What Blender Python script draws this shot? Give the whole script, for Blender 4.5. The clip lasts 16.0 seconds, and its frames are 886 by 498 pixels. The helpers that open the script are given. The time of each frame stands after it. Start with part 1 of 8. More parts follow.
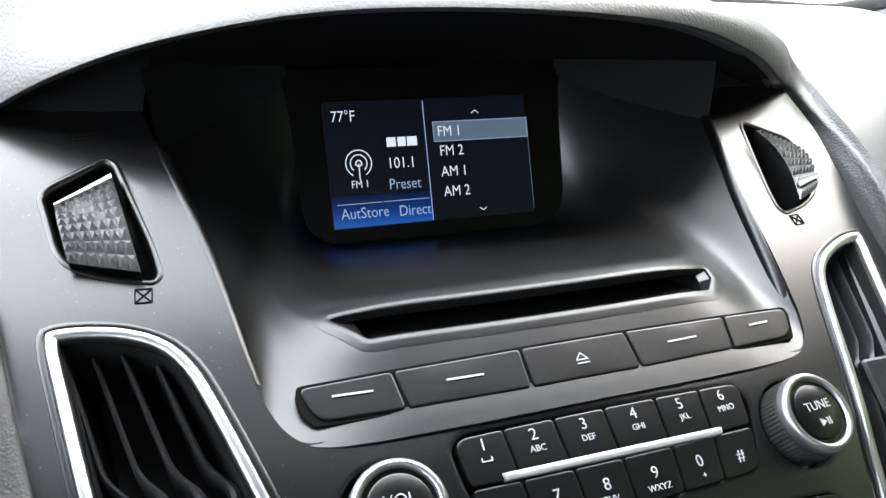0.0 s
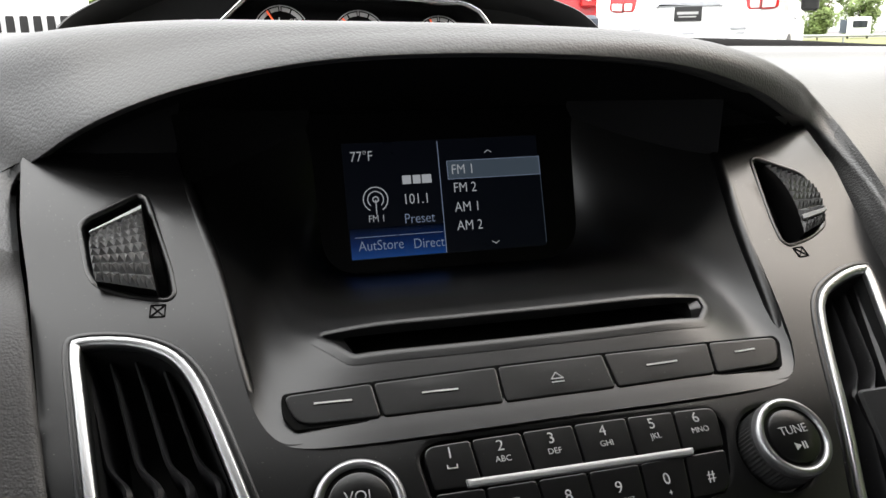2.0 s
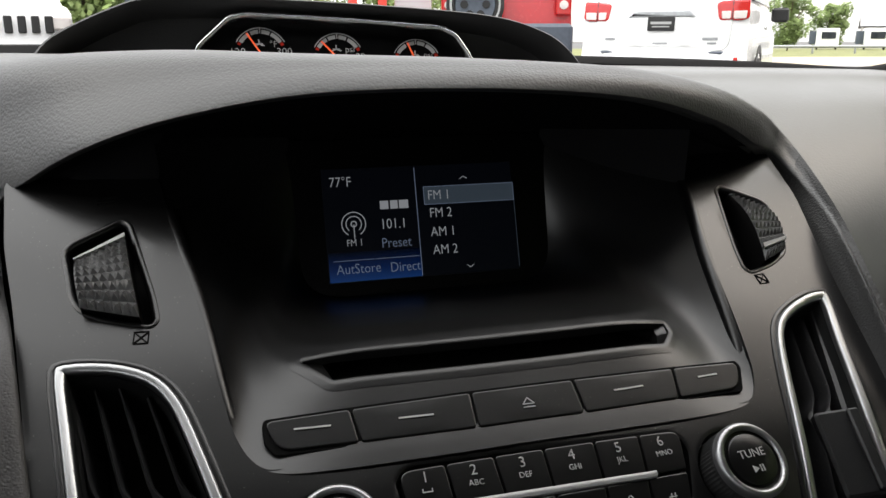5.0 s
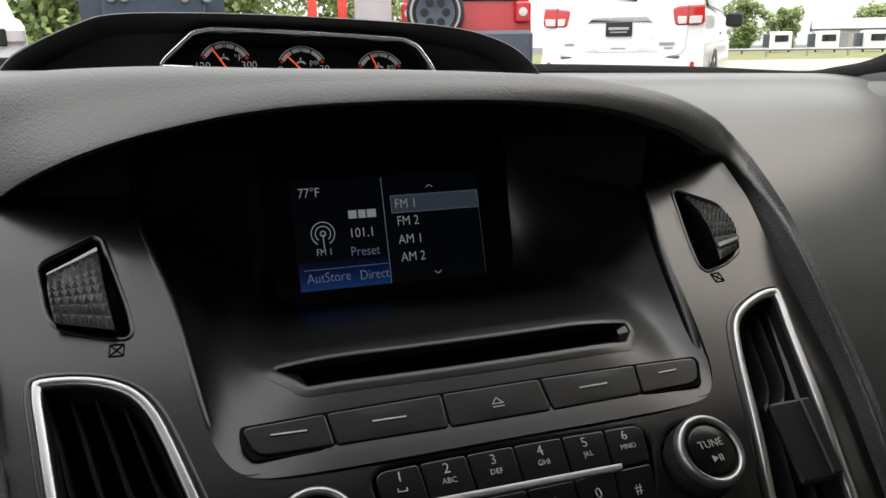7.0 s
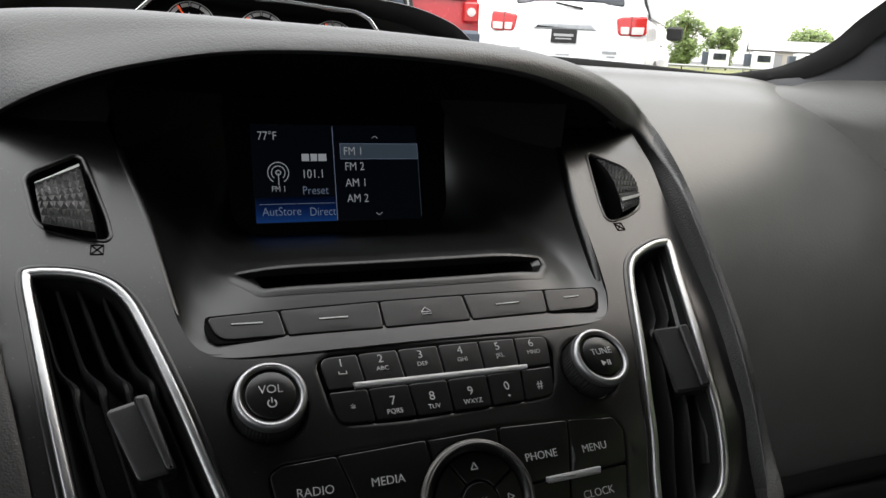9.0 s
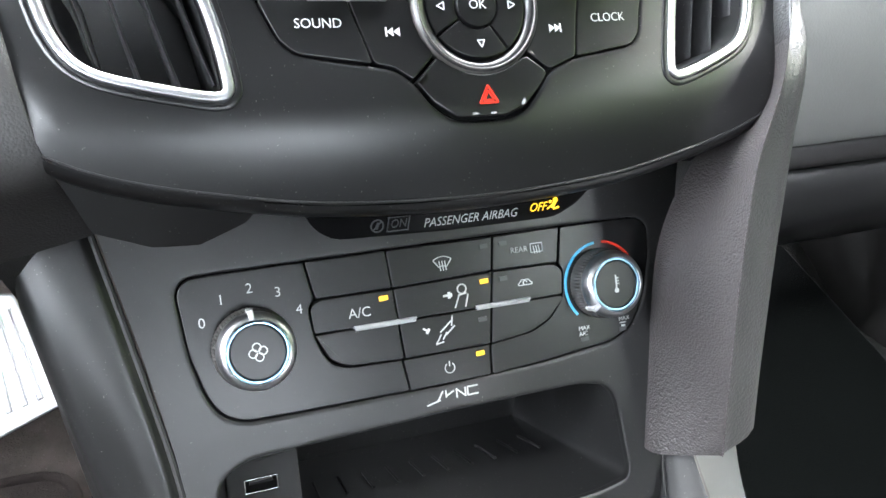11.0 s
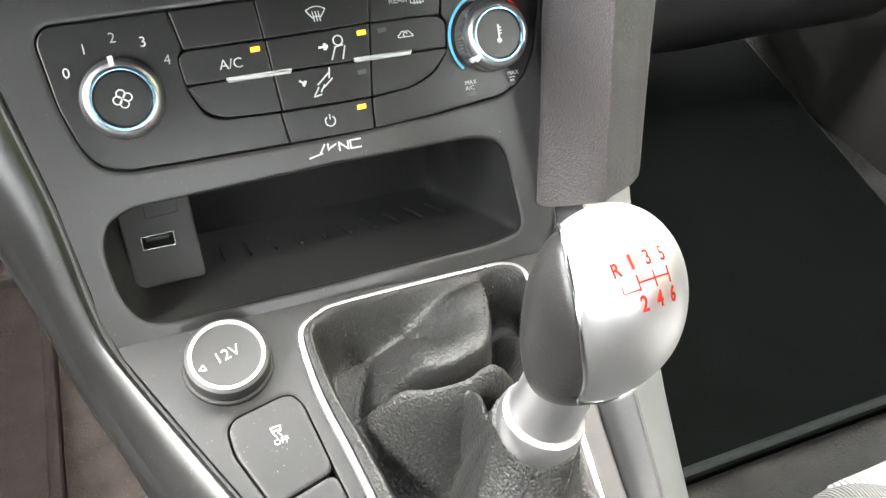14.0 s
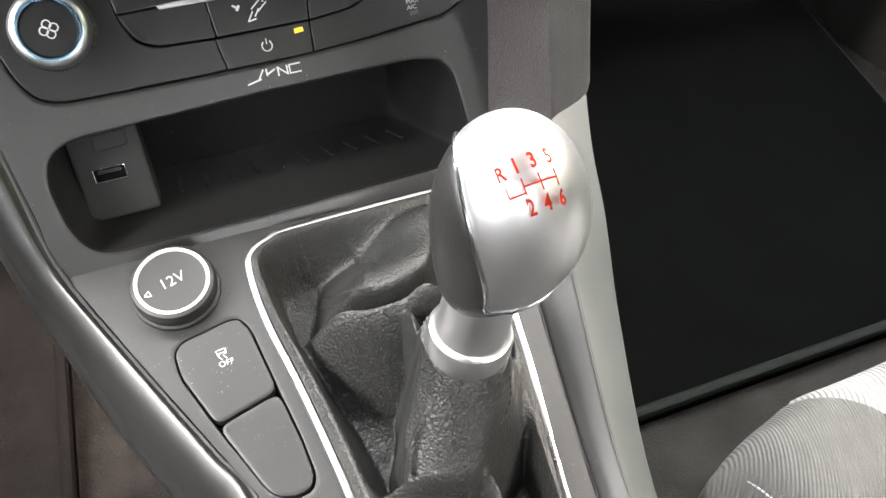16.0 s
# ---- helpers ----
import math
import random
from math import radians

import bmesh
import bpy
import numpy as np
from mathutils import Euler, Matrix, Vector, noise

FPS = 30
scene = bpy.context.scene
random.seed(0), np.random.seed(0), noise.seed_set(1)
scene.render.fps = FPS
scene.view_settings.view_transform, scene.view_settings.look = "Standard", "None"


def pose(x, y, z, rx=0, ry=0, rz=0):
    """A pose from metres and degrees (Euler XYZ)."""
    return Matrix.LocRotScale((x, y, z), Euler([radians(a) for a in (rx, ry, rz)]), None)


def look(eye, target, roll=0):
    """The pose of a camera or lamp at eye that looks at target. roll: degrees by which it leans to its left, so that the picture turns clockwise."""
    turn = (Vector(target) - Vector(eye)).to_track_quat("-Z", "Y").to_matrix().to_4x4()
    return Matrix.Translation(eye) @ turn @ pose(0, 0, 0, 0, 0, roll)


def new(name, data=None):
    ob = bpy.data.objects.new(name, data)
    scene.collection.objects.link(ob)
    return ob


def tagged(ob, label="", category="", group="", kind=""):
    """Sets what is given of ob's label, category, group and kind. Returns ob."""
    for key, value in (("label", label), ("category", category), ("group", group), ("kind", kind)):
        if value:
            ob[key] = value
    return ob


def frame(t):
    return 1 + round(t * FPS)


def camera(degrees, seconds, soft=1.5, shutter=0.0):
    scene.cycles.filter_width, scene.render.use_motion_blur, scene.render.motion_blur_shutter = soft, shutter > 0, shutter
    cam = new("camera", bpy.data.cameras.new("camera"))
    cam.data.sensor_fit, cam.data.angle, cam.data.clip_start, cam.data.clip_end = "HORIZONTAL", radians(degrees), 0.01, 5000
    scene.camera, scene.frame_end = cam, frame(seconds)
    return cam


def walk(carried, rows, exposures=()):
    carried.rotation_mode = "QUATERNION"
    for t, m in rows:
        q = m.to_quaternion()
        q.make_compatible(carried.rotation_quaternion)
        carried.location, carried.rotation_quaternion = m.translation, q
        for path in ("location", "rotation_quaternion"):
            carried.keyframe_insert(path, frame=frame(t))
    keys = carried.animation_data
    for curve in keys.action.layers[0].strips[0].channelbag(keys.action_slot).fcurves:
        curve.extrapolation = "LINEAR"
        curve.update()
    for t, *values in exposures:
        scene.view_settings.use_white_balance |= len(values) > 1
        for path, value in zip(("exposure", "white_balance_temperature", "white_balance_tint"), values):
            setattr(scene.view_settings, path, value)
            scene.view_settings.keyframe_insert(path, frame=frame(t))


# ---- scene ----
cam = camera(57.9, 16.0)
PATH = [
    (0, (-0.143, -0.184, 1.046), (0.574, 1.57, 0.407), 1.1),
    (0.5, (-0.139, -0.218, 1.05), (0.546, 1.564, 0.454), 0.3),
    (1, (-0.109, -0.238, 1.058), (0.524, 1.576, 0.501), -1.7),
    (1.5, (-0.101, -0.231, 1.043), (0.423, 1.625, 0.515), -1.3),
    (2, (-0.109, -0.222, 1.043), (0.377, 1.648, 0.529), -0.8),
    (2.5, (-0.111, -0.226, 1.043), (0.364, 1.65, 0.536), -0.9),
    (3, (-0.106, -0.228, 1.045), (0.37, 1.645, 0.531), -1.2),
    (3.5, (-0.104, -0.231, 1.049), (0.385, 1.639, 0.536), -1.0),
    (5.8, (-0.115, -0.23, 1.056), (0.483, 1.615, 0.565), -0.4),
    (6, (-0.109, -0.236, 1.055), (0.502, 1.605, 0.569), -0.7),
    (6.5, (-0.113, -0.235, 1.055), (0.503, 1.604, 0.566), -0.9),
    (7, (-0.116, -0.24, 1.058), (0.515, 1.594, 0.572), -0.7),
    (7.5, (-0.107, -0.245, 1.063), (0.534, 1.587, 0.58), -0.8),
    (8, (-0.119, -0.26, 1.058), (0.575, 1.552, 0.572), 0.6),
    (8.5, (-0.136, -0.28, 1.057), (0.6, 1.517, 0.578), 2.1),
    (9, (-0.138, -0.3, 1.041), (0.638, 1.478, 0.553), 3.1),
    (9.5, (-0.138, -0.314, 1.005), (0.631, 1.394, 0.304), 3.8),
    (10, (-0.14, -0.318, 0.968), (0.613, 1.325, 0.112), 4.8),
    (10.2, (-0.133, -0.318, 0.959), (0.587, 1.312, 0.052), 4.6),
    (12.3, (-0.129, -0.297, 0.911), (0.599, 1.179, -0.225), 6.3),
    (12.5, (-0.131, -0.296, 0.909), (0.599, 1.166, -0.244), 6.3),
    (13, (-0.134, -0.304, 0.905), (0.585, 1.094, -0.331), 6.8),
    (13.5, (-0.121, -0.335, 0.908), (0.564, 1.016, -0.398), 5.6),
    (14, (-0.082, -0.365, 0.904), (0.541, 0.983, -0.436), 4.0),
    (14.5, (-0.046, -0.376, 0.885), (0.488, 0.956, -0.508), 1.8),
    (15, (-0.04, -0.377, 0.884), (0.436, 0.966, -0.519), -0.6),
    (15.5, (-0.04, -0.38, 0.885), (0.409, 0.944, -0.546), -1.6),
    (16, (-0.038, -0.39, 0.896), (0.441, 0.913, -0.543), -0.9),
]
EXPOSURES = [(0, 2.02, 6100, 9), (0.5, 1.2, 6450, 10), (1, .62, 6600, 10), (1.5, .38, 6600, 10), (2, .48, 6600, 10), (3.5, .26, 6600, 10), (6, -.32, 6600, 10), (8, -.36, 6600, 10), (9.1, .05, 6500, 10), (9.5, 1.35, 6350, 9), (10, 3.0, 5850, 7.5), (10.3, 3.2, 5850, 7.5), (11.2, 4.0, 6100, 9), (12.5, 4.75, 6350, 9.5), (13.5, 4.35, 6600, 7), (14, 4.10, 6600, 8), (14.5, 3.7, 6600, 9), (16, 3.5, 6650, 10)]
walk(cam, [(t, look(eye, target, roll)) for t, eye, target, roll in PATH], EXPOSURES)

# ---- world and light ----
world = bpy.data.worlds.new("sky")
scene.world = world
world.use_nodes = True
wt = world.node_tree
sky = wt.nodes.new("ShaderNodeTexSky")
sky.sky_type = "NISHITA"
sky.sun_disc = False
sky.sun_elevation = radians(45)
sky.sun_rotation = radians(98)
sky.air_density, sky.dust_density, sky.ozone_density = 1.0, 6.0, 1.0
# thin overcast: brightest overhead, a third of that at the horizon
way = wt.nodes.new("ShaderNodeTexCoord")
axis = wt.nodes.new("ShaderNodeSeparateXYZ")
wt.links.new(way.outputs["Generated"], axis.inputs[0])
dome = wt.nodes.new("ShaderNodeMapRange")
dome.inputs["To Min"].default_value, dome.inputs["To Max"].default_value = 4.2, 13.8
wt.links.new(axis.outputs["Z"], dome.inputs["Value"])
veil = wt.nodes.new("ShaderNodeVectorMath")
veil.operation = "SCALE"
veil.inputs[0].default_value = (1.0, 1.0, 0.985)
wt.links.new(dome.outputs[0], veil.inputs["Scale"])
soft_sky = wt.nodes.new("ShaderNodeMix")
soft_sky.data_type = "RGBA"
soft_sky.inputs[0].default_value = 0.75
wt.links.new(sky.outputs[0], soft_sky.inputs[6])
wt.links.new(veil.outputs[0], soft_sky.inputs[7])
wt.links.new(soft_sky.outputs[2], wt.nodes["Background"].inputs[0])
wt.nodes["Background"].inputs[1].default_value = 0.42

sun_lamp = bpy.data.lights.new("sun", "SUN")
sun_lamp.energy, sun_lamp.angle, sun_lamp.color = 0.9, radians(14), (1.0, 0.96, 0.9)
sun = new("sun", sun_lamp)
sun.matrix_world = look((-8.0, -1.2, 8.8), (0, 0, 0.7))


# ---- materials ----
def mat(name, color, rough=0.5, metal=0.0, grain=0.0, grain_size=0.001, kind="noise", vary=0.12, vary_size=0.05, emit=None, power=0.0, spec=0.5, rough_vary=0.08, coat=0.0, piece=0.0, dust=0.0):
    """A procedural surface: base colour varied at two scales, roughness varied, and a fine relief of real size."""
    m = bpy.data.materials.new(name)
    m.use_nodes = True
    nt = m.node_tree
    n, l = nt.nodes, nt.links
    b = n["Principled BSDF"]
    b.inputs["Metallic"].default_value = metal
    b.inputs["Specular IOR Level"].default_value = spec
    b.inputs["Coat Weight"].default_value = coat
    tc = n.new("ShaderNodeTexCoord")
    big = n.new("ShaderNodeTexNoise")
    big.inputs["Scale"].default_value = 1.0 / vary_size
    big.inputs["Detail"].default_value = 6.0
    l.new(tc.outputs["Object"], big.inputs["Vector"])
    ramp = n.new("ShaderNodeMapRange")
    ramp.inputs["From Min"].default_value, ramp.inputs["From Max"].default_value = 0.3, 0.7
    ramp.inputs["To Min"].default_value, ramp.inputs["To Max"].default_value = 1 - vary, 1 + vary
    l.new(big.outputs["Fac"], ramp.inputs["Value"])
    mul = n.new("ShaderNodeMix")
    mul.data_type, mul.blend_type = "RGBA", "MULTIPLY"
    mul.inputs[0].default_value = 1.0
    mul.inputs[6].default_value = (*color, 1)
    l.new(ramp.outputs[0], mul.inputs[7])
    out = mul.outputs[2]
    if piece:
        info = n.new("ShaderNodeObjectInfo")
        pr = n.new("ShaderNodeMapRange")
        pr.inputs["To Min"].default_value, pr.inputs["To Max"].default_value = 1 - piece, 1 + piece
        l.new(info.outputs["Random"], pr.inputs["Value"])
        m2 = n.new("ShaderNodeMix")
        m2.data_type, m2.blend_type = "RGBA", "MULTIPLY"
        m2.inputs[0].default_value = 1.0
        l.new(out, m2.inputs[6])
        l.new(pr.outputs[0], m2.inputs[7])
        out = m2.outputs[2]
    if dust:
        tiny = n.new("ShaderNodeTexNoise")
        tiny.inputs["Scale"].default_value = 1300.0
        tiny.inputs["Detail"].default_value = 0.0
        l.new(tc.outputs["Object"], tiny.inputs["Vector"])
        area = n.new("ShaderNodeTexNoise")
        area.inputs["Scale"].default_value = 42.0
        l.new(tc.outputs["Object"], area.inputs["Vector"])
        both = n.new("ShaderNodeMath")
        both.operation = "MULTIPLY_ADD"
        l.new(area.outputs["Fac"], both.inputs[0])
        both.inputs[1].default_value = 0.22
        l.new(tiny.outputs["Fac"], both.inputs[2])
        spot = n.new("ShaderNodeMapRange")
        spot.inputs["From Min"].default_value, spot.inputs["From Max"].default_value = 0.930, 0.975
        spot.inputs["To Max"].default_value = dust
        l.new(both.outputs[0], spot.inputs["Value"])
        m3 = n.new("ShaderNodeMix")
        m3.data_type = "RGBA"
        l.new(spot.outputs[0], m3.inputs[0])
        l.new(out, m3.inputs[6])
        m3.inputs[7].default_value = (0.22, 0.21, 0.20, 1)
        out = m3.outputs[2]
    l.new(out, b.inputs["Base Color"])
    rr = n.new("ShaderNodeMapRange")
    rr.inputs["To Min"].default_value, rr.inputs["To Max"].default_value = max(0.02, rough - rough_vary), min(1, rough + rough_vary)
    l.new(big.outputs["Fac"], rr.inputs["Value"])
    l.new(rr.outputs[0], b.inputs["Roughness"])
    if grain:
        if kind == "leather":
            tex = n.new("ShaderNodeTexVoronoi")
            tex.feature = "SMOOTH_F1"
            tex.inputs["Smoothness"].default_value = 0.30
            tex.inputs["Scale"].default_value = 1.0 / grain_size
            warp = n.new("ShaderNodeTexNoise")
            warp.inputs["Scale"].default_value = 0.6 / grain_size
            add = n.new("ShaderNodeMix")
            add.data_type = "VECTOR"
            add.inputs[0].default_value = 0.0012
            l.new(tc.outputs["Object"], warp.inputs["Vector"])
            sc = n.new("ShaderNodeVectorMath")
            sc.operation = "MULTIPLY_ADD"
            l.new(warp.outputs["Color"], sc.inputs[0])
            sc.inputs[1].default_value = (grain_size * 0.7,) * 3
            l.new(tc.outputs["Object"], sc.inputs[2])
            l.new(sc.outputs[0], tex.inputs["Vector"])
            h = tex.outputs["Distance"]
        elif kind == "weave":
            tex = n.new("ShaderNodeTexWave")
            tex.inputs["Scale"].default_value = 0.314 / grain_size
            tex.inputs["Distortion"].default_value = 0.6
            rot = n.new("ShaderNodeMapping")
            rot.inputs["Rotation"].default_value = (0, 0, 0.6)
            l.new(tc.outputs["Object"], rot.inputs["Vector"])
            l.new(rot.outputs[0], tex.inputs["Vector"])
            h = tex.outputs["Fac"]
        else:
            tex = n.new("ShaderNodeTexNoise")
            tex.inputs["Scale"].default_value = 1.0 / grain_size
            tex.inputs["Detail"].default_value = 3.0
            l.new(tc.outputs["Object"], tex.inputs["Vector"])
            h = tex.outputs["Fac"]
        bump = n.new("ShaderNodeBump")
        bump.inputs["Strength"].default_value = min(1.0, grain)
        bump.inputs["Distance"].default_value = grain_size * 0.5
        bump.invert = kind == "leather"
        l.new(h, bump.inputs["Height"])
        l.new(bump.outputs[0], b.inputs["Normal"])
    if emit:
        b.inputs["Emission Color"].default_value = (*emit, 1)
        b.inputs["Emission Strength"].default_value = power
    return m


M_FASCIA = mat("satin_black_plastic", (0.0036, 0.0036, 0.0038), 0.30, 0.0, 0.10, 0.0005, vary=0.10, rough_vary=0.03, dust=0.40, spec=0.52)
M_CONSOLE = mat("satin_console_plastic", (0.010, 0.010, 0.0101), 0.33, 0.0, 0.12, 0.0005, vary=0.12, rough_vary=0.05, dust=0.45, spec=0.50)
M_TRAY = mat("satin_tray_plastic", (0.0085, 0.0085, 0.0088), 0.31, 0.0, 0.10, 0.0005, vary=0.10, rough_vary=0.04, spec=0.50)
M_BUTTON = mat("button_plastic", (0.0036, 0.0036, 0.0038), 0.29, 0.0, 0.08, 0.0004, vary=0.10, rough_vary=0.04, dust=0.12, spec=0.44)
M_GAP = mat("black_recess_plastic", (0.006, 0.006, 0.006), 0.9, vary=0.1, spec=0.04)
M_CHROME = mat("satin_chrome", (0.62, 0.63, 0.64), 0.22, 1.0, vary=0.04, rough_vary=0.05)
M_BAR = mat("satin_silver_paint", (0.36, 0.36, 0.365), 0.42, 0.35, 0.04, 0.0004, vary=0.04)
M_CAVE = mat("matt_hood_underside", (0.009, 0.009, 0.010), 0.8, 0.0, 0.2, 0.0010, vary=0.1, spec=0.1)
M_KNOBBODY = mat("smooth_black_hide", (0.013, 0.0122, 0.012), 0.40, 0.0, 0.15, 0.0010, "leather", vary=0.10, spec=0.40)
M_TOP = mat("matt_console_top", (0.012, 0.012, 0.0122), 0.46, 0.0, 0.16, 0.0006, vary=0.12, rough_vary=0.05, dust=0.45, spec=0.32)
M_COLLAR = mat("satin_collar_metal", (0.66, 0.66, 0.67), 0.34, 1.0, 0.04, 0.0004, vary=0.04)
M_GASKET = mat("dull_black_gasket", (0.005, 0.005, 0.005), 0.8, 0.0, 0.2, 0.001, vary=0.1, spec=0.1)
M_POD = mat("grained_pod_plastic", (0.030, 0.030, 0.031), 0.55, 0.0, 0.35, 0.0010, "leather", vary=0.10)
M_RING = mat("satin_knob_ring", (0.38, 0.38, 0.39), 0.38, 1.0, 0.06, 0.0004, vary=0.06, rough_vary=0.06)
M_SURROUND = mat("satin_vent_trim", (0.42, 0.425, 0.43), 0.36, 1.0, 0.05, 0.0005, vary=0.05)
M_BOOTTRIM = mat("satin_boot_trim", (0.50, 0.50, 0.505), 0.30, 1.0, 0.04, 0.0005, vary=0.05)
M_SILVER = mat("brushed_silver", (0.62, 0.62, 0.625), 0.40, 1.0, 0.05, 0.0005, vary=0.05)
M_KNOBSIDE = mat("knob_rubber", (0.02, 0.02, 0.02), 0.5, 0.0, 0.2, 0.0006)
M_KNURL = mat("knurled_grey_plastic", (0.10, 0.095, 0.09), 0.4, 0.5, 0.1, 0.0006)
M_WHEEL = mat("grey_knurled_wheel", (0.095, 0.095, 0.096), 0.22, 0.0, 0.05, 0.0005, vary=0.06, spec=0.8, coat=0.6)
M_POCKET = mat("matt_pocket_plastic", (0.011, 0.0112, 0.0114), 0.36, 0.0, 0.12, 0.0006, vary=0.12, dust=0.7)
M_VANE = mat("satin_vane_plastic", (0.014, 0.014, 0.0147), 0.36, 0.0, 0.10, 0.0006, vary=0.10, dust=0.5)
M_KNEE = mat("textured_black_trim", (0.016, 0.0150, 0.0146), 0.50, 0.0, 0.28, 0.0010, "leather", vary=0.10, dust=0.12)
M_WHITE = mat("white_print", (0.40, 0.40, 0.40), 0.5, vary=0.03)
M_GREYPRINT = mat("grey_print", (0.038, 0.038, 0.040), 0.5, vary=0.03)
M_RED = mat("red_print", (0.40, 0.025, 0.015), 0.6, vary=0.05, spec=0.05)
M_GEARRED = mat("dark_red_fill", (0.26, 0.018, 0.010), 0.6, vary=0.05, spec=0.03)
M_BLUE = mat("blue_print", (0.08, 0.35, 0.55), 0.45, vary=0.05)
M_BLUERING = mat("blue_chrome", (0.22, 0.36, 0.47), 0.25, 1.0, vary=0.05)
M_AMBER = mat("amber_led", (0.30, 0.13, 0.01), 0.4, emit=(1.0, 0.55, 0.02), power=0.17)
M_LEATHER = mat("soft_black_leather", (0.060, 0.060, 0.061), 0.46, 0.0, 0.28, 0.0013, "leather", vary=0.08, rough_vary=0.06, spec=0.6)
# darker copy of the leather: shade of faces turned from the light
M_LEATHERSHADE = mat("shaded_leather", (0.028, 0.028, 0.028), 0.46, 0.0, 0.40, 0.0013, "leather", vary=0.08)
M_PAD = mat("warm_grey_leather", (0.040, 0.0355, 0.0355), 0.46, 0.0, 0.60, 0.0011, "leather", vary=0.08)
M_BOOT = mat("black_boot_leather", (0.014, 0.014, 0.0137), 0.47, 0.0, 0.62, 0.0014, "leather", vary=0.08, spec=0.30)
M_DASH = mat("soft_touch_dash", (0.078, 0.079, 0.075), 0.39, 0.0, 0.12, 0.0020, "leather", vary=0.07)
M_SIDE = mat("console_side_plastic", (0.034, 0.037, 0.036), 0.42, 0.0, 0.15, 0.0005)
M_GLOSS = mat("piano_black", (0.002, 0.002, 0.0022), 0.30, spec=0.08, vary=0.05, rough_vary=0.03)
M_LCD = mat("lcd_glass", (0.002, 0.002, 0.003), 0.28, spec=0.15, vary=0.03, rough_vary=0.03, emit=(0.02, 0.03, 0.06), power=0.03)
M_LCDTEXT = mat("lcd_white", (0.02, 0.02, 0.02), 0.3, emit=(0.80, 0.85, 0.92), power=0.24)
M_LCDDIM = mat("lcd_pale_blue", (0.02, 0.02, 0.02), 0.3, emit=(0.45, 0.58, 0.85), power=0.18)
M_LCDHI = mat("lcd_slate", (0.01, 0.01, 0.012), 0.3, emit=(0.10, 0.14, 0.19), power=0.24)
M_CARPET = mat("black_carpet", (0.014, 0.0138, 0.0130), 0.95, 0.0, 1.0, 0.0025, vary=0.3, spec=0.05)
# near-black because the shade of the footwell is put into this colour
M_MATSHADE = mat("shaded_mat_carpet", (0.0010, 0.0012, 0.0011), 0.95, 0.0, 0.8, 0.0018, vary=0.25, spec=0.02)
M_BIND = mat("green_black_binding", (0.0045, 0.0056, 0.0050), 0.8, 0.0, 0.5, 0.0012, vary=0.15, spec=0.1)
# driver-side carpet and mat: colours lightened for light through the door
M_CARPETLIT = mat("lit_grey_brown_carpet", (0.030, 0.0255, 0.0235), 0.95, 0.0, 1.0, 0.0022, vary=0.35, vary_size=0.03, spec=0.05, dust=0.8)
M_MATLIT = mat("lit_brown_black_carpet", (0.017, 0.0140, 0.0130), 0.95, 0.0, 1.0, 0.0018, vary=0.30, vary_size=0.04, spec=0.05, dust=0.4)
M_CLOTH = mat("charcoal_twill", (0.044, 0.044, 0.0425), 0.9, 0.0, 0.9, 0.0014, "weave", vary=0.15, spec=0.2)
M_MESH = mat("light_grey_mesh_cloth", (0.13, 0.13, 0.128), 0.9, 0.0, 0.9, 0.0022, "weave", vary=0.12, spec=0.2)
M_STITCH = mat("grey_thread", (0.20, 0.20, 0.20), 0.8, vary=0.1)
M_BLACKSTITCH = mat("black_thread", (0.008, 0.008, 0.008), 0.8, vary=0.1)
M_HEAD = mat("headliner_cloth", (0.035, 0.034, 0.033), 0.95, 0.0, 0.3, 0.002)
M_TRIMGREY = mat("pillar_trim_cloth", (0.055, 0.056, 0.060), 0.85, 0.0, 0.3, 0.002)
M_RUBBER = mat("black_rubber", (0.010, 0.010, 0.010), 0.6, vary=0.1)


def gradient_blue():
    """The lit lower bar of the display, deep blue above and brighter below."""
    m = bpy.data.materials.new("lcd_blue_bar")
    m.use_nodes = True
    n, l = m.node_tree.nodes, m.node_tree.links
    b = n["Principled BSDF"]
    b.inputs["Base Color"].default_value = (0.003, 0.004, 0.01, 1)
    b.inputs["Roughness"].default_value = 0.2
    tc = n.new("ShaderNodeTexCoord")
    sep = n.new("ShaderNodeSeparateXYZ")
    l.new(tc.outputs["Generated"], sep.inputs[0])
    r = n.new("ShaderNodeValToRGB")
    e = r.color_ramp.elements
    e[0].position, e[0].color = 0.0, (0.02, 0.13, 0.55, 1)
    e[1].position, e[1].color = 1.0, (0.0, 0.002, 0.006, 1)
    mid = e.new(0.45)
    mid.color = (0.006, 0.045, 0.24, 1)
    l.new(sep.outputs["Z"], r.inputs[0])
    l.new(r.outputs[0], b.inputs["Emission Color"])
    b.inputs["Emission Strength"].default_value = 0.17
    return m


M_LCDBLUE = gradient_blue()


# ---- building helpers ----
from mathutils.bvhtree import BVHTree

def link(name, bm, material, parent=None, label="", smooth=True):
    me = bpy.data.meshes.new(name)
    bmesh.ops.remove_doubles(bm, verts=bm.verts, dist=1e-6)
    bmesh.ops.recalc_face_normals(bm, faces=bm.faces)
    bm.to_mesh(me)
    bm.free()
    me.materials.append(material)
    if smooth:
        me.polygons.foreach_set("use_smooth", [True] * len(me.polygons))
        me.set_sharp_from_angle(angle=radians(38))
    ob = new(name, me)
    if parent:
        ob.parent = parent
        top = parent
        while top.parent:
            top = top.parent
        if parent is top:
            ob.matrix_parent_inverse = Matrix.Translation(-top.location)
    if label:
        ob["label"] = label
    return ob


part = link


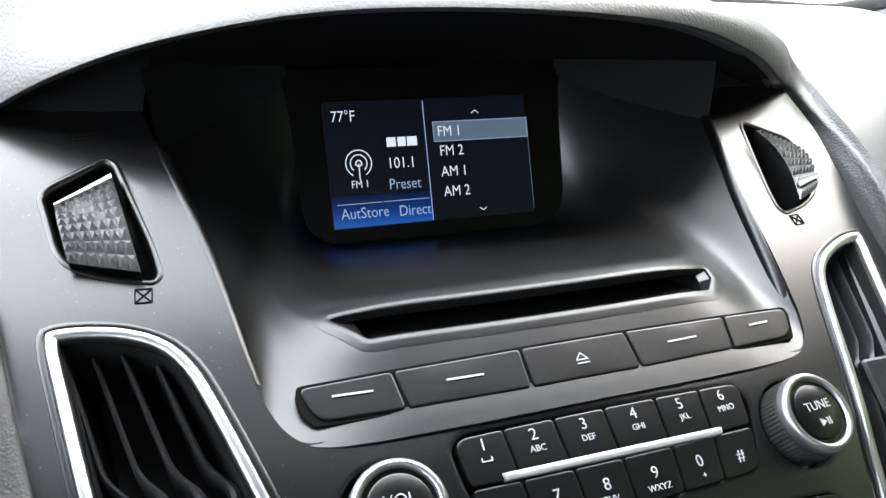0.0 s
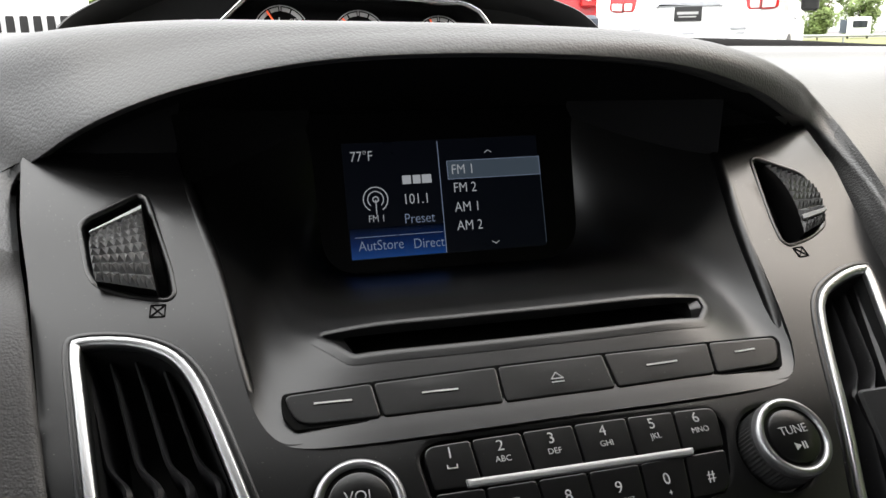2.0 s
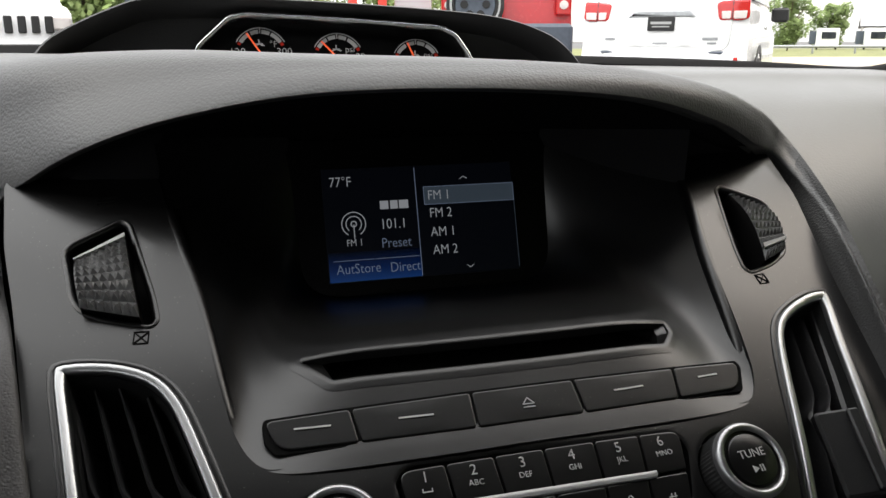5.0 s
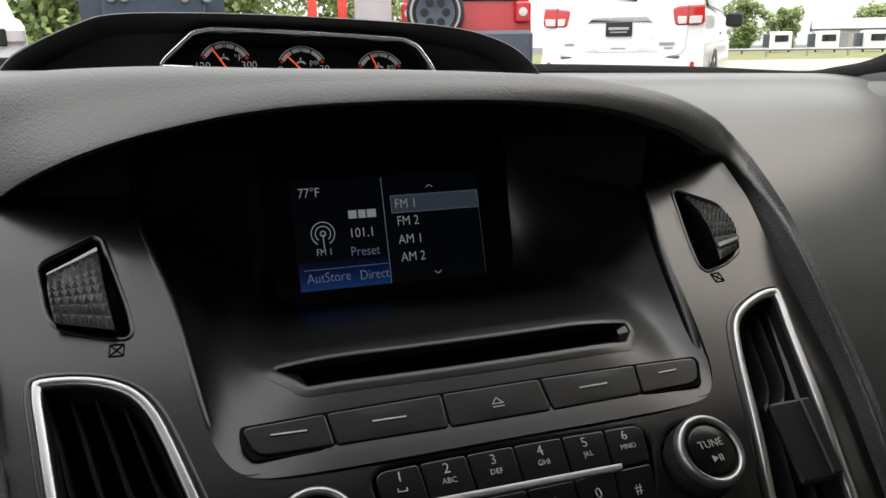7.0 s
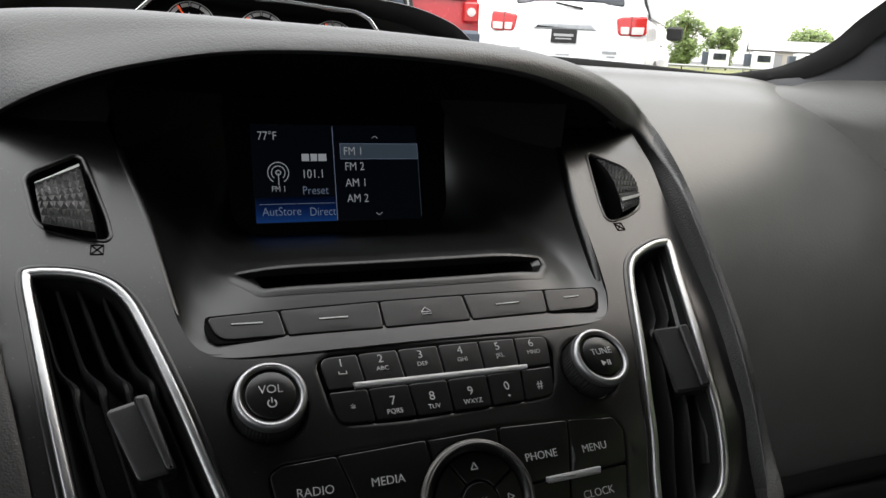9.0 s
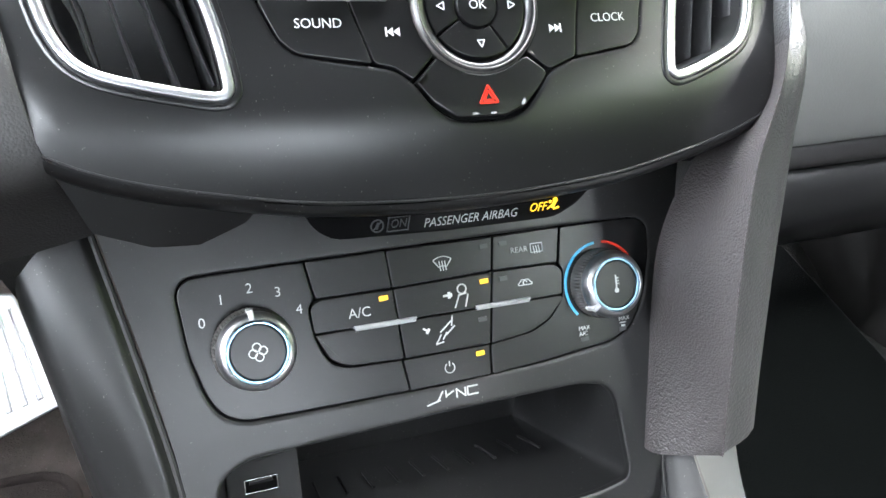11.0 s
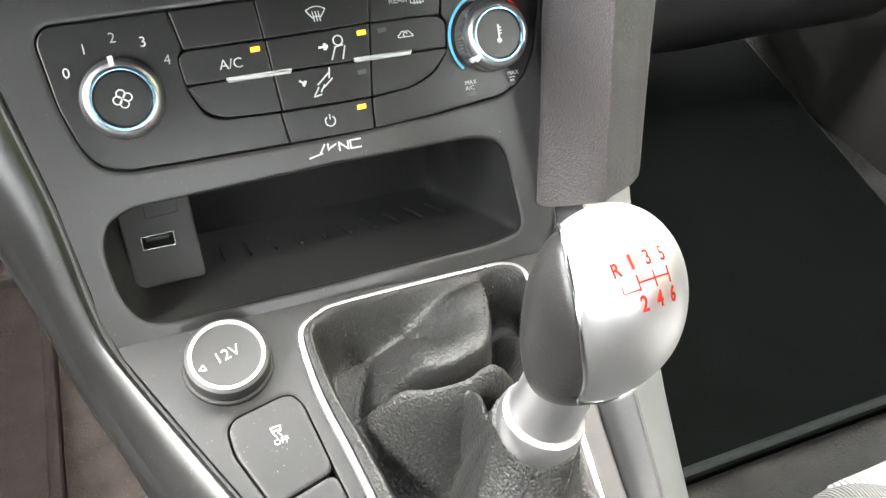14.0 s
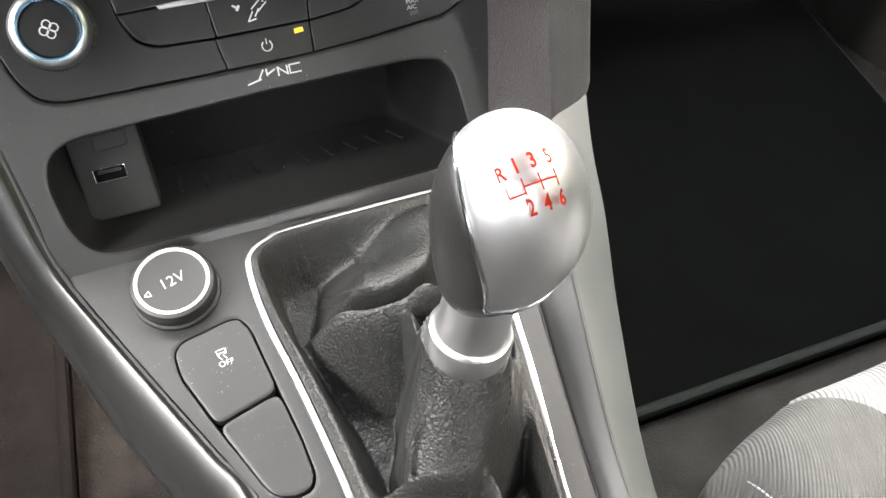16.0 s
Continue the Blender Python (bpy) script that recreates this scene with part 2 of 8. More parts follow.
def thing(name, label, category, at=(0, 0, 0), group="", kind=""):
    e = new(name)
    e.empty_display_size = 0.01
    e.location = at
    return tagged(e, label, category, group, kind)


def lone(name, bm, material, label, category="", group="", kind=""):
    return tagged(link(name, bm, material), label, category, group, kind)


class Surf:
    """A smooth sheet: fn(u, v) gives its points; its normal looks towards the way 'out'."""

    def __init__(self, fn, out):
        self.fn, self.out, self.fill = fn, Vector(out), 0.0

    def n(self, u, v):
        e = 0.0006
        p = (self.fn(u + e, v) - self.fn(u - e, v)).cross(self.fn(u, v + e) - self.fn(u, v - e))
        p.normalize()
        return p if p.dot(self.out) > 0 else -p

    def p(self, u, v, h=0.0):
        q = self.fn(u, v)
        return q + self.n(u, v) * h if h else q


def area2(p):
    return sum(a[0] * b[1] - b[0] * a[1] for a, b in zip(p, p[1:] + p[:1]))


def ccw(p):
    p = [tuple(q) for q in p]
    return p if area2(p) > 0 else p[::-1]


def fillet(pts, r, n=4):
    """Round the corners of a closed outline; r is one radius or one for each corner."""
    out = []
    k = len(pts)
    for i in range(k):
        a, b, c = Vector(pts[i - 1]), Vector(pts[i]), Vector(pts[(i + 1) % k])
        rr = r[i] if isinstance(r, (list, tuple)) else r
        d1, d2 = a - b, c - b
        cut = min(rr, d1.length * 0.48, d2.length * 0.48)
        if cut < 1e-6:
            out.append(tuple(b))
            continue
        p, q = b + d1.normalized() * cut, b + d2.normalized() * cut
        for j in range(n + 1):
            t = j / n
            out.append(tuple((1 - t) ** 2 * p + 2 * t * (1 - t) * b + t * t * q))
    return out


def catmull(pts, n=5, closed=True):
    pts = [Vector(p) for p in pts]
    k = len(pts)
    out = []
    for i in range(k if closed else k - 1):
        if closed:
            a, b, c, d = pts[i - 1], pts[i], pts[(i + 1) % k], pts[(i + 2) % k]
        else:
            a, b, c, d = pts[max(i - 1, 0)], pts[i], pts[i + 1], pts[min(i + 2, k - 1)]
        for j in range(n):
            t = j / n
            out.append(0.5 * ((2 * b) + (c - a) * t + (2 * a - 5 * b + 4 * c - d) * t * t + (3 * b - a - 3 * c + d) * t ** 3))
    if not closed:
        out.append(pts[-1])
    return out


def inset(p, d):
    """The closed outline p (made counter-clockwise) moved inwards by d."""
    p = ccw(p)
    out = []
    k = len(p)
    for i in range(k):
        a, b, c = Vector(p[i - 1]), Vector(p[i]), Vector(p[(i + 1) % k])
        e1, e2 = (b - a), (c - b)
        if e1.length < 1e-9 or e2.length < 1e-9:
            e1 = e2 = c - a
        e1.normalize()
        e2.normalize()
        n1, n2 = Vector((-e1.y, e1.x)), Vector((-e2.y, e2.x))
        m = n1 + n2
        if m.length < 1e-6:
            m = n1
        m.normalize()
        out.append(tuple(b + m * (d / max(0.5, m.dot(n1)))))
    return out


def rings(bm, loops, closed=True, cap_first=False, cap_last=False):
    """Skin a list of loops of points of equal length."""
    vs = [[bm.verts.new(p) for p in lp] for lp in loops]
    k = len(vs[0])
    for a, b in zip(vs, vs[1:]):
        for i in range(k if closed else k - 1):
            j = (i + 1) % k
            try:
                bm.faces.new((a[i], a[j], b[j], b[i]))
            except ValueError:
                pass
    if cap_first:
        bm.faces.new(vs[0])
    if cap_last:
        bm.faces.new(vs[-1])
    return vs


def plate(s, pts, h0, h1, bev=0.0006, bm=None, dish=0.0):
    """A raised piece on a sheet: outline pts, from height h0 to h1, with rounded rim; dish sinks its middle."""
    bm = bm or bmesh.new()
    pts = ccw(pts)
    lv = [(0, h0), (0, h1 - bev), (bev * 0.3, h1 - bev * 0.3), (bev, h1)]
    if dish:
        lv += [(bev * 3, h1 - dish * 0.4), (bev * 6, h1 - dish)]
    lv.append((lv[-1][0] + bev * .6, lv[-1][1]))
    loops = [[s.p(*q, h) for q in (inset(pts, d) if d else pts)] for d, h in lv]
    d, h = lv[-1]
    last = inset(pts, d)
    wide = max(q[0] for q in pts) - min(q[0] for q in pts)
    if not s.fill or wide < s.fill * 4.5:
        rings(bm, loops, cap_last=True)
        return bm
    rings(bm, loops)
    from mathutils.geometry import delaunay_2d_cdt
    co = [Vector(q) for q in last]
    ed = [(i, (i + 1) % len(last)) for i in range(len(last))]
    step = s.fill
    u = min(q[0] for q in last) + step * .5
    while u < max(q[0] for q in last):
        v = min(q[1] for q in last) + step * .5
        while v < max(q[1] for q in last):
            if inside((u, v), inset(last, step * .23)):
                co.append(Vector((u, v)))
            v += step
        u += step
    r = delaunay_2d_cdt(co, ed, [], 0, 1e-7)
    vv = [bm.verts.new(s.p(q.x, q.y, h)) for q in r[0]]
    for f in r[2]:
        c = sum((r[0][i] for i in f), Vector((0, 0))) / len(f)
        if inside(c, last):
            bm.faces.new([vv[i] for i in f])
    return bm


def band(s, pts, w, h0, h1, bm=None, flush=False):
    """A rounded trim ring along the outline pts, of width w inwards."""
    bm = bm or bmesh.new()
    pts = ccw(pts)
    lv = [(0, h0), (0, h1 - w * 0.35), (w * 0.12, h1 - w * 0.1), (w * 0.35, h1), (w * 0.65, h1 - w * 0.06), (w * 0.9, h1 - w * 0.3), (w, h1 - w * 0.6), (w, h0)]
    if flush:
        lv = [(0, h0), (0, h1 - w * .25), (w * .10, h1 - w * .06), (w * .22, h1), (w * .80, h1 - w * .10), (w * .92, h1 - w * .22), (w, h1 - w * .5), (w, h0)]
    rings(bm, [[s.p(*q, h) for q in (inset(pts, d) if d else pts)] for d, h in lv])
    return bm


def inside(q, poly):
    x, y = q
    c = False
    for (x1, y1), (x2, y2) in zip(poly, poly[1:] + poly[:1]):
        if (y1 > y) != (y2 > y) and x < (x2 - x1) * (y - y1) / (y2 - y1) + x1:
            c = not c
    return c


def sheet(s, outer, holes=(), step=0.006, rim=0.0010, depth=0.004, edge=0.004):
    """A panel on s with openings: rounded rims, walls of the openings 'depth' deep, outer edge 'edge' thick."""
    from mathutils.geometry import delaunay_2d_cdt
    bm = bmesh.new()
    outer = ccw(outer)
    holes = [ccw(h) for h in holes]
    wide = [inset(h, -rim) for h in holes]
    co, ed = [], []
    for lp in [outer] + wide:
        k0 = len(co)
        co += [Vector(q) for q in lp]
        ed += [(k0 + i, k0 + (i + 1) % len(lp)) for i in range(len(lp))]
    guard = [inset(h, -rim * 1.9) for h in holes]
    for lp in guard:
        k0 = len(co)
        co += [Vector(q) for q in lp]
        ed += [(k0 + i, k0 + (i + 1) % len(lp)) for i in range(len(lp))]
    us, vs = [q[0] for q in outer], [q[1] for q in outer]
    u = min(us)
    while u < max(us):
        v = min(vs)
        while v < max(vs):
            if inside((u, v), outer) and not any(inside((u, v), w) for w in guard):
                co.append(Vector((u, v)))
            v += step
        u += step
    r = delaunay_2d_cdt(co, ed, [], 0, 1e-7)
    vv = [bm.verts.new(s.p(q.x, q.y)) for q in r[0]]
    for f in r[2]:
        c = sum((r[0][i] for i in f), Vector((0, 0))) / len(f)
        if inside(c, outer) and not any(inside(c, w) for w in wide):
            bm.faces.new([vv[i] for i in f])
    for h, w in zip(holes, wide):
        rings(bm, [[s.p(*q) for q in w], [s.p(*q, -rim * 0.3) for q in inset(w, rim * 0.7)], [s.p(*q, -rim) for q in h], [s.p(*q, -depth) for q in h]])
    if edge:
        rings(bm, [[s.p(*q) for q in outer], [s.p(*q, -edge) for q in outer]])
    return bm


def frame_at(s, u, v, h=0.0):
    """Origin, right and up on a sheet."""
    o = s.p(u, v, h)
    n = s.n(u, v)
    x = (s.fn(u + 0.001, v) - s.fn(u - 0.001, v)).normalized()
    y = n.cross(x).normalized()
    return Matrix((x, y, n)).transposed().to_4x4(), o


def lathe(prof, n=48, m=Matrix.Identity(4), bm=None, teeth=None, caps=False):
    """A turned body round the z of m. teeth: {row: depth} moves every other spoke of that row inwards."""
    bm = bm or bmesh.new()
    loops = []
    for i, (r, h) in enumerate(prof):
        cut = (teeth or {}).get(i, 0)
        loops.append([m @ Vector(((r - cut * (k % 2)) * math.cos(2 * math.pi * k / n), (r - cut * (k % 2)) * math.sin(2 * math.pi * k / n), h)) for k in range(n)])
    rings(bm, loops, cap_first=caps, cap_last=caps and prof[-1][0] > 1e-6)
    return bm


def seat_on(s, u, v, h=0.0):
    r, o = frame_at(s, u, v, h)
    return Matrix.Translation(o) @ r


def words(body, size, m, align="CENTER", depth=0.00012, shear=0.0, squeeze=1.0, thin=-0.008):
    """Lettering as a mesh, its middle at the origin of m."""
    cu = bpy.data.curves.new("lettering", "FONT")
    cu.body, cu.size, cu.align_x, cu.align_y = body, size, align, "CENTER"
    cu.offset = thin * size
    cu.extrude, cu.shear, cu.resolution_u = depth, shear, 3
    tmp = new("lettering", cu)
    me = bpy.data.meshes.new_from_object(tmp.evaluated_get(bpy.context.evaluated_depsgraph_get()))
    bm = bmesh.new()
    bm.from_mesh(me)
    bpy.data.objects.remove(tmp)
    bpy.data.curves.remove(cu)
    bpy.data.meshes.remove(me)
    for v in bm.verts:
        v.co.x *= squeeze
        v.co = m @ v.co
    return bm


def bars(m, boxes, depth=0.00015, bm=None):
    """Flat printed strokes: boxes of (x, y, w, h, turn) on the plane of m."""
    bm = bm or bmesh.new()
    for x, y, w, h, a in boxes:
        t = m @ Matrix.Translation((x, y, 0)) @ pose(0, 0, 0, 0, 0, a)
        lo = [t @ Vector((sx * w / 2, sy * h / 2, -depth)) for sx, sy in ((-1, -1), (1, -1), (1, 1), (-1, 1))]
        hi = [t @ Vector((sx * w / 2, sy * h / 2, depth)) for sx, sy in ((-1, -1), (1, -1), (1, 1), (-1, 1))]
        rings(bm, [lo, hi], cap_first=True, cap_last=True)
    return bm


def arc_bars(m, r, a0, a1, w, n=16, bm=None, depth=0.00015):
    """A curved printed stroke of width w."""
    bm = bm or bmesh.new()
    lo, li, ho, hi = [], [], [], []
    for i in range(n + 1):
        a = radians(a0 + (a1 - a0) * i / n)
        c = Vector((math.cos(a), math.sin(a), 0))
        lo.append(m @ (c * (r + w / 2) - Vector((0, 0, depth))))
        li.append(m @ (c * (r - w / 2) - Vector((0, 0, depth))))
        ho.append(m @ (c * (r + w / 2) + Vector((0, 0, depth))))
        hi.append(m @ (c * (r - w / 2) + Vector((0, 0, depth))))
    rings(bm, [lo, ho, hi, li, lo], closed=False)
    return bm


def tube(bm, pts, r, n=8):
    """A round bar along points."""
    pts = [Vector(p) for p in pts]
    loops = []
    for i, p in enumerate(pts):
        d = (pts[min(i + 1, len(pts) - 1)] - pts[max(i - 1, 0)]).normalized()
        a = d.orthogonal().normalized() if i == 0 else (a - d * a.dot(d)).normalized()
        b = d.cross(a)
        loops.append([p + (a * math.cos(2 * math.pi * k / n) + b * math.sin(2 * math.pi * k / n)) * r for k in range(n)])
    rings(bm, loops, cap_first=True, cap_last=True)
    return bm


def box(bm, m, sx, sy, sz, bev=0.0):
    """A block with chamfered long edges, its middle at m."""
    c = fillet([(-sx / 2, -sy / 2), (sx / 2, -sy / 2), (sx / 2, sy / 2), (-sx / 2, sy / 2)], bev, 3) if bev else [(-sx / 2, -sy / 2), (sx / 2, -sy / 2), (sx / 2, sy / 2), (-sx / 2, sy / 2)]
    z = sz / 2
    b = min(bev, sz * 0.4)
    if b:
        ci = inset(c, b * 0.6)
        loops = [[(*q, -z) for q in ci], [(*q, -z + b * 0.6) for q in ccw(c)], [(*q, z - b * 0.6) for q in ccw(c)], [(*q, z) for q in ci]]
    else:
        loops = [[(*q, -z) for q in c], [(*q, z) for q in c]]
    rings(bm, [[m @ Vector(q) for q in lp] for lp in loops], cap_first=True, cap_last=True)
    return bm


def grid(fn, nu, nv, bm=None):
    """A skin of fn(a, b) for a and b from 0 to 1."""
    bm = bm or bmesh.new()
    rings(bm, [[fn(i / nu, j / nv) for i in range(nu + 1)] for j in range(nv + 1)], closed=False)
    return bm


# ---- the sheets that the centre stack is built on ----
PROFILE = [(-.063, .77), (-.060, .79), (-.0555, .81), (-.050, .825), (-.0405, .8375), (-.031, .850), (-.022, .867), (.010, .8975), (.042, .920), (.062, .935), (.09, .955), (.12, .978), (.16, 1.0), (.19, 1.02)]
_z = np.linspace(.775, 1.01, 236)
_yr = np.interp(_z, [b for a, b in PROFILE], [a for a, b in PROFILE])
_y = np.convolve(np.pad(_yr, 9, mode="reflect", reflect_type="odd"), np.ones(19) / 19, "valid")
_v = np.concatenate([[0], np.cumsum(np.hypot(np.diff(_y), np.diff(_z)))])


def fascia_point(u, v):
    z = float(np.interp(v, _v, _z))
    return Vector((u, float(np.interp(z, _z, _y)) + 0.4 * u * u, z))


F = Surf(fascia_point, (0, -1, 0.6))
F.fill = .0026


def fz(pts):
    """Outline given as across and height, laid out on the fascia."""
    return [(x, float(np.interp(z, _z, _v))) for x, z in pts]


def fv(z):
    return float(np.interp(z, _z, _v))


def flat(o, up, out):
    o, up = Vector(o), Vector(up).normalized()
    return Surf(lambda u, v: o + Vector((u, 0, 0)) + up * v, out)


C = flat((0, -.036, .714), (0, .037, .063), (0, -1, 0.6))      # climate panel
T = flat((0, -.107, .614), (0, .075, .022), (0, -0.2, 1))      # top of the tunnel console
D = flat((0, .1605, .936), (0, .32, 1), (0, -1, 0.2))            # display
A = flat((0, -.046, .772), (0, .15, 1), (0, -1, 0.1))           # airbag lamp strip
CS = .063 / math.hypot(.037, .063)


def cz(pts):
    return [(x, (z - .714) / CS) for x, z in pts]


def ty(pts):
    k = .075 / math.hypot(.075, .022)
    return [(x, (y + .107) / k) for x, y in pts]


def mirror(pts):
    return [(-q[0], *q[1:]) for q in pts]


# ---- centre fascia ----
VENT = [(.1719, .9345), (.1690, .9375), (.1522, .9372), (.1379, .9340), (.1290, .9280), (.1225, .9181), (.1125, .8986), (.1035, .8771), (.0945, .8523), (.0912, .8342), (.0922, .8285), (.0982, .8266), (.1164, .8294), (.1335, .8330), (.1428, .8375), (.1485, .8447), (.1520, .8545), (.1575, .8773), (.1640, .9026), (.1695, .9234)]
VENT_R = [(.1728, .9345), (.1690, .9365), (.1580, .9358), (.1440, .9328), (.1350, .9290), (.1283, .9225), (.1180, .9070), (.1092, .8905), (.1027, .8765), (.0975, .8600), (.0932, .8430), (.0903, .8320), (.0912, .8276), (.0972, .8258), (.1132, .8293), (.1320, .8352), (.1395, .8415), (.1438, .8500), (.1462, .8620), (.1497, .8790), (.1567, .9000), (.1662, .9210)]
DIALHOLE = [(.1727, .9706), (.1696, .9733), (.1495, .9807), (.1455, .9790), (.1361, .9550), (.1348, .9484), (.1375, .9465), (.1520, .9482), (.1649, .9519), (.1684, .9562)]
TRAYHOLE = [(-.1310, .9850), (-.1260, .9720), (-.1197, .9543), (-.1135, .9288), (-.1100, .9180), (-.1056, .9121), (-.1004, .9090), (0, .9097), (.1004, .9090), (.1056, .9121), (.1100, .9180), (.1135, .9288), (.1197, .9543), (.1260, .9720), (.1310, .9850)]
KEYPAD = [(-.0559, .9035), (-.0500, .9062), (.0016, .9062), (.0580, .9046), (.0615, .9008), (.0552, .8884), (.0490, .8850), (-.0217, .8840), (-.0480, .8848), (-.0530, .8894)]
CLUSTER = [(-.0831, .8728), (-.0778, .8755), (.0182, .8778), (.0800, .8748), (.0843, .8694), (.0775, .8424), (.0730, .8390), (.0440, .8360), (.0320, .8324), (.0268, .8270), (.0200, .8195), (.0110, .8165), (-.0110, .8170), (-.0200, .8230), (-.0260, .8310), (-.0330, .8352), (-.0685, .8400), (-.0740, .8440), (-.0808, .8574)]
OUTER = [(-.2000, .9950), (-.1950, .9720), (-.1891, .9536), (-.1781, .9108), (-.1690, .8800), (-.1610, .8450), (-.1545, .8110), (-.1420, .8055), (-.1250, .8005), (-.1000, .7955), (-.0600, .7895), (0, .7870), (.0600, .7895), (.1000, .7955), (.1250, .8005), (.1420, .8055), (.1545, .8110), (.1610, .8450), (.1690, .8800), (.1781, .9108), (.1891, .9536), (.1950, .9720), (.2000, .9950), (.1310, .9950), (.1310, .9850)]
vent_l = [tuple(q) for q in catmull(fz(mirror(VENT)), 3)]
vent_r = [tuple(q) for q in catmull(fz(VENT_R), 3)]
dial_l = inset(fillet(fz(mirror(DIALHOLE)), .005), .0014)
dial_r = inset(fillet(fz(DIALHOLE), .005), .0010)
keypad_o = fillet(fz(KEYPAD), .006)
cluster_o = fillet(fz(CLUSTER), .006)
tray_rim = fz(TRAYHOLE)
outline = fz([(-.2000, .9950)]) + fz(OUTER[1:22]) + fz([(.2000, .9950), (.1345, .9950)]) + tray_rim[::-1] + fz([(-.1345, .9950)])
outline = fillet(outline, .006, 3)

fascia = thing("center_fascia", "satin black plastic centre fascia with a recessed display tray", "dashboard panel", (0, 0, .80))
knob_holes = [[(x + .0164 * math.cos(a), fv(.8928) + .0164 * math.sin(a)) for a in np.linspace(0, 2 * math.pi, 40, endpoint=False)] for x in (-.0787, .0790)]
part("panel", sheet(F, outline, [inset(vent_l, .002), inset(vent_r, .002), dial_l, dial_r, keypad_o, cluster_o] + knob_holes, .0065, .0012, .006, .003), M_FASCIA, fascia)

# rounded edge where the panel turns into the tray
for run in (tray_rim[:6], tray_rim[-6:][::-1]):
    b = bmesh.new()
    rc = catmull([Vector((*q, 0)) for q in run], 6, closed=False)
    tube(b, [F.p(q.x, q.y, -.0034 - .0060 * max(0, (k - 12) / (len(rc) - 13)) ** 1.5) for k, q in enumerate(rc)], .0036, 14)
    part("tray_edge", b, M_FASCIA, fascia)

# lower lip: the fascia's rounded under-edge
lipb = bmesh.new()
lip_c = catmull([Vector((x, 0, z)) for x, z in OUTER[6:17]], 6, closed=False)
loops = []
for k in range(9):
    a = k / 8 * math.pi * 0.62
    lp = []
    for q in lip_c:
        v = fv(q.z)
        b0, n0 = F.p(q.x, v), F.n(q.x, v)
        dn = (F.fn(q.x, v - .001) - F.fn(q.x, v)).normalized()
        lp.append(b0 + dn * .007 * math.sin(a) - n0 * .010 * (1 - math.cos(a)))
    loops.append(lp)
loops.append([p + Vector((0, .035, .012)) for p in loops[-1]])
rings(lipb, loops, closed=False)
part("lower_lip", lipb, M_FASCIA, fascia)

# the seam line that follows the lip
seam = bmesh.new()
tube(seam, [F.p(q.x, fv(q.z) + .0012, .0001) for q in lip_c], .0006, 6)
part("seam", seam, M_POCKET, fascia)


# display tray: a smooth basin from the rim back to the display
TRAY = [(.0240, .9085), (.0300, .9122), (.0420, .9193), (.0520, .9268), (.0620, .9338), (.0720, .9378), (.0850, .9392), (.1100, .9372), (.1370, .9325), (.1585, .9290)]


def even(pts, n):
    """Points at even steps along an open line."""
    acc = [0.0]
    for p, q in zip(pts, pts[1:]):
        acc.append(acc[-1] + (q - p).length)
    d = np.linspace(0, acc[-1], n)
    return [Vector([float(np.interp(x, acc, [p[c] for p in pts])) for c in range(3)]) for x in d]


NS = 120
rim_f = even([F.p(q.x, fv(q.z), -.0030 + .0020 * min(1, max(0, (q.z - .922) / .016))) for q in catmull([Vector((x, 0, z)) for x, z in TRAYHOLE], 10, closed=False)], NS + 1)
BW, BE = -.0705, .0640
back_c = [Vector((q[0], q[1], 0)) for q in fillet([(BW, 1.030), (BW, 1.003), (BW, .9290), (BE, .9290), (BE, 1.003), (BE, 1.030)], [0, 0, .016, .016, 0, 0], 10)]
back_c = [q for q in back_c if q.y < 1.004]
rim_b = even([Vector((q.x, .1602 + .32 * (q.y - .936), q.y)) for q in back_c], NS + 1)


def tray_point(s, d):
    """From the rim round the panel back to the edge of the display."""
    t = max(0.0, min(1.0, s))
    g = t * NS
    i = min(int(g), NS - 1)
    front = rim_f[i].lerp(rim_f[i + 1], g - i)
    # the corners of the rim and of the display's edge lie on one line
    tb = float(np.interp(t, [0, .285, .715, 1], [0, .262, .738, 1])) * NS
    j = min(int(tb), NS - 1)
    back = rim_b[j].lerp(rim_b[j + 1], tb - j)
    p = front.lerp(back, d)
    j = d * (len(TRAY) - 1)
    j0 = min(int(j), len(TRAY) - 2)
    py = TRAY[j0][0] + (TRAY[j0 + 1][0] - TRAY[j0][0]) * (j - j0)
    pz = TRAY[j0][1] + (TRAY[j0 + 1][1] - TRAY[j0][1]) * (j - j0)
    f0 = F.p(0, fv(.9097), -.003)
    ly, lz = f0.y + (.1585 - f0.y) * d, f0.z + (.9290 - f0.z) * d
    low = max(0.0, min(1.0, (min(t, 1 - t) - .15) / .20))
    low = low * low * (3 - 2 * low)
    p.y += (py - ly) * low
    p.z += (pz - lz) * low
    # the walls bow outwards a little
    p += Vector((math.copysign(1, t - .5) * .006, .004, -.004)) * math.sin(math.pi * d) * (1 - low)
    return p


def smooth_tray(s, d):
    e = .018
    w = ((-2, .15), (-1, .22), (0, .26), (1, .22), (2, .15))
    dd = [tray_point(s + k * e, min(1, max(0, d + h * .02))) * a * b for k, a in w for h, b in ((-1, .25), (0, .5), (1, .25))]
    return sum(dd, Vector())


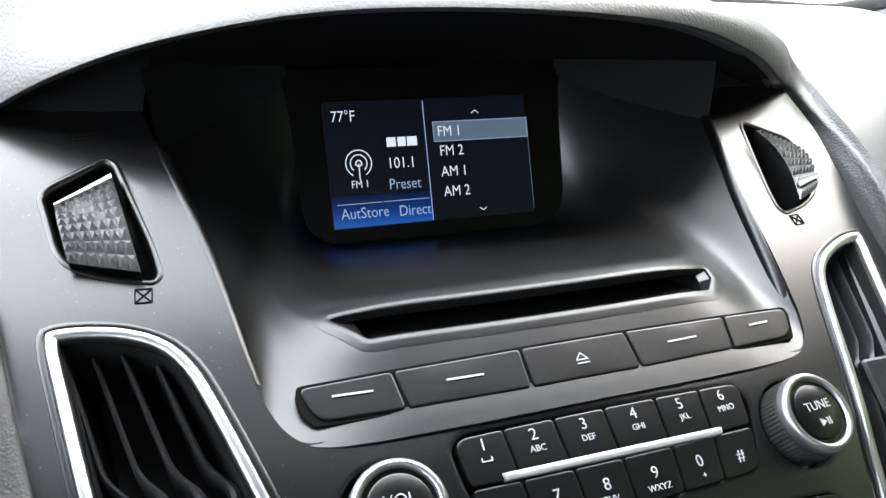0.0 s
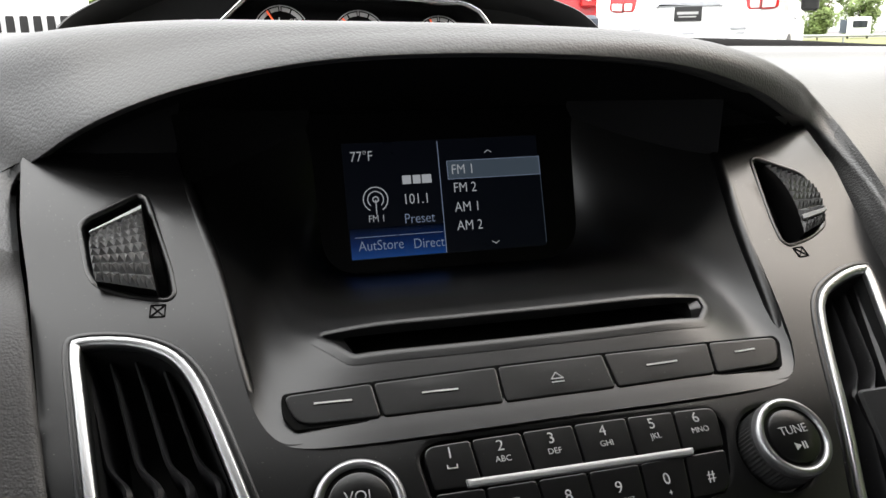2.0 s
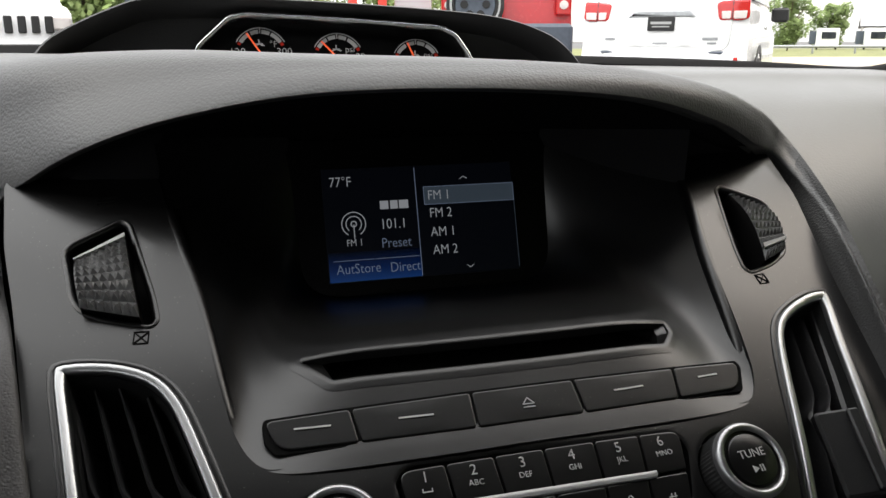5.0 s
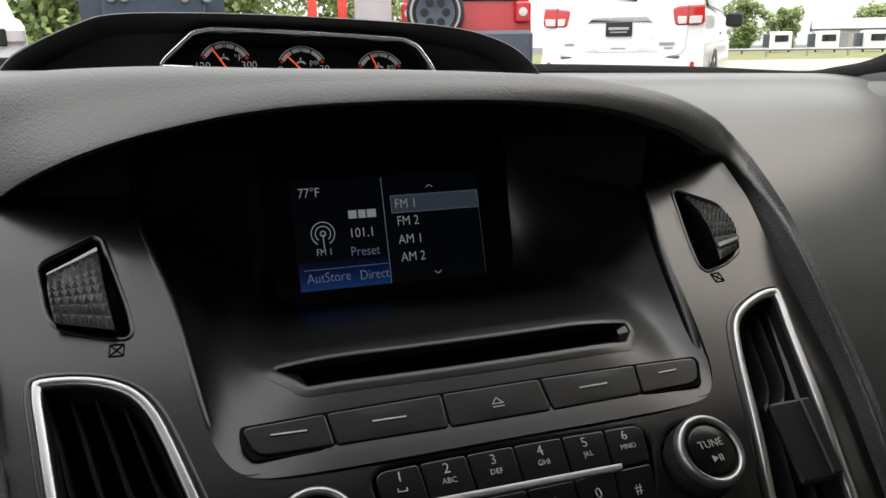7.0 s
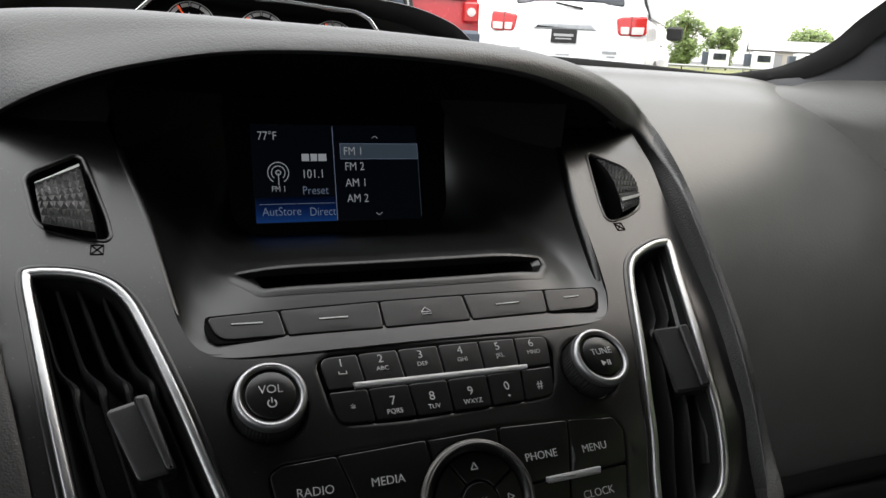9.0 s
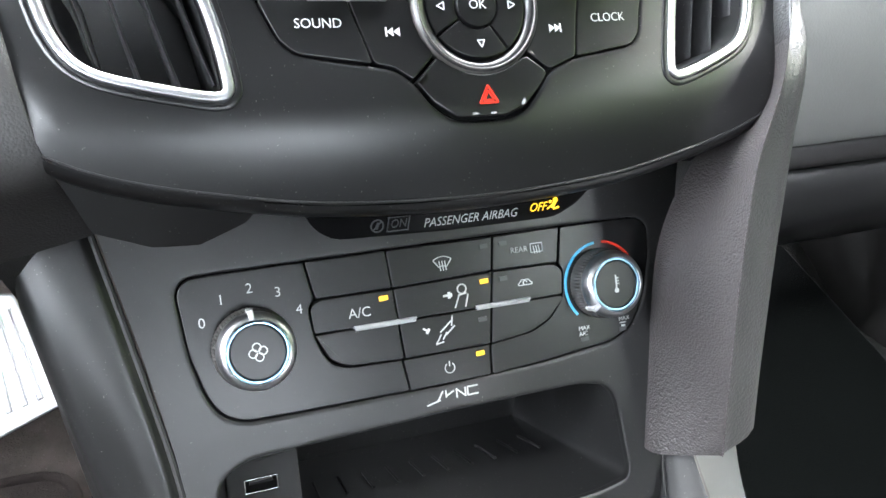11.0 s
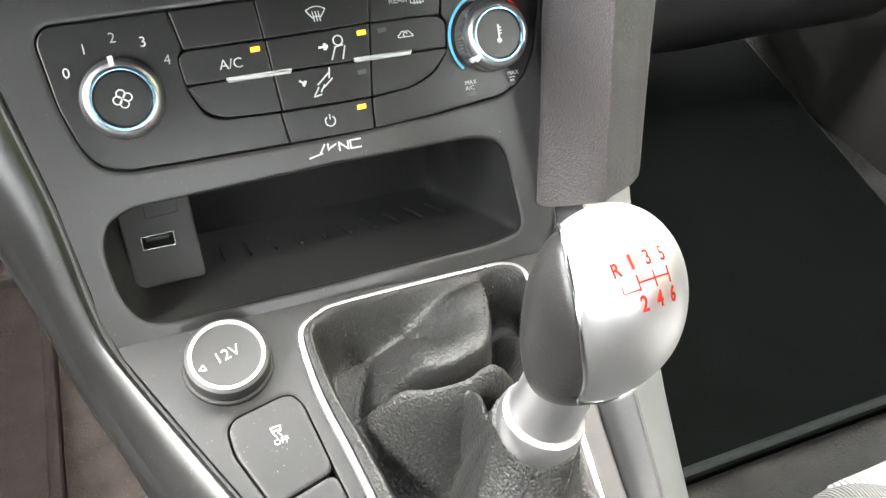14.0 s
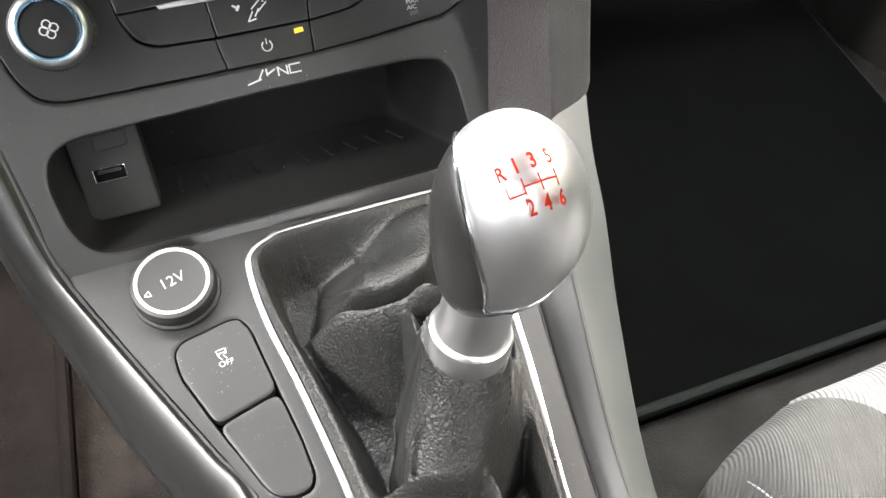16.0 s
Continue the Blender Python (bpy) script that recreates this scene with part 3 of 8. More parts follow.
slot_s = Surf(lambda u, v: Vector((u, .0572 + .8 * v + .34 * u * u, .9318 + .6 * v)), (0, -1, 1))
slot_o = fillet([(-.0826, .0086), (-.0715, -.0034), (.0740, -.0038), (.0810, .0030), (.0816, .0084)], .0012)
slot_o = [(a[0] + (b[0] - a[0]) * k / m, a[1] + (b[1] - a[1]) * k / m) for a, b in zip(slot_o, slot_o[1:] + slot_o[:1]) for m in [max(1, round(math.dist(a, b) / .004))] for k in range(m)]
trayb = grid(smooth_tray, 140, 70)
trayb.normal_update()
tray_tree = BVHTree.FromBMesh(trayb)


def on_tray(q, h=0.0):
    """The point of the tray over a place of the slot's sheet."""
    p, n = slot_s.p(*q), slot_s.n(*q)
    hit = tray_tree.ray_cast(p + n * .02, -n)
    return (hit[0] if hit[0] else p) + n * h


cut_o = ccw(inset(slot_o, -.0012))


def in_slot(p):
    d = p - slot_s.fn(p.x, 0)
    return p.y < .085 and inside((p.x, d.dot(Vector((0, .8, .6)))), cut_o)


bmesh.ops.delete(trayb, geom=[f for f in trayb.faces if in_slot(f.calc_center_median())], context="FACES")
part("tray", trayb, M_TRAY, fascia, "smooth black plastic tray")

# roof of the display cave
BROW = [(-.205, .160, .985), (-.180, .135, 1.003), (-.150, .112, 1.0195), (-.100, .092, 1.0335), (-.050, .086, 1.0385), (0, .085, 1.0385), (.050, .088, 1.0355), (.100, .096, 1.0265), (.140, .111, 1.0110), (.170, .133, .9990), (.205, .160, .985)]
brow_c = catmull([Vector((-.115, -.235, 1.050)).lerp(Vector(q), 1.065) - Vector((0, 0, .0030)) for q in BROW], 8, closed=False)


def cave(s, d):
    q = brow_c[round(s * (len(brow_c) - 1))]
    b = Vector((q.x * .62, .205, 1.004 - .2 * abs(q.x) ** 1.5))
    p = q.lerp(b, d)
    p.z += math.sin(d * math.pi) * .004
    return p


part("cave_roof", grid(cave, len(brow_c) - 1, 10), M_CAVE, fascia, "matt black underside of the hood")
bk = bmesh.new()
for q in ([(-.17, .215, .90), (.17, .215, .90), (.17, .215, 1.03), (-.17, .215, 1.03)],):
    bm_v = [bk.verts.new(p) for p in q]
    bk.faces.new(bm_v)
part("back_panel", bk, M_GAP, fascia)

# added sheets that block light in the corners between panel, hood's lip and tray
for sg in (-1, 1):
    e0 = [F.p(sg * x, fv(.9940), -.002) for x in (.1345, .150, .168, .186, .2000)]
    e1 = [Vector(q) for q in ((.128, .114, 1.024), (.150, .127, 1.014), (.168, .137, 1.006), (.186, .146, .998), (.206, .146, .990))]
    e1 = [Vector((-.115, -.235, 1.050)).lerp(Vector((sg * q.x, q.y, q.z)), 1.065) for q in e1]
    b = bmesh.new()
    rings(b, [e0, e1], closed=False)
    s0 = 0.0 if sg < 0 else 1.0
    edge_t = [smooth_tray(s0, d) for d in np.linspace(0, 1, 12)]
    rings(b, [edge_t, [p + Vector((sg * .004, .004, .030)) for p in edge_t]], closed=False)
    part("corner_filler", b, M_CAVE, fascia, "dark filler sheet added to block light under the hood")

# disc slot, cut-like insert with bevelled mouth
disc_slot = thing("disc_slot", "long thin black disc slot below the display", "disc slot", (0, .06, .93))
mo = bmesh.new()
lv = [(-.0050, .00025), (-.0025, .00045), (-.0006, .0005), (.0002, .0001), (.0006, -.0010)]
inward = Vector((0, .030, -.003))
shelf = [Vector((max(-.0700, min(.0730, q[0])), q[1])) for q in inset(slot_o, .0012)]
rings(mo, [[on_tray(q, h) for q in (inset(slot_o, d) if d else slot_o)] for d, h in lv] + [[on_tray(q, -.0050).lerp(slot_s.p(r.x, r.y, -.006), .6) for q, r in zip(inset(slot_o, .0012), shelf)]])
part("mouth", mo, M_TRAY, disc_slot, "bevelled plastic mouth")
sl = bmesh.new()
rings(sl, [[on_tray(q, -.0050).lerp(slot_s.p(r.x, r.y, -.006), .6) for q, r in zip(inset(slot_o, .0012), shelf)], [slot_s.p(r.x, r.y, -.006) + inward for r in shelf]], cap_last=True)
part("opening", sl, M_GAP, disc_slot)

# ---- display ----
display = thing("display_screen", "small lit colour display showing the radio menu", "display", (0, .165, .936))
LX0, LX1, LV0, LV1 = -.0570, .0462, -.0005, .0580
part("bezel", plate(D, fillet([(-.0790, -.0130), (.0720, -.0130), (.0730, .0740), (-.0790, .0740)], .002), -.004, .0012, .0006), M_GLOSS, display, "glossy black bezel")
part("glass", plate(D, [(LX0, LV0), (LX1, LV0), (LX1, LV1), (LX0, LV1)], .0010, .0014, .0002), M_LCD, display)
part("blue_bar", plate(D, [(LX0 + .0005, LV0 + .0003), (-.0078, LV0 + .0003), (-.0078, .0150), (LX0 + .0005, .0150)], .0012, .00155, .00005), M_LCDBLUE, display, "glowing blue bar")


def on_d(u, v, h=.0018):
    return seat_on(D, u, v, h)


for body, u, v, size, ma in (("77\u00b0F", -.0476, .0509, .0066, M_LCDTEXT), ("101.1", -.0213, .0281, .0068, M_LCDTEXT), ("Preset", -.0205, .0182, .0066, M_LCDDIM), ("FM 1", -.0423, .0194, .0046, M_LCDTEXT), ("AutStore", -.0413, .0060, .0066, M_LCDDIM), ("Direct", -.0168, .0054, .0066, M_LCDDIM), ("FM 1", .0044, .0418, .0066, M_LCDTEXT), ("FM 2", .0047, .0324, .0066, M_LCDTEXT), ("AM 1", .0052, .0224, .0066, M_LCDTEXT), ("AM 2", .0056, .0128, .0066, M_LCDTEXT)):
    part("lettering", words(body, size * 1.10, on_d(u, v), depth=.00004, squeeze=.86), ma, display)
part("name_bar", bars(on_d(-.0195, .0382), [(-.0060, 0, .0045, .0044, 0), (-.0008, 0, .0040, .0044, 0), (.0044, 0, .0050, .0044, 0)], .00004), M_LCDTEXT, display)
part("divider", bars(on_d(-.0080, .0285, .0017), [(0, 0, .0004, .0570, 0)], .00004), M_LCDDIM, display)
part("edge_line", bars(on_d(.0465, .024, .0017), [(0, 0, .0003, .0460, 0)], .00003), M_LCDHI, display)
part("highlight", bars(on_d(.0213, .0419, .00165), [(0, 0, .0500, .0094, 0)], .00003), M_LCDHI, display, "slate highlight on the menu's first line")
part("highlight_frame", bars(on_d(.0213, .0419, .0018), [(0, .0047, .0504, .0003, 0), (0, -.0047, .0504, .0003, 0), (-.0251, 0, .0003, .0094, 0), (.0251, 0, .0003, .0094, 0)], .00003), M_LCDDIM, display)
part("bar_line", bars(on_d(-.0330, .0106), [(-.0105, 0, .0215, .0003, 0), (.0125, 0, .0230, .0003, 0)], .00003), M_LCDDIM, display)
ic = bmesh.new()
for r0, a0, a1 in ((.0062, -60, 240), (.0040, -50, 230)):
    arc_bars(on_d(-.0422, .0292), r0, a0, a1, .0005, 20, ic, .00003)
arc_bars(on_d(-.0422, .0292), .0014, 0, 360, .0006, 14, ic, .00003)
bars(on_d(-.0422, .0252), [(0, 0, .0005, .0075, 0)], .00003, ic)
part("antenna_icon", ic, M_LCDTEXT, display)
for v, sg in ((.0507, 1), (.0032, -1)):
    part("caret", bars(on_d(.0187, v), [(-.0010, 0, .0024, .00035, 35 * sg), (.0010, 0, .0024, .00035, -35 * sg)], .00003), M_LCDTEXT, display)

# ---- preset button row under the slot ----
row = thing("button_row", "row of five flat black radio buttons under the disc slot", "buttons", (0, .04, .917))
xs_t = [-.0992, -.0670, -.0197, .0238, .0703, .1030]
xs_b = [-.0960, -.0655, -.0205, .0242, .0675, .0985]
rim_top = [(x, .9218 - .20 * x * x + .0007) for x in np.linspace(-.0990, .1028, 18)]
rim_low = [(x, .9130 - .04 * x * x - .0007) for x in np.linspace(.0990, -.0962, 18)]
part("recess", plate(F, fillet(fz(rim_top + [(.1040, .9185)] + rim_low + [(-.0995, .9150), (-.1000, .9185)]), .0016), -.004, .0002, .0003), M_GAP, row)
for i in range(5):
    g = .0005
    zt = lambda x: .9218 - .20 * x * x
    zb = lambda x: .9130 - .04 * x * x
    q = [(xs_b[i] + g, zb(xs_b[i])), (xs_b[i + 1] - g, zb(xs_b[i + 1])), (xs_t[i + 1] - g, zt(xs_t[i + 1])), (xs_t[i] + g, zt(xs_t[i]))]
    r = [.0017] * 4
    if i == 0:
        r = [.0075, .0017, .0017, .003]
    if i == 4:
        r = [.0017, .006, .004, .0017]
    b = part("button", plate(F, fillet(fz(q), r), -.003, .0010, .0005), M_BUTTON, row)
    cx = (xs_t[i] + xs_t[i + 1] + xs_b[i] + xs_b[i + 1]) / 4
    m = seat_on(F, cx, fv(.9173), .0013)
    if i == 2:
        e = bars(m, [(0, -.0020, .0050, .0005, 0), (0, -.0006, .0050, .0004, 0), (-.0011, .0008, .0034, .0004, 48), (.0011, .0008, .0034, .0004, -48)])
        part("eject_mark", e, M_WHITE, b, "white eject mark")
    else:
        part("dash_mark", bars(m, [(0, 0, .0135 if i < 4 else .0095, .0007, 0)]), M_WHITE, b, "white dash mark")

# ---- telephone keypad ----
keypad = thing("keypad", "black keypad of twelve keys with a silver bar between its rows", "keypad", (0, .01, .895))
part("recess", plate(F, inset(keypad_o, -.001), -.007, -.0040, .0003), M_GAP, keypad)
kx_t = [-.0548, -.0368, -.0180, .0018, .0228, .0420, .0604]
kx_b = [-.0520, -.0350, -.0165, .0010, .0200, .0370, .0535]
PHONE_KEYS = [[("1", "_"), ("2", "ABC"), ("3", "DEF"), ("4", "GHI"), ("5", "JKL"), ("6", "MNO")], [("*", ""), ("7", "PQRS"), ("8", "TUV"), ("9", "WXYZ"), ("0", "+"), ("#", "")]]
for rr in range(2):
    for i in range(6):
        f0, f1 = (.0, .48) if rr == 0 else (.52, 1.0)
        lx = lambda j, f: kx_t[j] + (kx_b[j] - kx_t[j]) * f
        zt = lambda x: .9058 - .25 * x * x
        zb = lambda x: .8846 + .15 * x * x
        lz = lambda x, f: zt(x) + (zb(x) - zt(x)) * f
        g = .0004
        q = [(lx(i, f1) + g, lz(lx(i, f1), f1)), (lx(i + 1, f1) - g, lz(lx(i + 1, f1), f1)), (lx(i + 1, f0) - g, lz(lx(i + 1, f0), f0)), (lx(i, f0) + g, lz(lx(i, f0), f0))]
        r = [.0015] * 4
        if i == 0:
            r[3 if rr == 0 else 0] = .005
        if i == 5:
            r[2 if rr == 0 else 1] = .005
        k = part("key", plate(F, fillet(fz(q), r), -.005, .0010, .00045), M_BUTTON, keypad)
        cx = sum(p[0] for p in q) / 4
        cz0 = sum(p[1] for p in q) / 4 + (.0016 if rr == 0 else -.0008)
        a, b = PHONE_KEYS[rr][i]
        if b and b != "_":
            part("lettering", words(a, .0058, seat_on(F, cx, fv(cz0) + .0018, .0013)), M_WHITE, k)
            part("small_lettering", words(b, .0031, seat_on(F, cx, fv(cz0) - .0030, .0013)), M_WHITE, k)
        else:
            part("lettering", words(a, .0058, seat_on(F, cx, fv(cz0) + (.0018 if b else 0), .0013)), M_WHITE, k)
            if b:
                part("space_mark", bars(seat_on(F, cx, fv(cz0) - .0030, .0013), [(0, -.0006, .0036, .0004, 0), (-.0017, 0, .0004, .0013, 0), (.0017, 0, .0004, .0013, 0)]), M_WHITE, k)
part("silver_bar", plate(F, fillet(fz([(-.0415, .8952), (.0432, .8946), (.0437, .8963), (-.0420, .8969)]), .0006), 0, .0022, .0008), M_BAR, keypad, "satin silver bar")


# ---- radio control cluster with the round pad ----
cluster = thing("radio_control_panel", "black radio control cluster with a round direction pad and hazard button", "control panel", (0, -.03, .85))
part("recess", plate(F, inset(cluster_o, -.001), -.008, -.0050, .0003), M_GAP, cluster)
PADC = (.0032, fv(.8540))


def tidy(p, d=.0005):
    out = []
    for q in p:
        if not out or math.dist(q, out[-1]) > d:
            out.append(q)
    return out if math.dist(out[0], out[-1]) > d else out[:-1]


def cut_round(p, r):
    """Push points of a button outline out of the round pad's circle."""
    out = []
    for x, v in p:
        d = math.hypot(x - PADC[0], v - PADC[1])
        if d < r:
            x, v = PADC[0] + (x - PADC[0]) / d * r, PADC[1] + (v - PADC[1]) / d * r
        out.append((x, v))
    return out


def dense(p, n=8):
    out = []
    for a, b in zip(p, p[1:] + p[:1]):
        out += [(a[0] + (b[0] - a[0]) * i / n, a[1] + (b[1] - a[1]) * i / n) for i in range(n)]
    return out


g = .00032
CB = [("RADIO", [(-.0800, .8574), (-.0826, .8725), (-.0775, .8749), (-.0548 - g, .8758), (-.0478 - g, .8574)], (-.0655, .8662)),
      ("MEDIA", [(-.0478 + g, .8574), (-.0548 + g, .8758), (-.0155 - g, .8770), (-.0150, .8690), (-.0244, .8574)], (-.0353, .8664)),
      ("PHONE", [(.0292, .8574), (.0178, .8690), (.0196 + g, .8774), (.0552 - g, .8762), (.0496 - g, .8574)], (.0368, .8662)),
      ("MENU", [(.0496 + g, .8574), (.0552 + g, .8762), (.0800, .8744), (.0838, .8694), (.0810, .8574)], (.0652, .8655)),
      ("SOUND", [(-.0797, .8566), (-.0735, .8443), (-.0685, .8404), (-.0405 - g, .8368), (-.0472 - g, .8566)], (-.0590, .8490)),
      ("|<<", [(-.0472 + g, .8566), (-.0405 + g, .8368), (-.0330, .8356), (-.0262, .8316), (-.0170, .8386), (-.0244, .8566)], (-.0311, .8462)),
      (">>|", [(.0292, .8566), (.0225, .8386), (.0316, .8328), (.0448 - g, .8364), (.0494 - g, .8566)], (.0364, .8459)),
      ("CLOCK", [(.0494 + g, .8566), (.0448 + g, .8364), (.0728, .8394), (.0772, .8428), (.0808, .8566)], (.0627, .8488))]
for name, pts, c in CB:
    q = tidy(cut_round(dense(fillet(fz(pts), .0016), 3), .0268))
    b = part("button", plate(F, q, -.006, .0008, .0005), M_BUTTON, cluster)
    m = seat_on(F, c[0], fv(c[1]), .0010)
    if name[0] in "|>":
        sg = -1 if name[0] == "|" else 1
        e = bars(m, [(sg * .0030, 0, .0006, .0034, 0)])
        for dx in (-.0022, .0004):
            rings(e, [[m @ Vector((sg * dx, .0016, z)), m @ Vector((sg * dx, -.0016, z)), m @ Vector((sg * (dx + .0024), 0, z))] for z in (-.0001, .0002)], cap_last=True)
        part("skip_mark", e, M_WHITE, b)
    else:
        part("lettering", words(name, .0050, m), M_WHITE, b)
q = tidy(cut_round(dense(fz([(-.0145, .8768), (.0186, .8774), (.0172, .8700), (-.0140, .8700)])), .0268))
part("blank_button", plate(F, q, -.006, .0006, .0005), M_BUTTON, cluster)
hz = tidy(cut_round(dense(fz([(-.0252, .8306), (-.0192, .8242), (-.0102, .8186), (.0104, .8182), (.0190, .8211), (.0260, .8272), (.0306, .8318), (.0215, .8378), (.0032, .8330), (-.0160, .8378)])), .0268), .0018)
hazard = part("hazard_button", plate(F, hz, -.006, .0008, .0006), M_BUTTON, cluster)
m = seat_on(F, .0034, fv(.8248), .0010)
tri = bmesh.new()
for sc in (1.0, .55):
    for a in range(3):
        ang = radians(90 + 120 * a)
        d = Vector((math.cos(ang), math.sin(ang), 0)) * -.0022 * sc
        bars(m @ Matrix.Translation(d), [(0, 0, .0076 * sc, .0008, 120 * a)], .00015, tri)
part("hazard_mark", tri, M_RED, hazard, "red warning triangle")
dp = seat_on(F, *PADC, 0)
part("pad_ring", lathe([(.0259, -.004), (.0261, .0008), (.0257, .0022), (.0246, .0030), (.0232, .0028), (.0220, .0018), (.0211, .0008), (.0208, -.003)], 80, dp), M_FASCIA, cluster, "glossy raised ring")
part("pad_ring_rim", lathe([(.0266, .0004), (.0264, .0014), (.0260, .0019), (.0256, .0023)], 80, dp), M_KNURL, cluster)
part("pad_ring_edge", lathe([(.0250, .0028), (.0247, .0034), (.0243, .0033), (.0240, .0028)], 80, dp), M_KNURL, cluster)
for k in range(4):
    a0 = radians(45 + 90 * k + 1.8 - 12)
    a1 = radians(135 + 90 * k - 1.8 - 12)
    n = 14
    ro, ri = .0205, .0092
    pts = [(PADC[0] + ro * math.cos(a0 + (a1 - a0) * i / n), PADC[1] + ro * math.sin(a0 + (a1 - a0) * i / n)) for i in range(n + 1)]
    pts += [(PADC[0] + ri * math.cos(a1 - (a1 - a0) * i / n), PADC[1] + ri * math.sin(a1 - (a1 - a0) * i / n)) for i in range(n + 1)]
    b = part("direction_key", plate(F, pts, -.004, .0014, .0005), M_BUTTON, cluster)
    am = (90 * k + 90)
    t = seat_on(F, PADC[0] + .0146 * math.cos(radians(am)), PADC[1] + .0146 * math.sin(radians(am)), .0017) @ pose(0, 0, 0, 0, 0, 90 * k)
    e = bars(t, [(0, -.0010, .0030, .0004, 0), (-.00075, .0004, .0031, .0004, 62), (.00075, .0004, .0031, .0004, -62)])
    part("arrow_mark", e, M_WHITE, b)
okb = part("ok_button", lathe([(.0086, -.004), (.0086, .0014), (.0080, .0022), (.0060, .0024), (0, .0022)], 48, dp), M_BUTTON, cluster)
part("lettering", words("OK", .0050, dp @ Matrix.Translation((0, 0, .0026))), M_WHITE, okb)
part("pad_floor", lathe([(.0212, -.0048), (.0212, -.0022), (0, -.0022)], 48, dp), M_GAP, cluster)
for x0, x1, z0 in ((-.0620, -.0325, .8574), (.0375, .0645, .8572)):
    part("silver_bar", plate(F, fillet(fz([(x0, z0 - .0013), (x1, z0 - .0015), (x1 + .0008, z0 + .0012), (x0 - .0008, z0 + .0012)]), .0006), 0, .0034, .0008), M_BAR, cluster, "satin silver bar")


# ---- turning knobs ----
def turn_knob(u, v, s, label, top, mark, h=.0122, r=.0151):
    m = seat_on(s, u, v, 0)
    k = part("knob", lathe([(r - .0002, -.005), (r, -.002), (r, h * .40), (r - .0001, h * .62), (r - .0006, h * .66)], 120, m, teeth={1: .0005, 2: .0005, 3: .0005}), M_KNOBSIDE, cluster, label)
    part("well", lathe([(r + .0022, -.008), (r + .0022, -.0045), (r + .0004, -.0050), (r + .0002, -.008)], 48, m), M_GAP, k)
    part("ring", lathe([(r - .0006, h * .63), (r - .0001, h * .66), (r - .0001, h * .80), (r - .0004, h * .91), (r - .0010, h * .97), (r - .0018, h), (r - .0026, h * .985), (r - .0031, h * .94), (r - .0034, h * .88)], 72, m), M_RING, k, "satin chrome ring")
    part("cap", lathe([(r - .0033, h * .88), (r - .0042, h * .855), (r - .0048, h * .86), (r - .0050, h * .92), (r - .0056, h * .95), (.004, h * .965), (0, h * .967)], 64, m), M_BUTTON, k)
    t = m @ Matrix.Translation((0, .0020, h * .985))
    part("lettering", words(top, .0052 if len(top) < 4 else .0046, t), M_WHITE, k)
    t = m @ Matrix.Translation((0, -.0040, h * .985))
    if mark == "power":
        b = arc_bars(t, .0017, -235, 55, .0005, 16)
        bars(t, [(0, .0014, .0005, .0022, 0)], .00015, b)
    else:
        b = bars(t, [(.0012, 0, .0005, .0026, 0), (.0024, 0, .0005, .0026, 0)])
        rings(b, [[t @ Vector((-.0022, .0014, z)), t @ Vector((-.0022, -.0014, z)), t @ Vector((.0004, 0, z))] for z in (-.0001, .0002)], cap_last=True)
    part("mark", b, M_WHITE, k)
    return k


turn_knob(-.0787, fv(.8928), F, "round volume knob with satin chrome ring and knurled skirt", "VOL", "power")
turn_knob(.0790, fv(.8928), F, "round tuning knob with satin chrome ring and knurled skirt", "TUNE", "play")


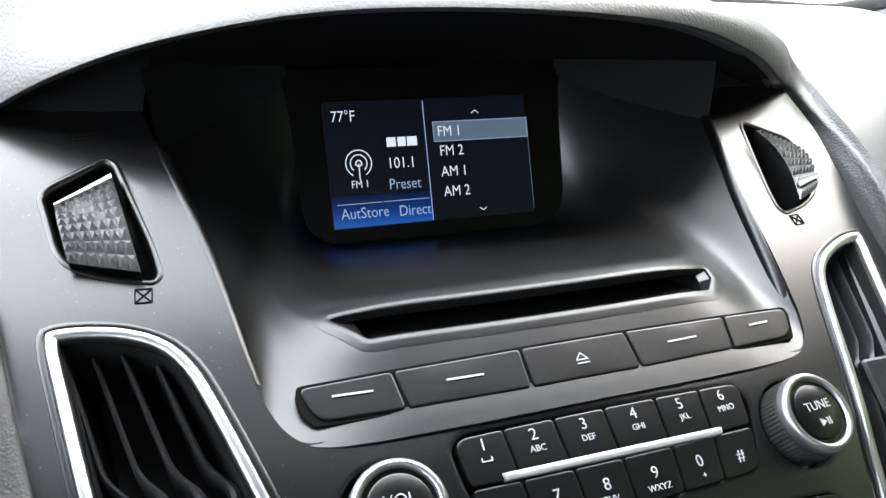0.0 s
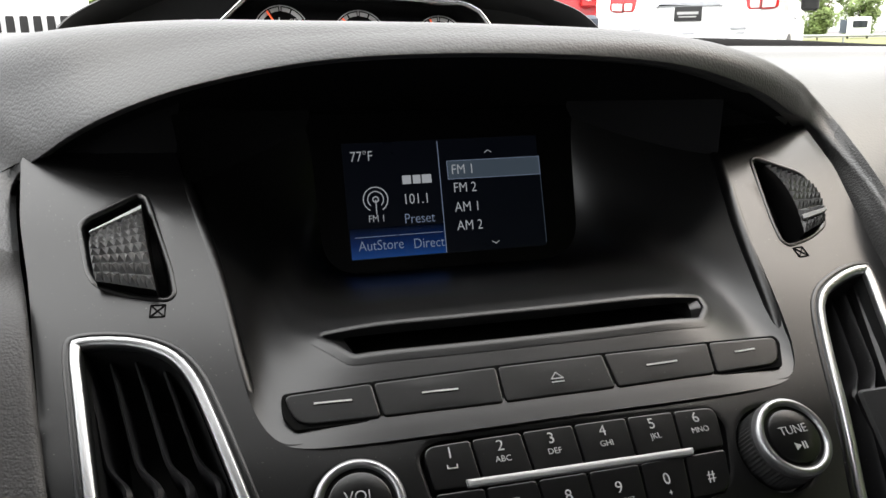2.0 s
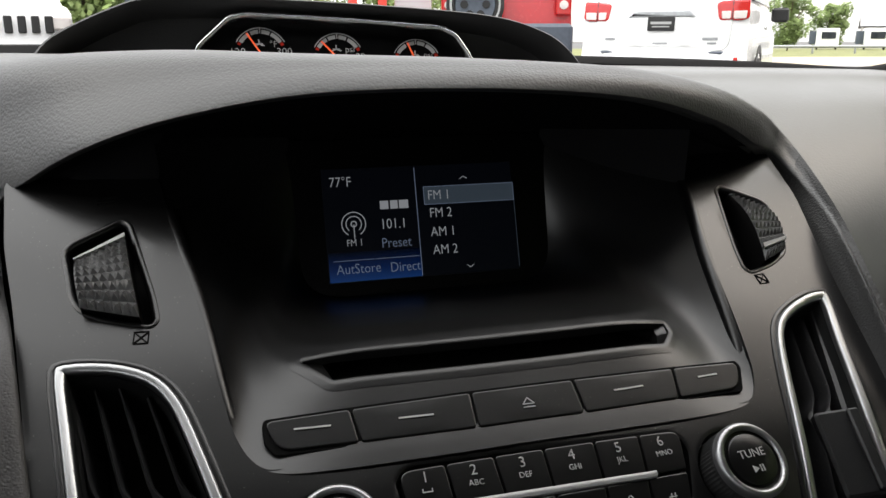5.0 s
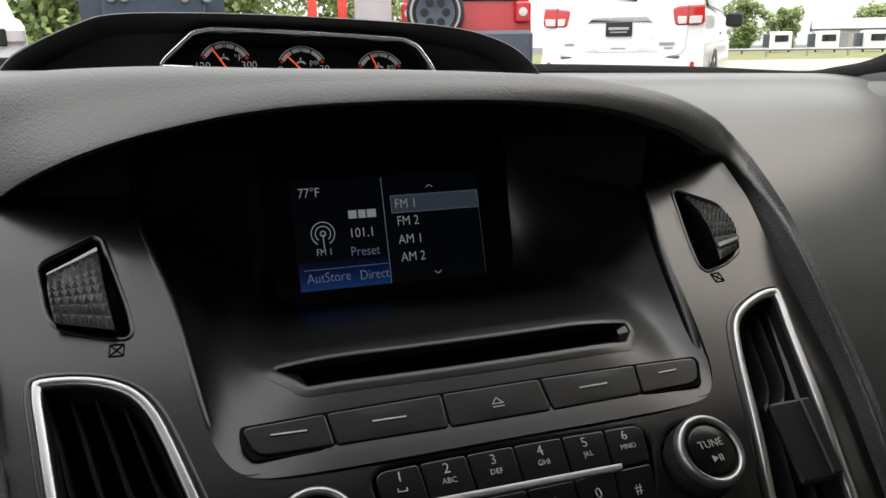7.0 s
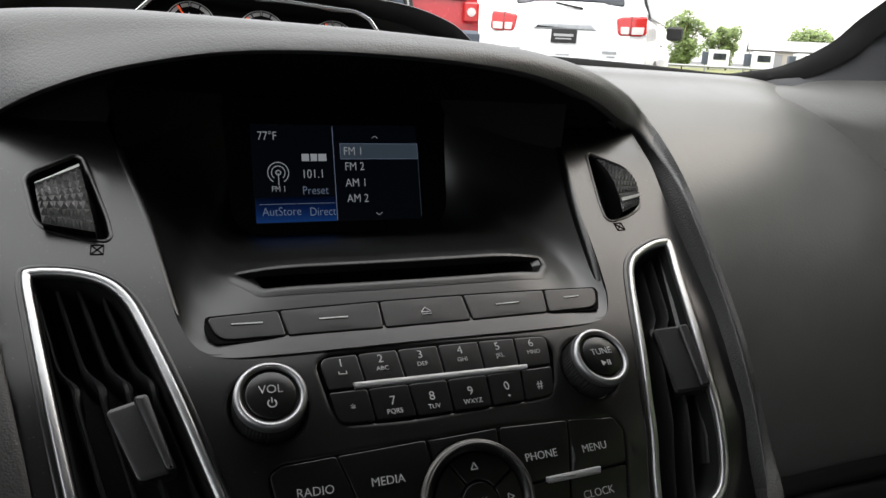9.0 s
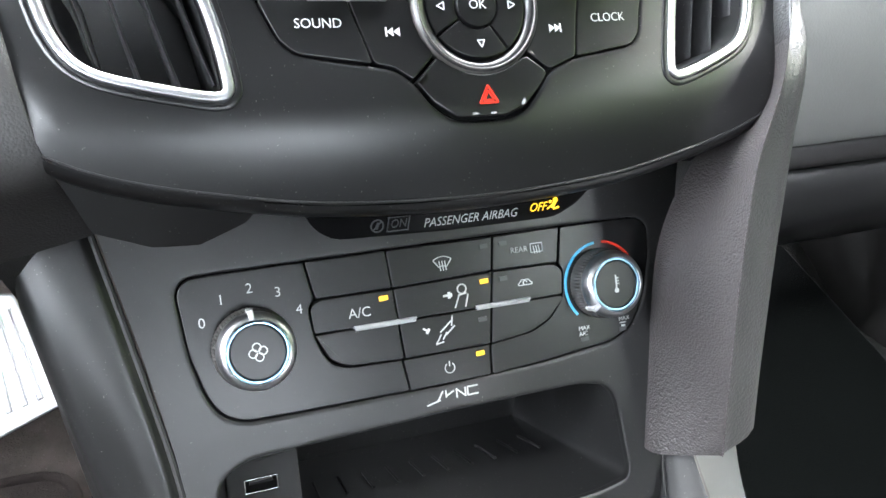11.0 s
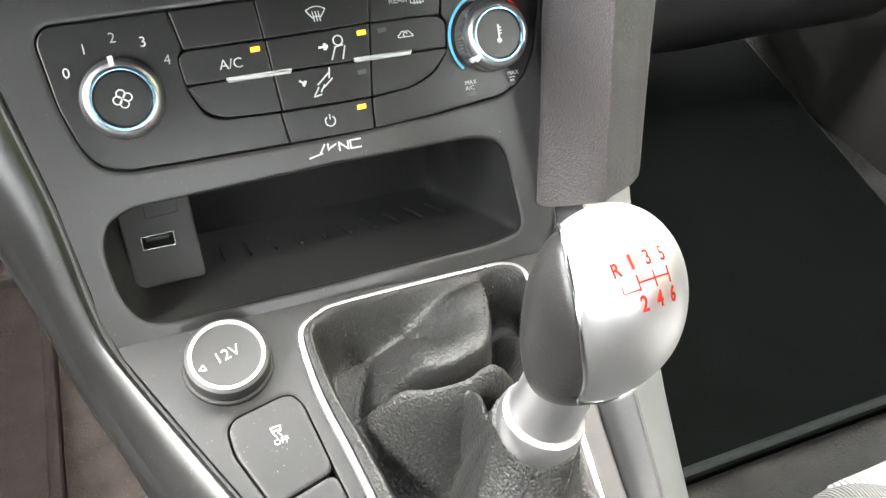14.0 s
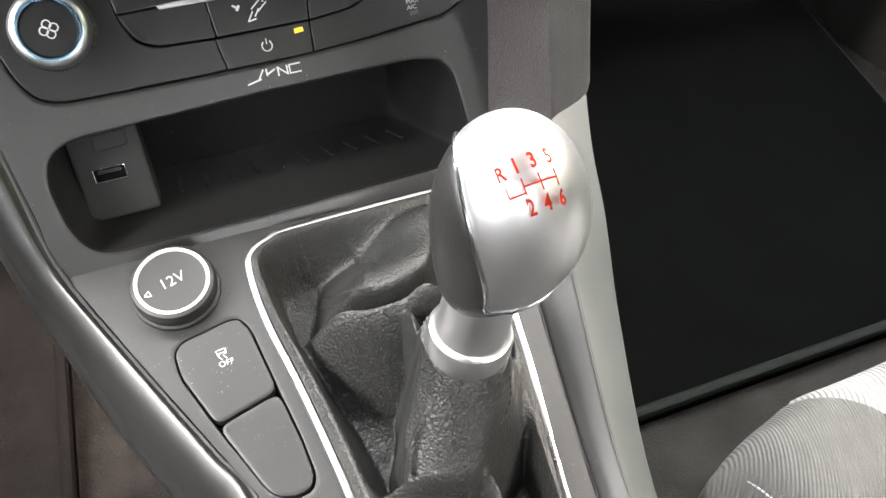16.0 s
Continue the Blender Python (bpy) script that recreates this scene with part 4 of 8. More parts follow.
# ---- face-level air vents ----
def air_vent(outline, sgn):
    vt = thing("air_vent", "tall tapering air vent with satin chrome surround and dark vanes", "air vent", tuple(F.p(sgn * .13, fv(.885))), "fascia air vents")
    o = outline
    part("surround", band(F, o, .0040, -.006, .0020, flush=True), M_SURROUND, vt, "satin chrome surround")
    part("raised_rim", band(F, inset(o, -.0030), .0042, -.004, .0009), M_FASCIA, vt)
    inner = inset(o, .0046)
    w = bmesh.new()
    rings(w, [[F.p(*q, -.001) for q in inner], [F.p(*q, -.012) for q in inset(inner, .001)], [F.p(*q, -.040) for q in inset(inner, .004)]], cap_last=True)
    part("duct", w, M_POCKET, vt)
    vs = [q[1] for q in inner]
    v0, v1 = min(vs) + .001, max(vs) - .001

    def span(v):
        xs = []
        for (x1, y1), (x2, y2) in zip(inner, inner[1:] + inner[:1]):
            if (y1 > v) != (y2 > v):
                xs.append(x1 + (x2 - x1) * (v - y1) / (y2 - y1))
        return (min(xs), max(xs)) if len(xs) > 1 else None

    lv0, lv1 = fv(.8545), fv(.9200)
    for f in (.17, .38, .59, .80):
        prev = []
        n = 60
        for i in range(n + 1):
            v = v0 + (v1 - v0) * i / n
            k = (v - lv0) / (lv1 - lv0)
            xo = .1500 + (.1690 - .1500) * k
            xi = .0950 + (.1245 - .0950) * k
            e = (v - v0) / (v1 - v0)
            kink = .0028 * math.exp(-((e - .66) / .035) ** 2) - .0016 * math.tanh((e - .66) / .03)
            x = sgn * (xo + (xi - xo) * f - kink)
            if inside((x, v), inset(inner, .0008)):
                prev.append((x, v, .0015 + .0012 * math.exp(-((e - .66) / .05) ** 2)))
        if len(prev) < 4:
            continue
        b = bmesh.new()
        rings(b, [[F.p(x - t * .5, v, -.026) for x, v, t in prev], [F.p(x - t * .6, v, -.0075) for x, v, t in prev], [F.p(x, v, -.0060) for x, v, t in prev], [F.p(x + t * .6, v, -.0075) for x, v, t in prev], [F.p(x + t * .5, v, -.026) for x, v, t in prev]], closed=False)
        part("vane", b, M_VANE, vt)
    if sgn < 0:
        tb = [(-.1420, .8965), (-.1250, .9000), (-.1162, .8775), (-.1310, .8755)]
        ridge = [(-.1310, .8988), (-.1252, .8997), (-.1168, .8775), (-.1205, .8772)]
    else:
        tb = [(.1345, .9020), (.1480, .9055), (.1440, .8790), (.1300, .8765)]
        ridge = [(.1400, .9030), (.1478, .9050), (.1438, .8796), (.1380, .8785)]
    if sgn < 0:
        t = part("tab", plate(F, fillet(fz(tb), .003), -.012, -.0035, .0015), M_VANE, vt, "sliding grip tab")
        part("grip", plate(F, fillet(fz(ridge), .002), -.006, .0005, .0018), M_VANE, t)
    else:
        mt = seat_on(F, .1385, fv(.8905), -.0050) @ pose(0, 0, 0, 0, -18, -9)
        t = part("tab", box(bmesh.new(), mt, .0185, .0370, .0090, .0022), M_VANE, vt, "sliding grip tab")
        part("grip", box(bmesh.new(), mt @ pose(.0066, 0, .0052), .0050, .0350, .0040, .0014), M_VANE, t)
    return vt


air_vent(vent_l, -1)
air_vent(vent_r, 1)


# ---- vent thumbwheels ----
def thumbwheel(sgn):
    th = thing("vent_thumbwheel", "dark grey diamond-knurled vent thumbwheel with a white index bar", "thumbwheel", tuple(F.p(sgn * .155, fv(.962))), "vent thumbwheels")
    hole = dial_l if sgn < 0 else dial_r
    w = bmesh.new()
    rings(w, [[F.p(*q, -.003) for q in hole], [F.p(*q, -.016) for q in inset(hole, .001)]], cap_last=True)
    part("well", w, M_GAP, th)
    part("raised_rim", band(F, inset(hole, -.0022), .0030, -.002, .0006), M_FASCIA, th)
    # knurled drum between two slanting side edges
    top = [(.1667, .9662), (.1472, .9732)] if sgn < 0 else [(.1662, .9688), (.1492, .9755)]
    bot = [(.1632, .9512), (.1412, .9478)] if sgn < 0 else [(.1612, .9515), (.1450, .9482)]

    def drum(a, b, lift=0.0):
        ax = top[0][0] + (top[1][0] - top[0][0]) * a, top[0][1] + (top[1][1] - top[0][1]) * a
        bx = bot[0][0] + (bot[1][0] - bot[0][0]) * a, bot[0][1] + (bot[1][1] - bot[0][1]) * a
        x, z = ax[0] + (bx[0] - ax[0]) * b, ax[1] + (bx[1] - ax[1]) * b
        h = -.0022 + .0105 * math.sin(math.pi * (.15 + .62 * b)) + lift
        return F.p(sgn * x, fv(z), h)

    nu, nv = 7, 9
    b = bmesh.new()
    for i in range(nu):
        for j in range(nv):
            q = [drum((i + a) / nu, ((j + c) / nv) ** 1.22) for a, c in ((0, 0), (1, 0), (1, 1), (0, 1))]
            vq = [b.verts.new(p) for p in q]
            pk = b.verts.new(drum((i + .5) / nu, ((j + .5) / nv) ** 1.22, .0021))
            for k in range(4):
                b.faces.new((vq[k], vq[(k + 1) % 4], pk))
    wheel = part("wheel", b, M_WHEEL, th, "grey plastic wheel with pyramid knurls")
    wheel.data.polygons.foreach_set("use_smooth", [False] * len(wheel.data.polygons))
    e = bmesh.new()
    for a in (0.0, 1.0):
        rings(e, [[drum(a, j / 20) for j in range(21)], [drum(a, j / 20) - F.n(sgn * .155, fv(.962)) * .014 for j in range(21)]], closed=False)
    part("wheel_side", e, M_BUTTON, th)
    b0, b1 = (-.05, .02) if sgn < 0 else (.83, .88)
    e = bmesh.new()
    rings(e, [[drum(i / 10, b1, -.001) for i in range(11)], [drum(i / 10, b1, .0020) for i in range(11)], [drum(i / 10, b0, .0020) for i in range(11)], [drum(i / 10, b0, -.001) for i in range(11)]], closed=False)
    part("index_bar", e, M_WHITE, th, "white index bar")
    # moulded marks: a crossed box below and three short lines above
    m = seat_on(F, sgn * .1415, fv(.9440), .0001)
    q = .0027
    e = bars(m, [(0, q, 2 * q, .0004, 0), (0, -q, 2 * q, .0004, 0), (q, 0, .0004, 2 * q, 0), (-q, 0, .0004, 2 * q, 0), (0, 0, 2.5 * q, .0004, 45), (0, 0, 2.5 * q, .0004, -45)], .0003)
    part("closed_mark", e, M_GAP, th, "moulded crossed-box mark")
    m = seat_on(F, sgn * .1560, fv(.9870), .0001)
    part("open_mark", bars(m, [(0, k * .0022, .0075, .0005, 6) for k in (-1, 0, 1)], .0003), M_GAP, th, "moulded three-line mark")
    return th


thumbwheel(-1)
thumbwheel(1)


# ---- airbag lamp strip and the shadowed throat under the lip ----
strip = thing("airbag_lamp_strip", "glossy dark strip with lit passenger airbag lettering", "indicator", (0, -.045, .772))
part("lens", plate(A, fillet([(-.0720, .0250), (-.0690, .0100), (-.0640, .0005), (-.0560, -.0048), (-.0060, -.0066), (.0440, -.0064), (.0550, -.0010), (.0650, .0100), (.0800, .0250)], .004), -.004, .0008, .0008), M_GLOSS, strip, "smoked dark lens")
part("lettering", words("PASSENGER AIRBAG", .0056, seat_on(A, .0034, -.0018, .0011), squeeze=.86, shear=.22, thin=-.014), M_WHITE, strip)
part("lamp_lettering", words("OFF", .0056, seat_on(A, .0350, -.0006, .0011), squeeze=.85, shear=.22), M_AMBER, strip, "lit amber lettering")
m = seat_on(A, .0428, .0000, .0011)
e = arc_bars(m @ Matrix.Translation((.0006, .0020, 0)), .0007, 0, 360, .0010, 12)
bars(m, [(0, 0, .0016, .0034, -25), (.0014, -.0018, .0030, .0009, 12), (-.0006, 0, .0060, .0006, 38), (-.0018, .0014, .0012, .0012, 0)], .00015, e)
part("lamp_symbol", e, M_AMBER, strip, "lit amber airbag symbol")
m = seat_on(A, -.0382, -.0005, .0011)
part("unlit_symbol", arc_bars(m, .0026, 0, 360, .0006, 20, bars(m, [(0, 0, .0012, .0030, -20), (0, 0, .0050, .0005, 45)])), M_GREYPRINT, strip, "unlit dark grey symbol")
m = seat_on(A, -.0292, -.0005, .0011)
part("unlit_lettering", words("ON", .0052, m, squeeze=.85, shear=.2), M_GREYPRINT, strip)
part("unlit_box", bars(m, [(0, .0030, .0090, .0004, 0), (0, -.0030, .0090, .0004, 0), (.0045, 0, .0004, .0062, -8), (-.0045, 0, .0004, .0062, -8)]), M_GREYPRINT, strip)

# ---- lower centre stack: surround, climate panel, pocket ----
PANEL = [(-.1172, .7365), (-.1125, .7412), (0, .7424), (.1110, .7424), (.1176, .7385), (.1170, .7250), (.1108, .7066), (.1030, .6950), (.0900, .6893), (.0500, .6860), (0, .6846), (-.0700, .6848), (-.0950, .6852), (-.1040, .6885), (-.1095, .6960), (-.1145, .7120)]
POCKET = [(-.1110, .6560), (-.1075, .6665), (-.0960, .6712), (0, .6735), (.0700, .6735), (.0835, .6705), (.0885, .6640), (.0925, .6320), (.0905, .6275), (.0720, .6245), (-.0900, .6235), (-.1020, .6262), (-.1085, .6360)]
panel_o = fillet(cz(PANEL), .006)
pocket_o = fillet(cz(POCKET), .008)
STACK = [(-.1480, .7830), (-.1439, .7620), (-.1330, .7177), (-.1250, .6787), (-.1200, .6413), (-.1190, .6130), (.1100, .6130), (.1130, .6413), (.1190, .6787), (.1290, .7177), (.1400, .7620), (.1480, .7830)]
stack = thing("lower_stack", "satin dark plastic lower centre stack with an open storage pocket", "dashboard panel", (0, -.06, .61))
part("surround", sheet(C, cz(STACK), [panel_o, pocket_o], .008, .0012, .004, .012), M_CONSOLE, stack)

# lip wings that close the throat between fascia and stack
wing = [(-.153, .8090), (-.1480, .7960), (-.1425, .7810), (-.1234, .7740), (-.1073, .7731), (-.0960, .7760), (-.0700, .7790), (0, .7800), (.0700, .7790), (.1000, .7800), (.1250, .7790), (.1480, .7960), (.153, .8090)]
wb = bmesh.new()
lo = [Vector((x, -.040 + .15 * (z - .772) + (.006 if abs(x) > .09 else .010), z)) for x, z in wing]
hi = [Vector((x, -.036 + (.010 if abs(x) < .12 else .004), .812)) for x, z in wing]
bk2 = [p + Vector((0, .030, 0)) for p in lo]
rings(wb, [hi, lo, bk2], closed=False)
part("throat", wb, M_GAP, stack, "shadowed black throat panel")
wl = bmesh.new()
rings(wl, [[Vector((-.1535, -.041, .8070)), Vector((-.1250, -.046, .7990)), Vector((-.1000, -.048, .7930)), Vector((-.0820, -.047, .7890))], [Vector((-.1430, -.0455, .7815)), Vector((-.1240, -.0475, .7742)), Vector((-.1073, -.0478, .7731)), Vector((-.0900, -.0470, .7800))], [Vector((-.1420, -.030, .7800)), Vector((-.1240, -.030, .7735)), Vector((-.1060, -.030, .7728)), Vector((-.0880, -.030, .7800))]], closed=False)
part("wing", wl, M_FASCIA, stack)

# pocket
pk = bmesh.new()
inner = inset(pocket_o, -.0010)


def sink(q, f):
    p = C.p(*q, -.002)
    tx = max(-.098, min(.072, p.x))
    top = q[1] > (.650 - .714) / CS
    tgt = Vector((tx, .002, .672 if top else .5960))
    if not top and p.z > .63:
        tgt.z = .5960 + (p.z - .619) / .053 * .075
    elif top:
        tgt.z = .668
    return p.lerp(tgt, f)


rings(pk, [[C.p(*q, -.001) for q in inner], [sink(q, .12) for q in inner], [sink(q, .6) for q in inner], [sink(q, 1.0) for q in inner]], cap_last=True)
part("pocket", pk, M_POCKET, stack, "black plastic storage pocket")
for i in range(10):
    x = -.058 + i * .0134
    b = bmesh.new()
    tube(b, [(x + .0006 * i, -.0385, .6090), (x + .0003 * i, -.030, .6064), (x, -.0225, .6042)], .0009, 6)
    part("rib", b, M_POCKET, stack)

usb = thing("usb_port", "usb socket in a small textured black housing", "usb port", (-.085, -.04, .615))
U = flat((-.0880, -.0400, .6290), (0, .45, 1), (0, -1, .4))
part("housing", plate(U, fillet([(-.0160, -.0200), (.0190, -.0195), (.0185, .0280), (-.0160, .0280)], .003), -.020, .0030, .0010), M_RUBBER, usb)
part("cover", band(U, fillet([(-.0040, .0150), (.0125, .0160), (.0130, .0240), (-.0035, .0235)], .0015), .0005, .002, .0033), M_RUBBER, usb)
part("shell", band(U, fillet([(-.0080, .0000), (.0080, .0000), (.0080, .0072), (-.0080, .0072)], .0006), .0007, .002, .0042), M_CHROME, usb, "bright metal shell")
part("socket", plate(U, [(-.0072, .0007), (.0072, .0007), (.0072, .0065), (-.0072, .0065)], .0028, .0033, .0001), M_GAP, usb)
part("tongue", plate(U, [(-.0055, .0042), (.0055, .0042), (.0055, .0058), (-.0055, .0058)], .003, .0040, .0002), M_BUTTON, usb)

# ---- climate panel ----
climate = thing("climate_panel", "black climate control panel with two knobs and amber lit lamps", "control panel", (0, -.04, .70))
part("recess", plate(C, inset(panel_o, -.0008), -.006, -.0040, .0003), M_GAP, climate)


def clim(name, pts, r=.0009, h=.0004, dish=0.0, pos=None):
    return part(name, plate(C, fillet(cz(pts), [max(q, .0011) for q in (r if isinstance(r, list) else [r] * len(pts))]), -.004, h, .0004, None, dish), M_BUTTON, pos or climate)


g = .0004
MIDZ = .7133
c_left = clim("face", [(-.1165, .7362), (-.1120, .7407), (-.0624 - g, .7414), (-.0594 - g, .7268), (-.0628, .7236), (-.0612, .7112), (-.0566, .7020), (-.0490, .6986), (-.0222 - g, .6977), (-.0203 - g, .6852), (-.0700, .6854), (-.0945, .6858), (-.1034, .6890), (-.1090, .6962), (-.1140, .7120)], [.004, .004] + [.0006] * 2 + [.004] * 4 + [.0006] * 2 + [.004] * 5)
c_right = clim("face", [(.0662 + g, .7420), (.1104, .7420), (.1170, .7382), (.1164, .7250), (.1102, .7066), (.1024, .6954), (.0898, .6898), (.0500, .6866), (.0215 + g, .6852), (.0224 + g, .6976), (.0444, .6994), (.0560, .7037), (.0640, .7120), (.0658, .7236), (.0632 + g, .7268)], [.0006] + [.004] * 6 + [.0006] * 3 + [.004] * 4 + [.0006])
b1 = clim("blank_button", [(-.0622 + g, .7414), (-.0592 + g, .7268), (-.0234 - g, .7268), (-.0246 - g, .7416)])
b2 = clim("defrost_button", [(-.0246 + g, .7416), (-.0234 + g, .7268), (.0272 - g, .7278), (.0293 - g, .7416)])
b3 = clim("rear_defrost_button", [(.0293 + g, .7416), (.0272 + g, .7278), (.0630 - g, .7272), (.0660 - g, .7420)])
b4 = clim("ac_button", [(-.0619, .7236), (-.0585, .7262), (-.0233 - g, .7262), (-.0224 - g, MIDZ + .0003), (-.0611, MIDZ + .0003)], [.003, .003, .0006, .0006, .0006], .0014)
b5 = clim("mode_up_button", [(-.0233 + g, .7262), (.0268 - g, .7272), (.0246 - g, MIDZ + .0003), (-.0224 + g, MIDZ + .0003)], .0006, .0014)
b6 = clim("recirculate_button", [(.0268 + g, .7272), (.0600, .7268), (.0648, .7236), (.0632, MIDZ + .0003), (.0246 + g, MIDZ + .0003)], [.0006, .003, .003, .0006, .0006], .0014)
clim("blank_button", [(-.0611, MIDZ - .0003), (-.0224 - g, MIDZ - .0003), (-.0213 - g, .6983), (-.0478, .6992), (-.0556, .7026), (-.0602, .7112)], [.0006, .0006, .0006, .004, .004, .003], .0014)
b8 = clim("mode_down_button", [(-.0224 + g, MIDZ - .0003), (.0246 - g, MIDZ - .0003), (.0224 - g, .6982), (-.0213 + g, .6983)], .0006, .0014)
clim("blank_button", [(.0246 + g, MIDZ - .0003), (.0632, MIDZ - .0003), (.0628, .7112), (.0552, .7043), (.0440, .7000), (.0224 + g, .6982)], [.0006, .0006, .003, .004, .004, .0006], .0014)
b10 = clim("power_button", [(-.0222 + g, .6976), (.0223 - g, .6976), (.0213 - g, .6852), (-.0203 + g, .6850)])


def on_c(x, z, h=.0018):
    return seat_on(C, x, (z - .714) / CS, h)


for x0, x1, z0 in ((-.0428, -.0142, .7132), (.0168, .0448, .7136)):
    part("silver_bar", plate(C, fillet(cz([(x0, z0 - .0010), (x1, z0 - .0010), (x1 + .0008, z0 + .0010), (x0 - .0008, z0 + .0010)]), .0005), 0, .0026, .0008), M_BAR, climate, "satin silver bar")
part("lettering", words("A/C", .0064, on_c(-.0401, .7190)), M_WHITE, b4)
part("lettering", words("REAR", .0040, on_c(.0425, .7347, .0008)), M_WHITE, b3)
for x, z, on, pb in ((.0240, .7382, 0, b2), (.0342, .7383, 0, b3), (.0220, .7240, 1, b5), (.0322, .7239, 0, b6), (.0192, .7086, 0, b8), (.0164, .6948, 1, b10), (-.0283, .7233, 1, b4), (.0740, .6925, 0, c_right), (.0965, .6938, 0, c_right)):
    part("lamp", bars(on_c(x, z, .0016 if pb in (b4, b5, b6, b8) else .0007), [(0, 0, .0042, .0021, 3)], .0002), M_AMBER if on else M_GREYPRINT, pb, "lit amber lamp" if on else "unlit lamp")
m = on_c(.0023, .7338, .0008)
mo_ = m @ Matrix.Translation((0, -.0044, 0))
e = arc_bars(mo_, .0074, 52, 128, .0004, 14)
arc_bars(mo_, .0030, 52, 128, .0004, 8, e)
for sa in (52, 128):
    bars(mo_, [(.0052 * math.cos(radians(sa)), .0052 * math.sin(radians(sa)), .0044, .0004, sa)], .00015, e)
bars(m, [(dx, -.0014, .0004, .0046, 6) for dx in (-.0014, 0, .0014)], .00015, e)
part("defrost_mark", e, M_WHITE, b2)
m = on_c(.0520, .7345, .0008)
part("rear_window_mark", bars(m, [(0, .0024, .0064, .0004, 0), (0, -.0018, .0064, .0004, 0), (.0032, .0003, .0004, .0044, 0), (-.0032, .0003, .0004, .0044, 0)] + [(dx, -.0006, .0004, .0040, 8) for dx in (-.0014, 0, .0014)]), M_WHITE, b3)
m = on_c(.0434, .7206)
e = bars(m, [(0, -.0008, .0074, .0004, 0), (0, .0018, .0040, .0004, 0), (-.0027, .0008, .0022, .0004, 50), (.0027, .0008, .0022, .0004, -50), (.0037, -.0003, .0004, .0012, 0), (-.0037, -.0003, .0004, .0012, 0)])
arc_bars(m @ Matrix.Translation((0, .0003, 0)), .0010, 0, 270, .0004, 10, e)
part("car_mark", e, M_WHITE, b6)
m = on_c(.0075, .7172)
e = arc_bars(on_c(.0101, .7223), .0022, 0, 360, .0006, 18)
bars(m, [(-.0004, .0002, .0006, .0060, -24), (.0046, .0002, .0006, .0062, -18), (.0026, .0034, .0044, .0006, 8)], .00015, e)
bars(on_c(.0019, .7205), [(0, 0, .0030, .0010, 0), (.0016, 0, .0014, .0030, 0), (.0026, 0, .0010, .0016, 0)], .00015, e)
part("upper_body_mark", e, M_WHITE, b5)
m = on_c(.0012, .7080)
e = bars(m, [(.0022, .0026, .0006, .0050, -10), (-.0012, .0002, .0075, .0006, 38), (.0010, -.0018, .0060, .0006, 38), (-.0052, -.0052, .0006, .0050, -35), (-.0020, -.0040, .0006, .0040, -35), (-.0048, -.0070, .0040, .0006, 10)])
bars(on_c(-.0101, .7082), [(0, 0, .0026, .0009, -35), (.0012, -.0008, .0012, .0026, -35)], .00015, e)
part("lower_body_mark", e, M_WHITE, b8)
m = on_c(.0002, .6912, .0008)
part("power_mark", bars(m, [(0, .0020, .0005, .0026, 0)], .00015, arc_bars(m, .0024, -235, 55, .0005, 20)), M_WHITE, b10)
# brand mark drawn as plain strokes
m = on_c(0, .6800, .0002)
part("brand_mark", bars(m, [(-.0095, -.0022, .0070, .0007, 12), (-.0058, .0006, .0050, .0007, 55), (-.0030, .0010, .0007, .0034, 0), (-.0008, .0010, .0040, .0007, 25), (.0024, .0004, .0007, .0044, 0), (.0046, .0004, .0062, .0007, -42), (.0068, .0004, .0007, .0044, 0), (.0106, .0024, .0056, .0007, 0), (.0080, .0004, .0007, .0036, 0), (.0106, -.0015, .0056, .0007, 0)]), M_WHITE, climate, "plain silver strokes")


def climate_knob(x, z, label, icon, ang):
    m = on_c(x, z, 0)
    h, r = .0152, .0148
    k = part("knob", lathe([(r + .0030, -.003), (r + .0030, .0015), (r + .0026, h * .40), (r + .0021, h * .62), (r + .0016, h * .64)], 132, m, teeth={1: .0005, 2: .0005, 3: .0005}), M_KNURL, climate, label)
    part("well", lathe([(r + .0056, .0003), (r + .0050, -.0010), (r + .0034, -.0035)], 48, m), M_GAP, k)
    part("ring", lathe([(r + .0016, h * .60), (r + .0020, h * .66), (r + .0016, h * .82), (r + .0008, h * .93), (r - .0002, h * .985), (r - .0012, h), (r - .0015, h * .985)], 72, m), M_RING, k, "satin chrome ring")
    part("inner_ring", lathe([(r - .0014, h * .985), (r - .0017, h * .995), (r - .0029, h * .985), (r - .0033, h * .92)], 72, m), M_BLUERING, k, "blue tinted metal ring")
    part("cap", lathe([(r - .0031, h * .90), (r - .0037, h * .935), (.005, h * .935), (0, h * .935)], 64, m), M_BUTTON, k)
    t = m @ Matrix.Translation((0, 0, h * .955))
    if icon == "fan":
        e = bmesh.new()
        for a in range(4):
            arc_bars(t @ pose(0, 0, 0, 0, 0, 90 * a) @ Matrix.Translation((.0021, .0004, 0)), .0017, -150, 190, .0005, 16, e)
    else:
        e = bars(t, [(0, .0010, .0007, .0070, 0), (.0008, .0030, .0014, .0005, 0), (.0008, .0016, .0014, .0005, 0), (.0008, .0002, .0014, .0005, 0)])
        arc_bars(t @ Matrix.Translation((0, -.0030, 0)), .0006, 0, 360, .0012, 12, e)
    part("symbol", e, M_WHITE, k)
    p = m @ pose(0, 0, 0, 0, 0, ang)
    part("pointer", box(bmesh.new(), p @ Matrix.Translation((0, r + .0008, h * .74)), .0024, .0044, h * .55, .0006), M_WHITE, k, "white pointer bar")
    return k


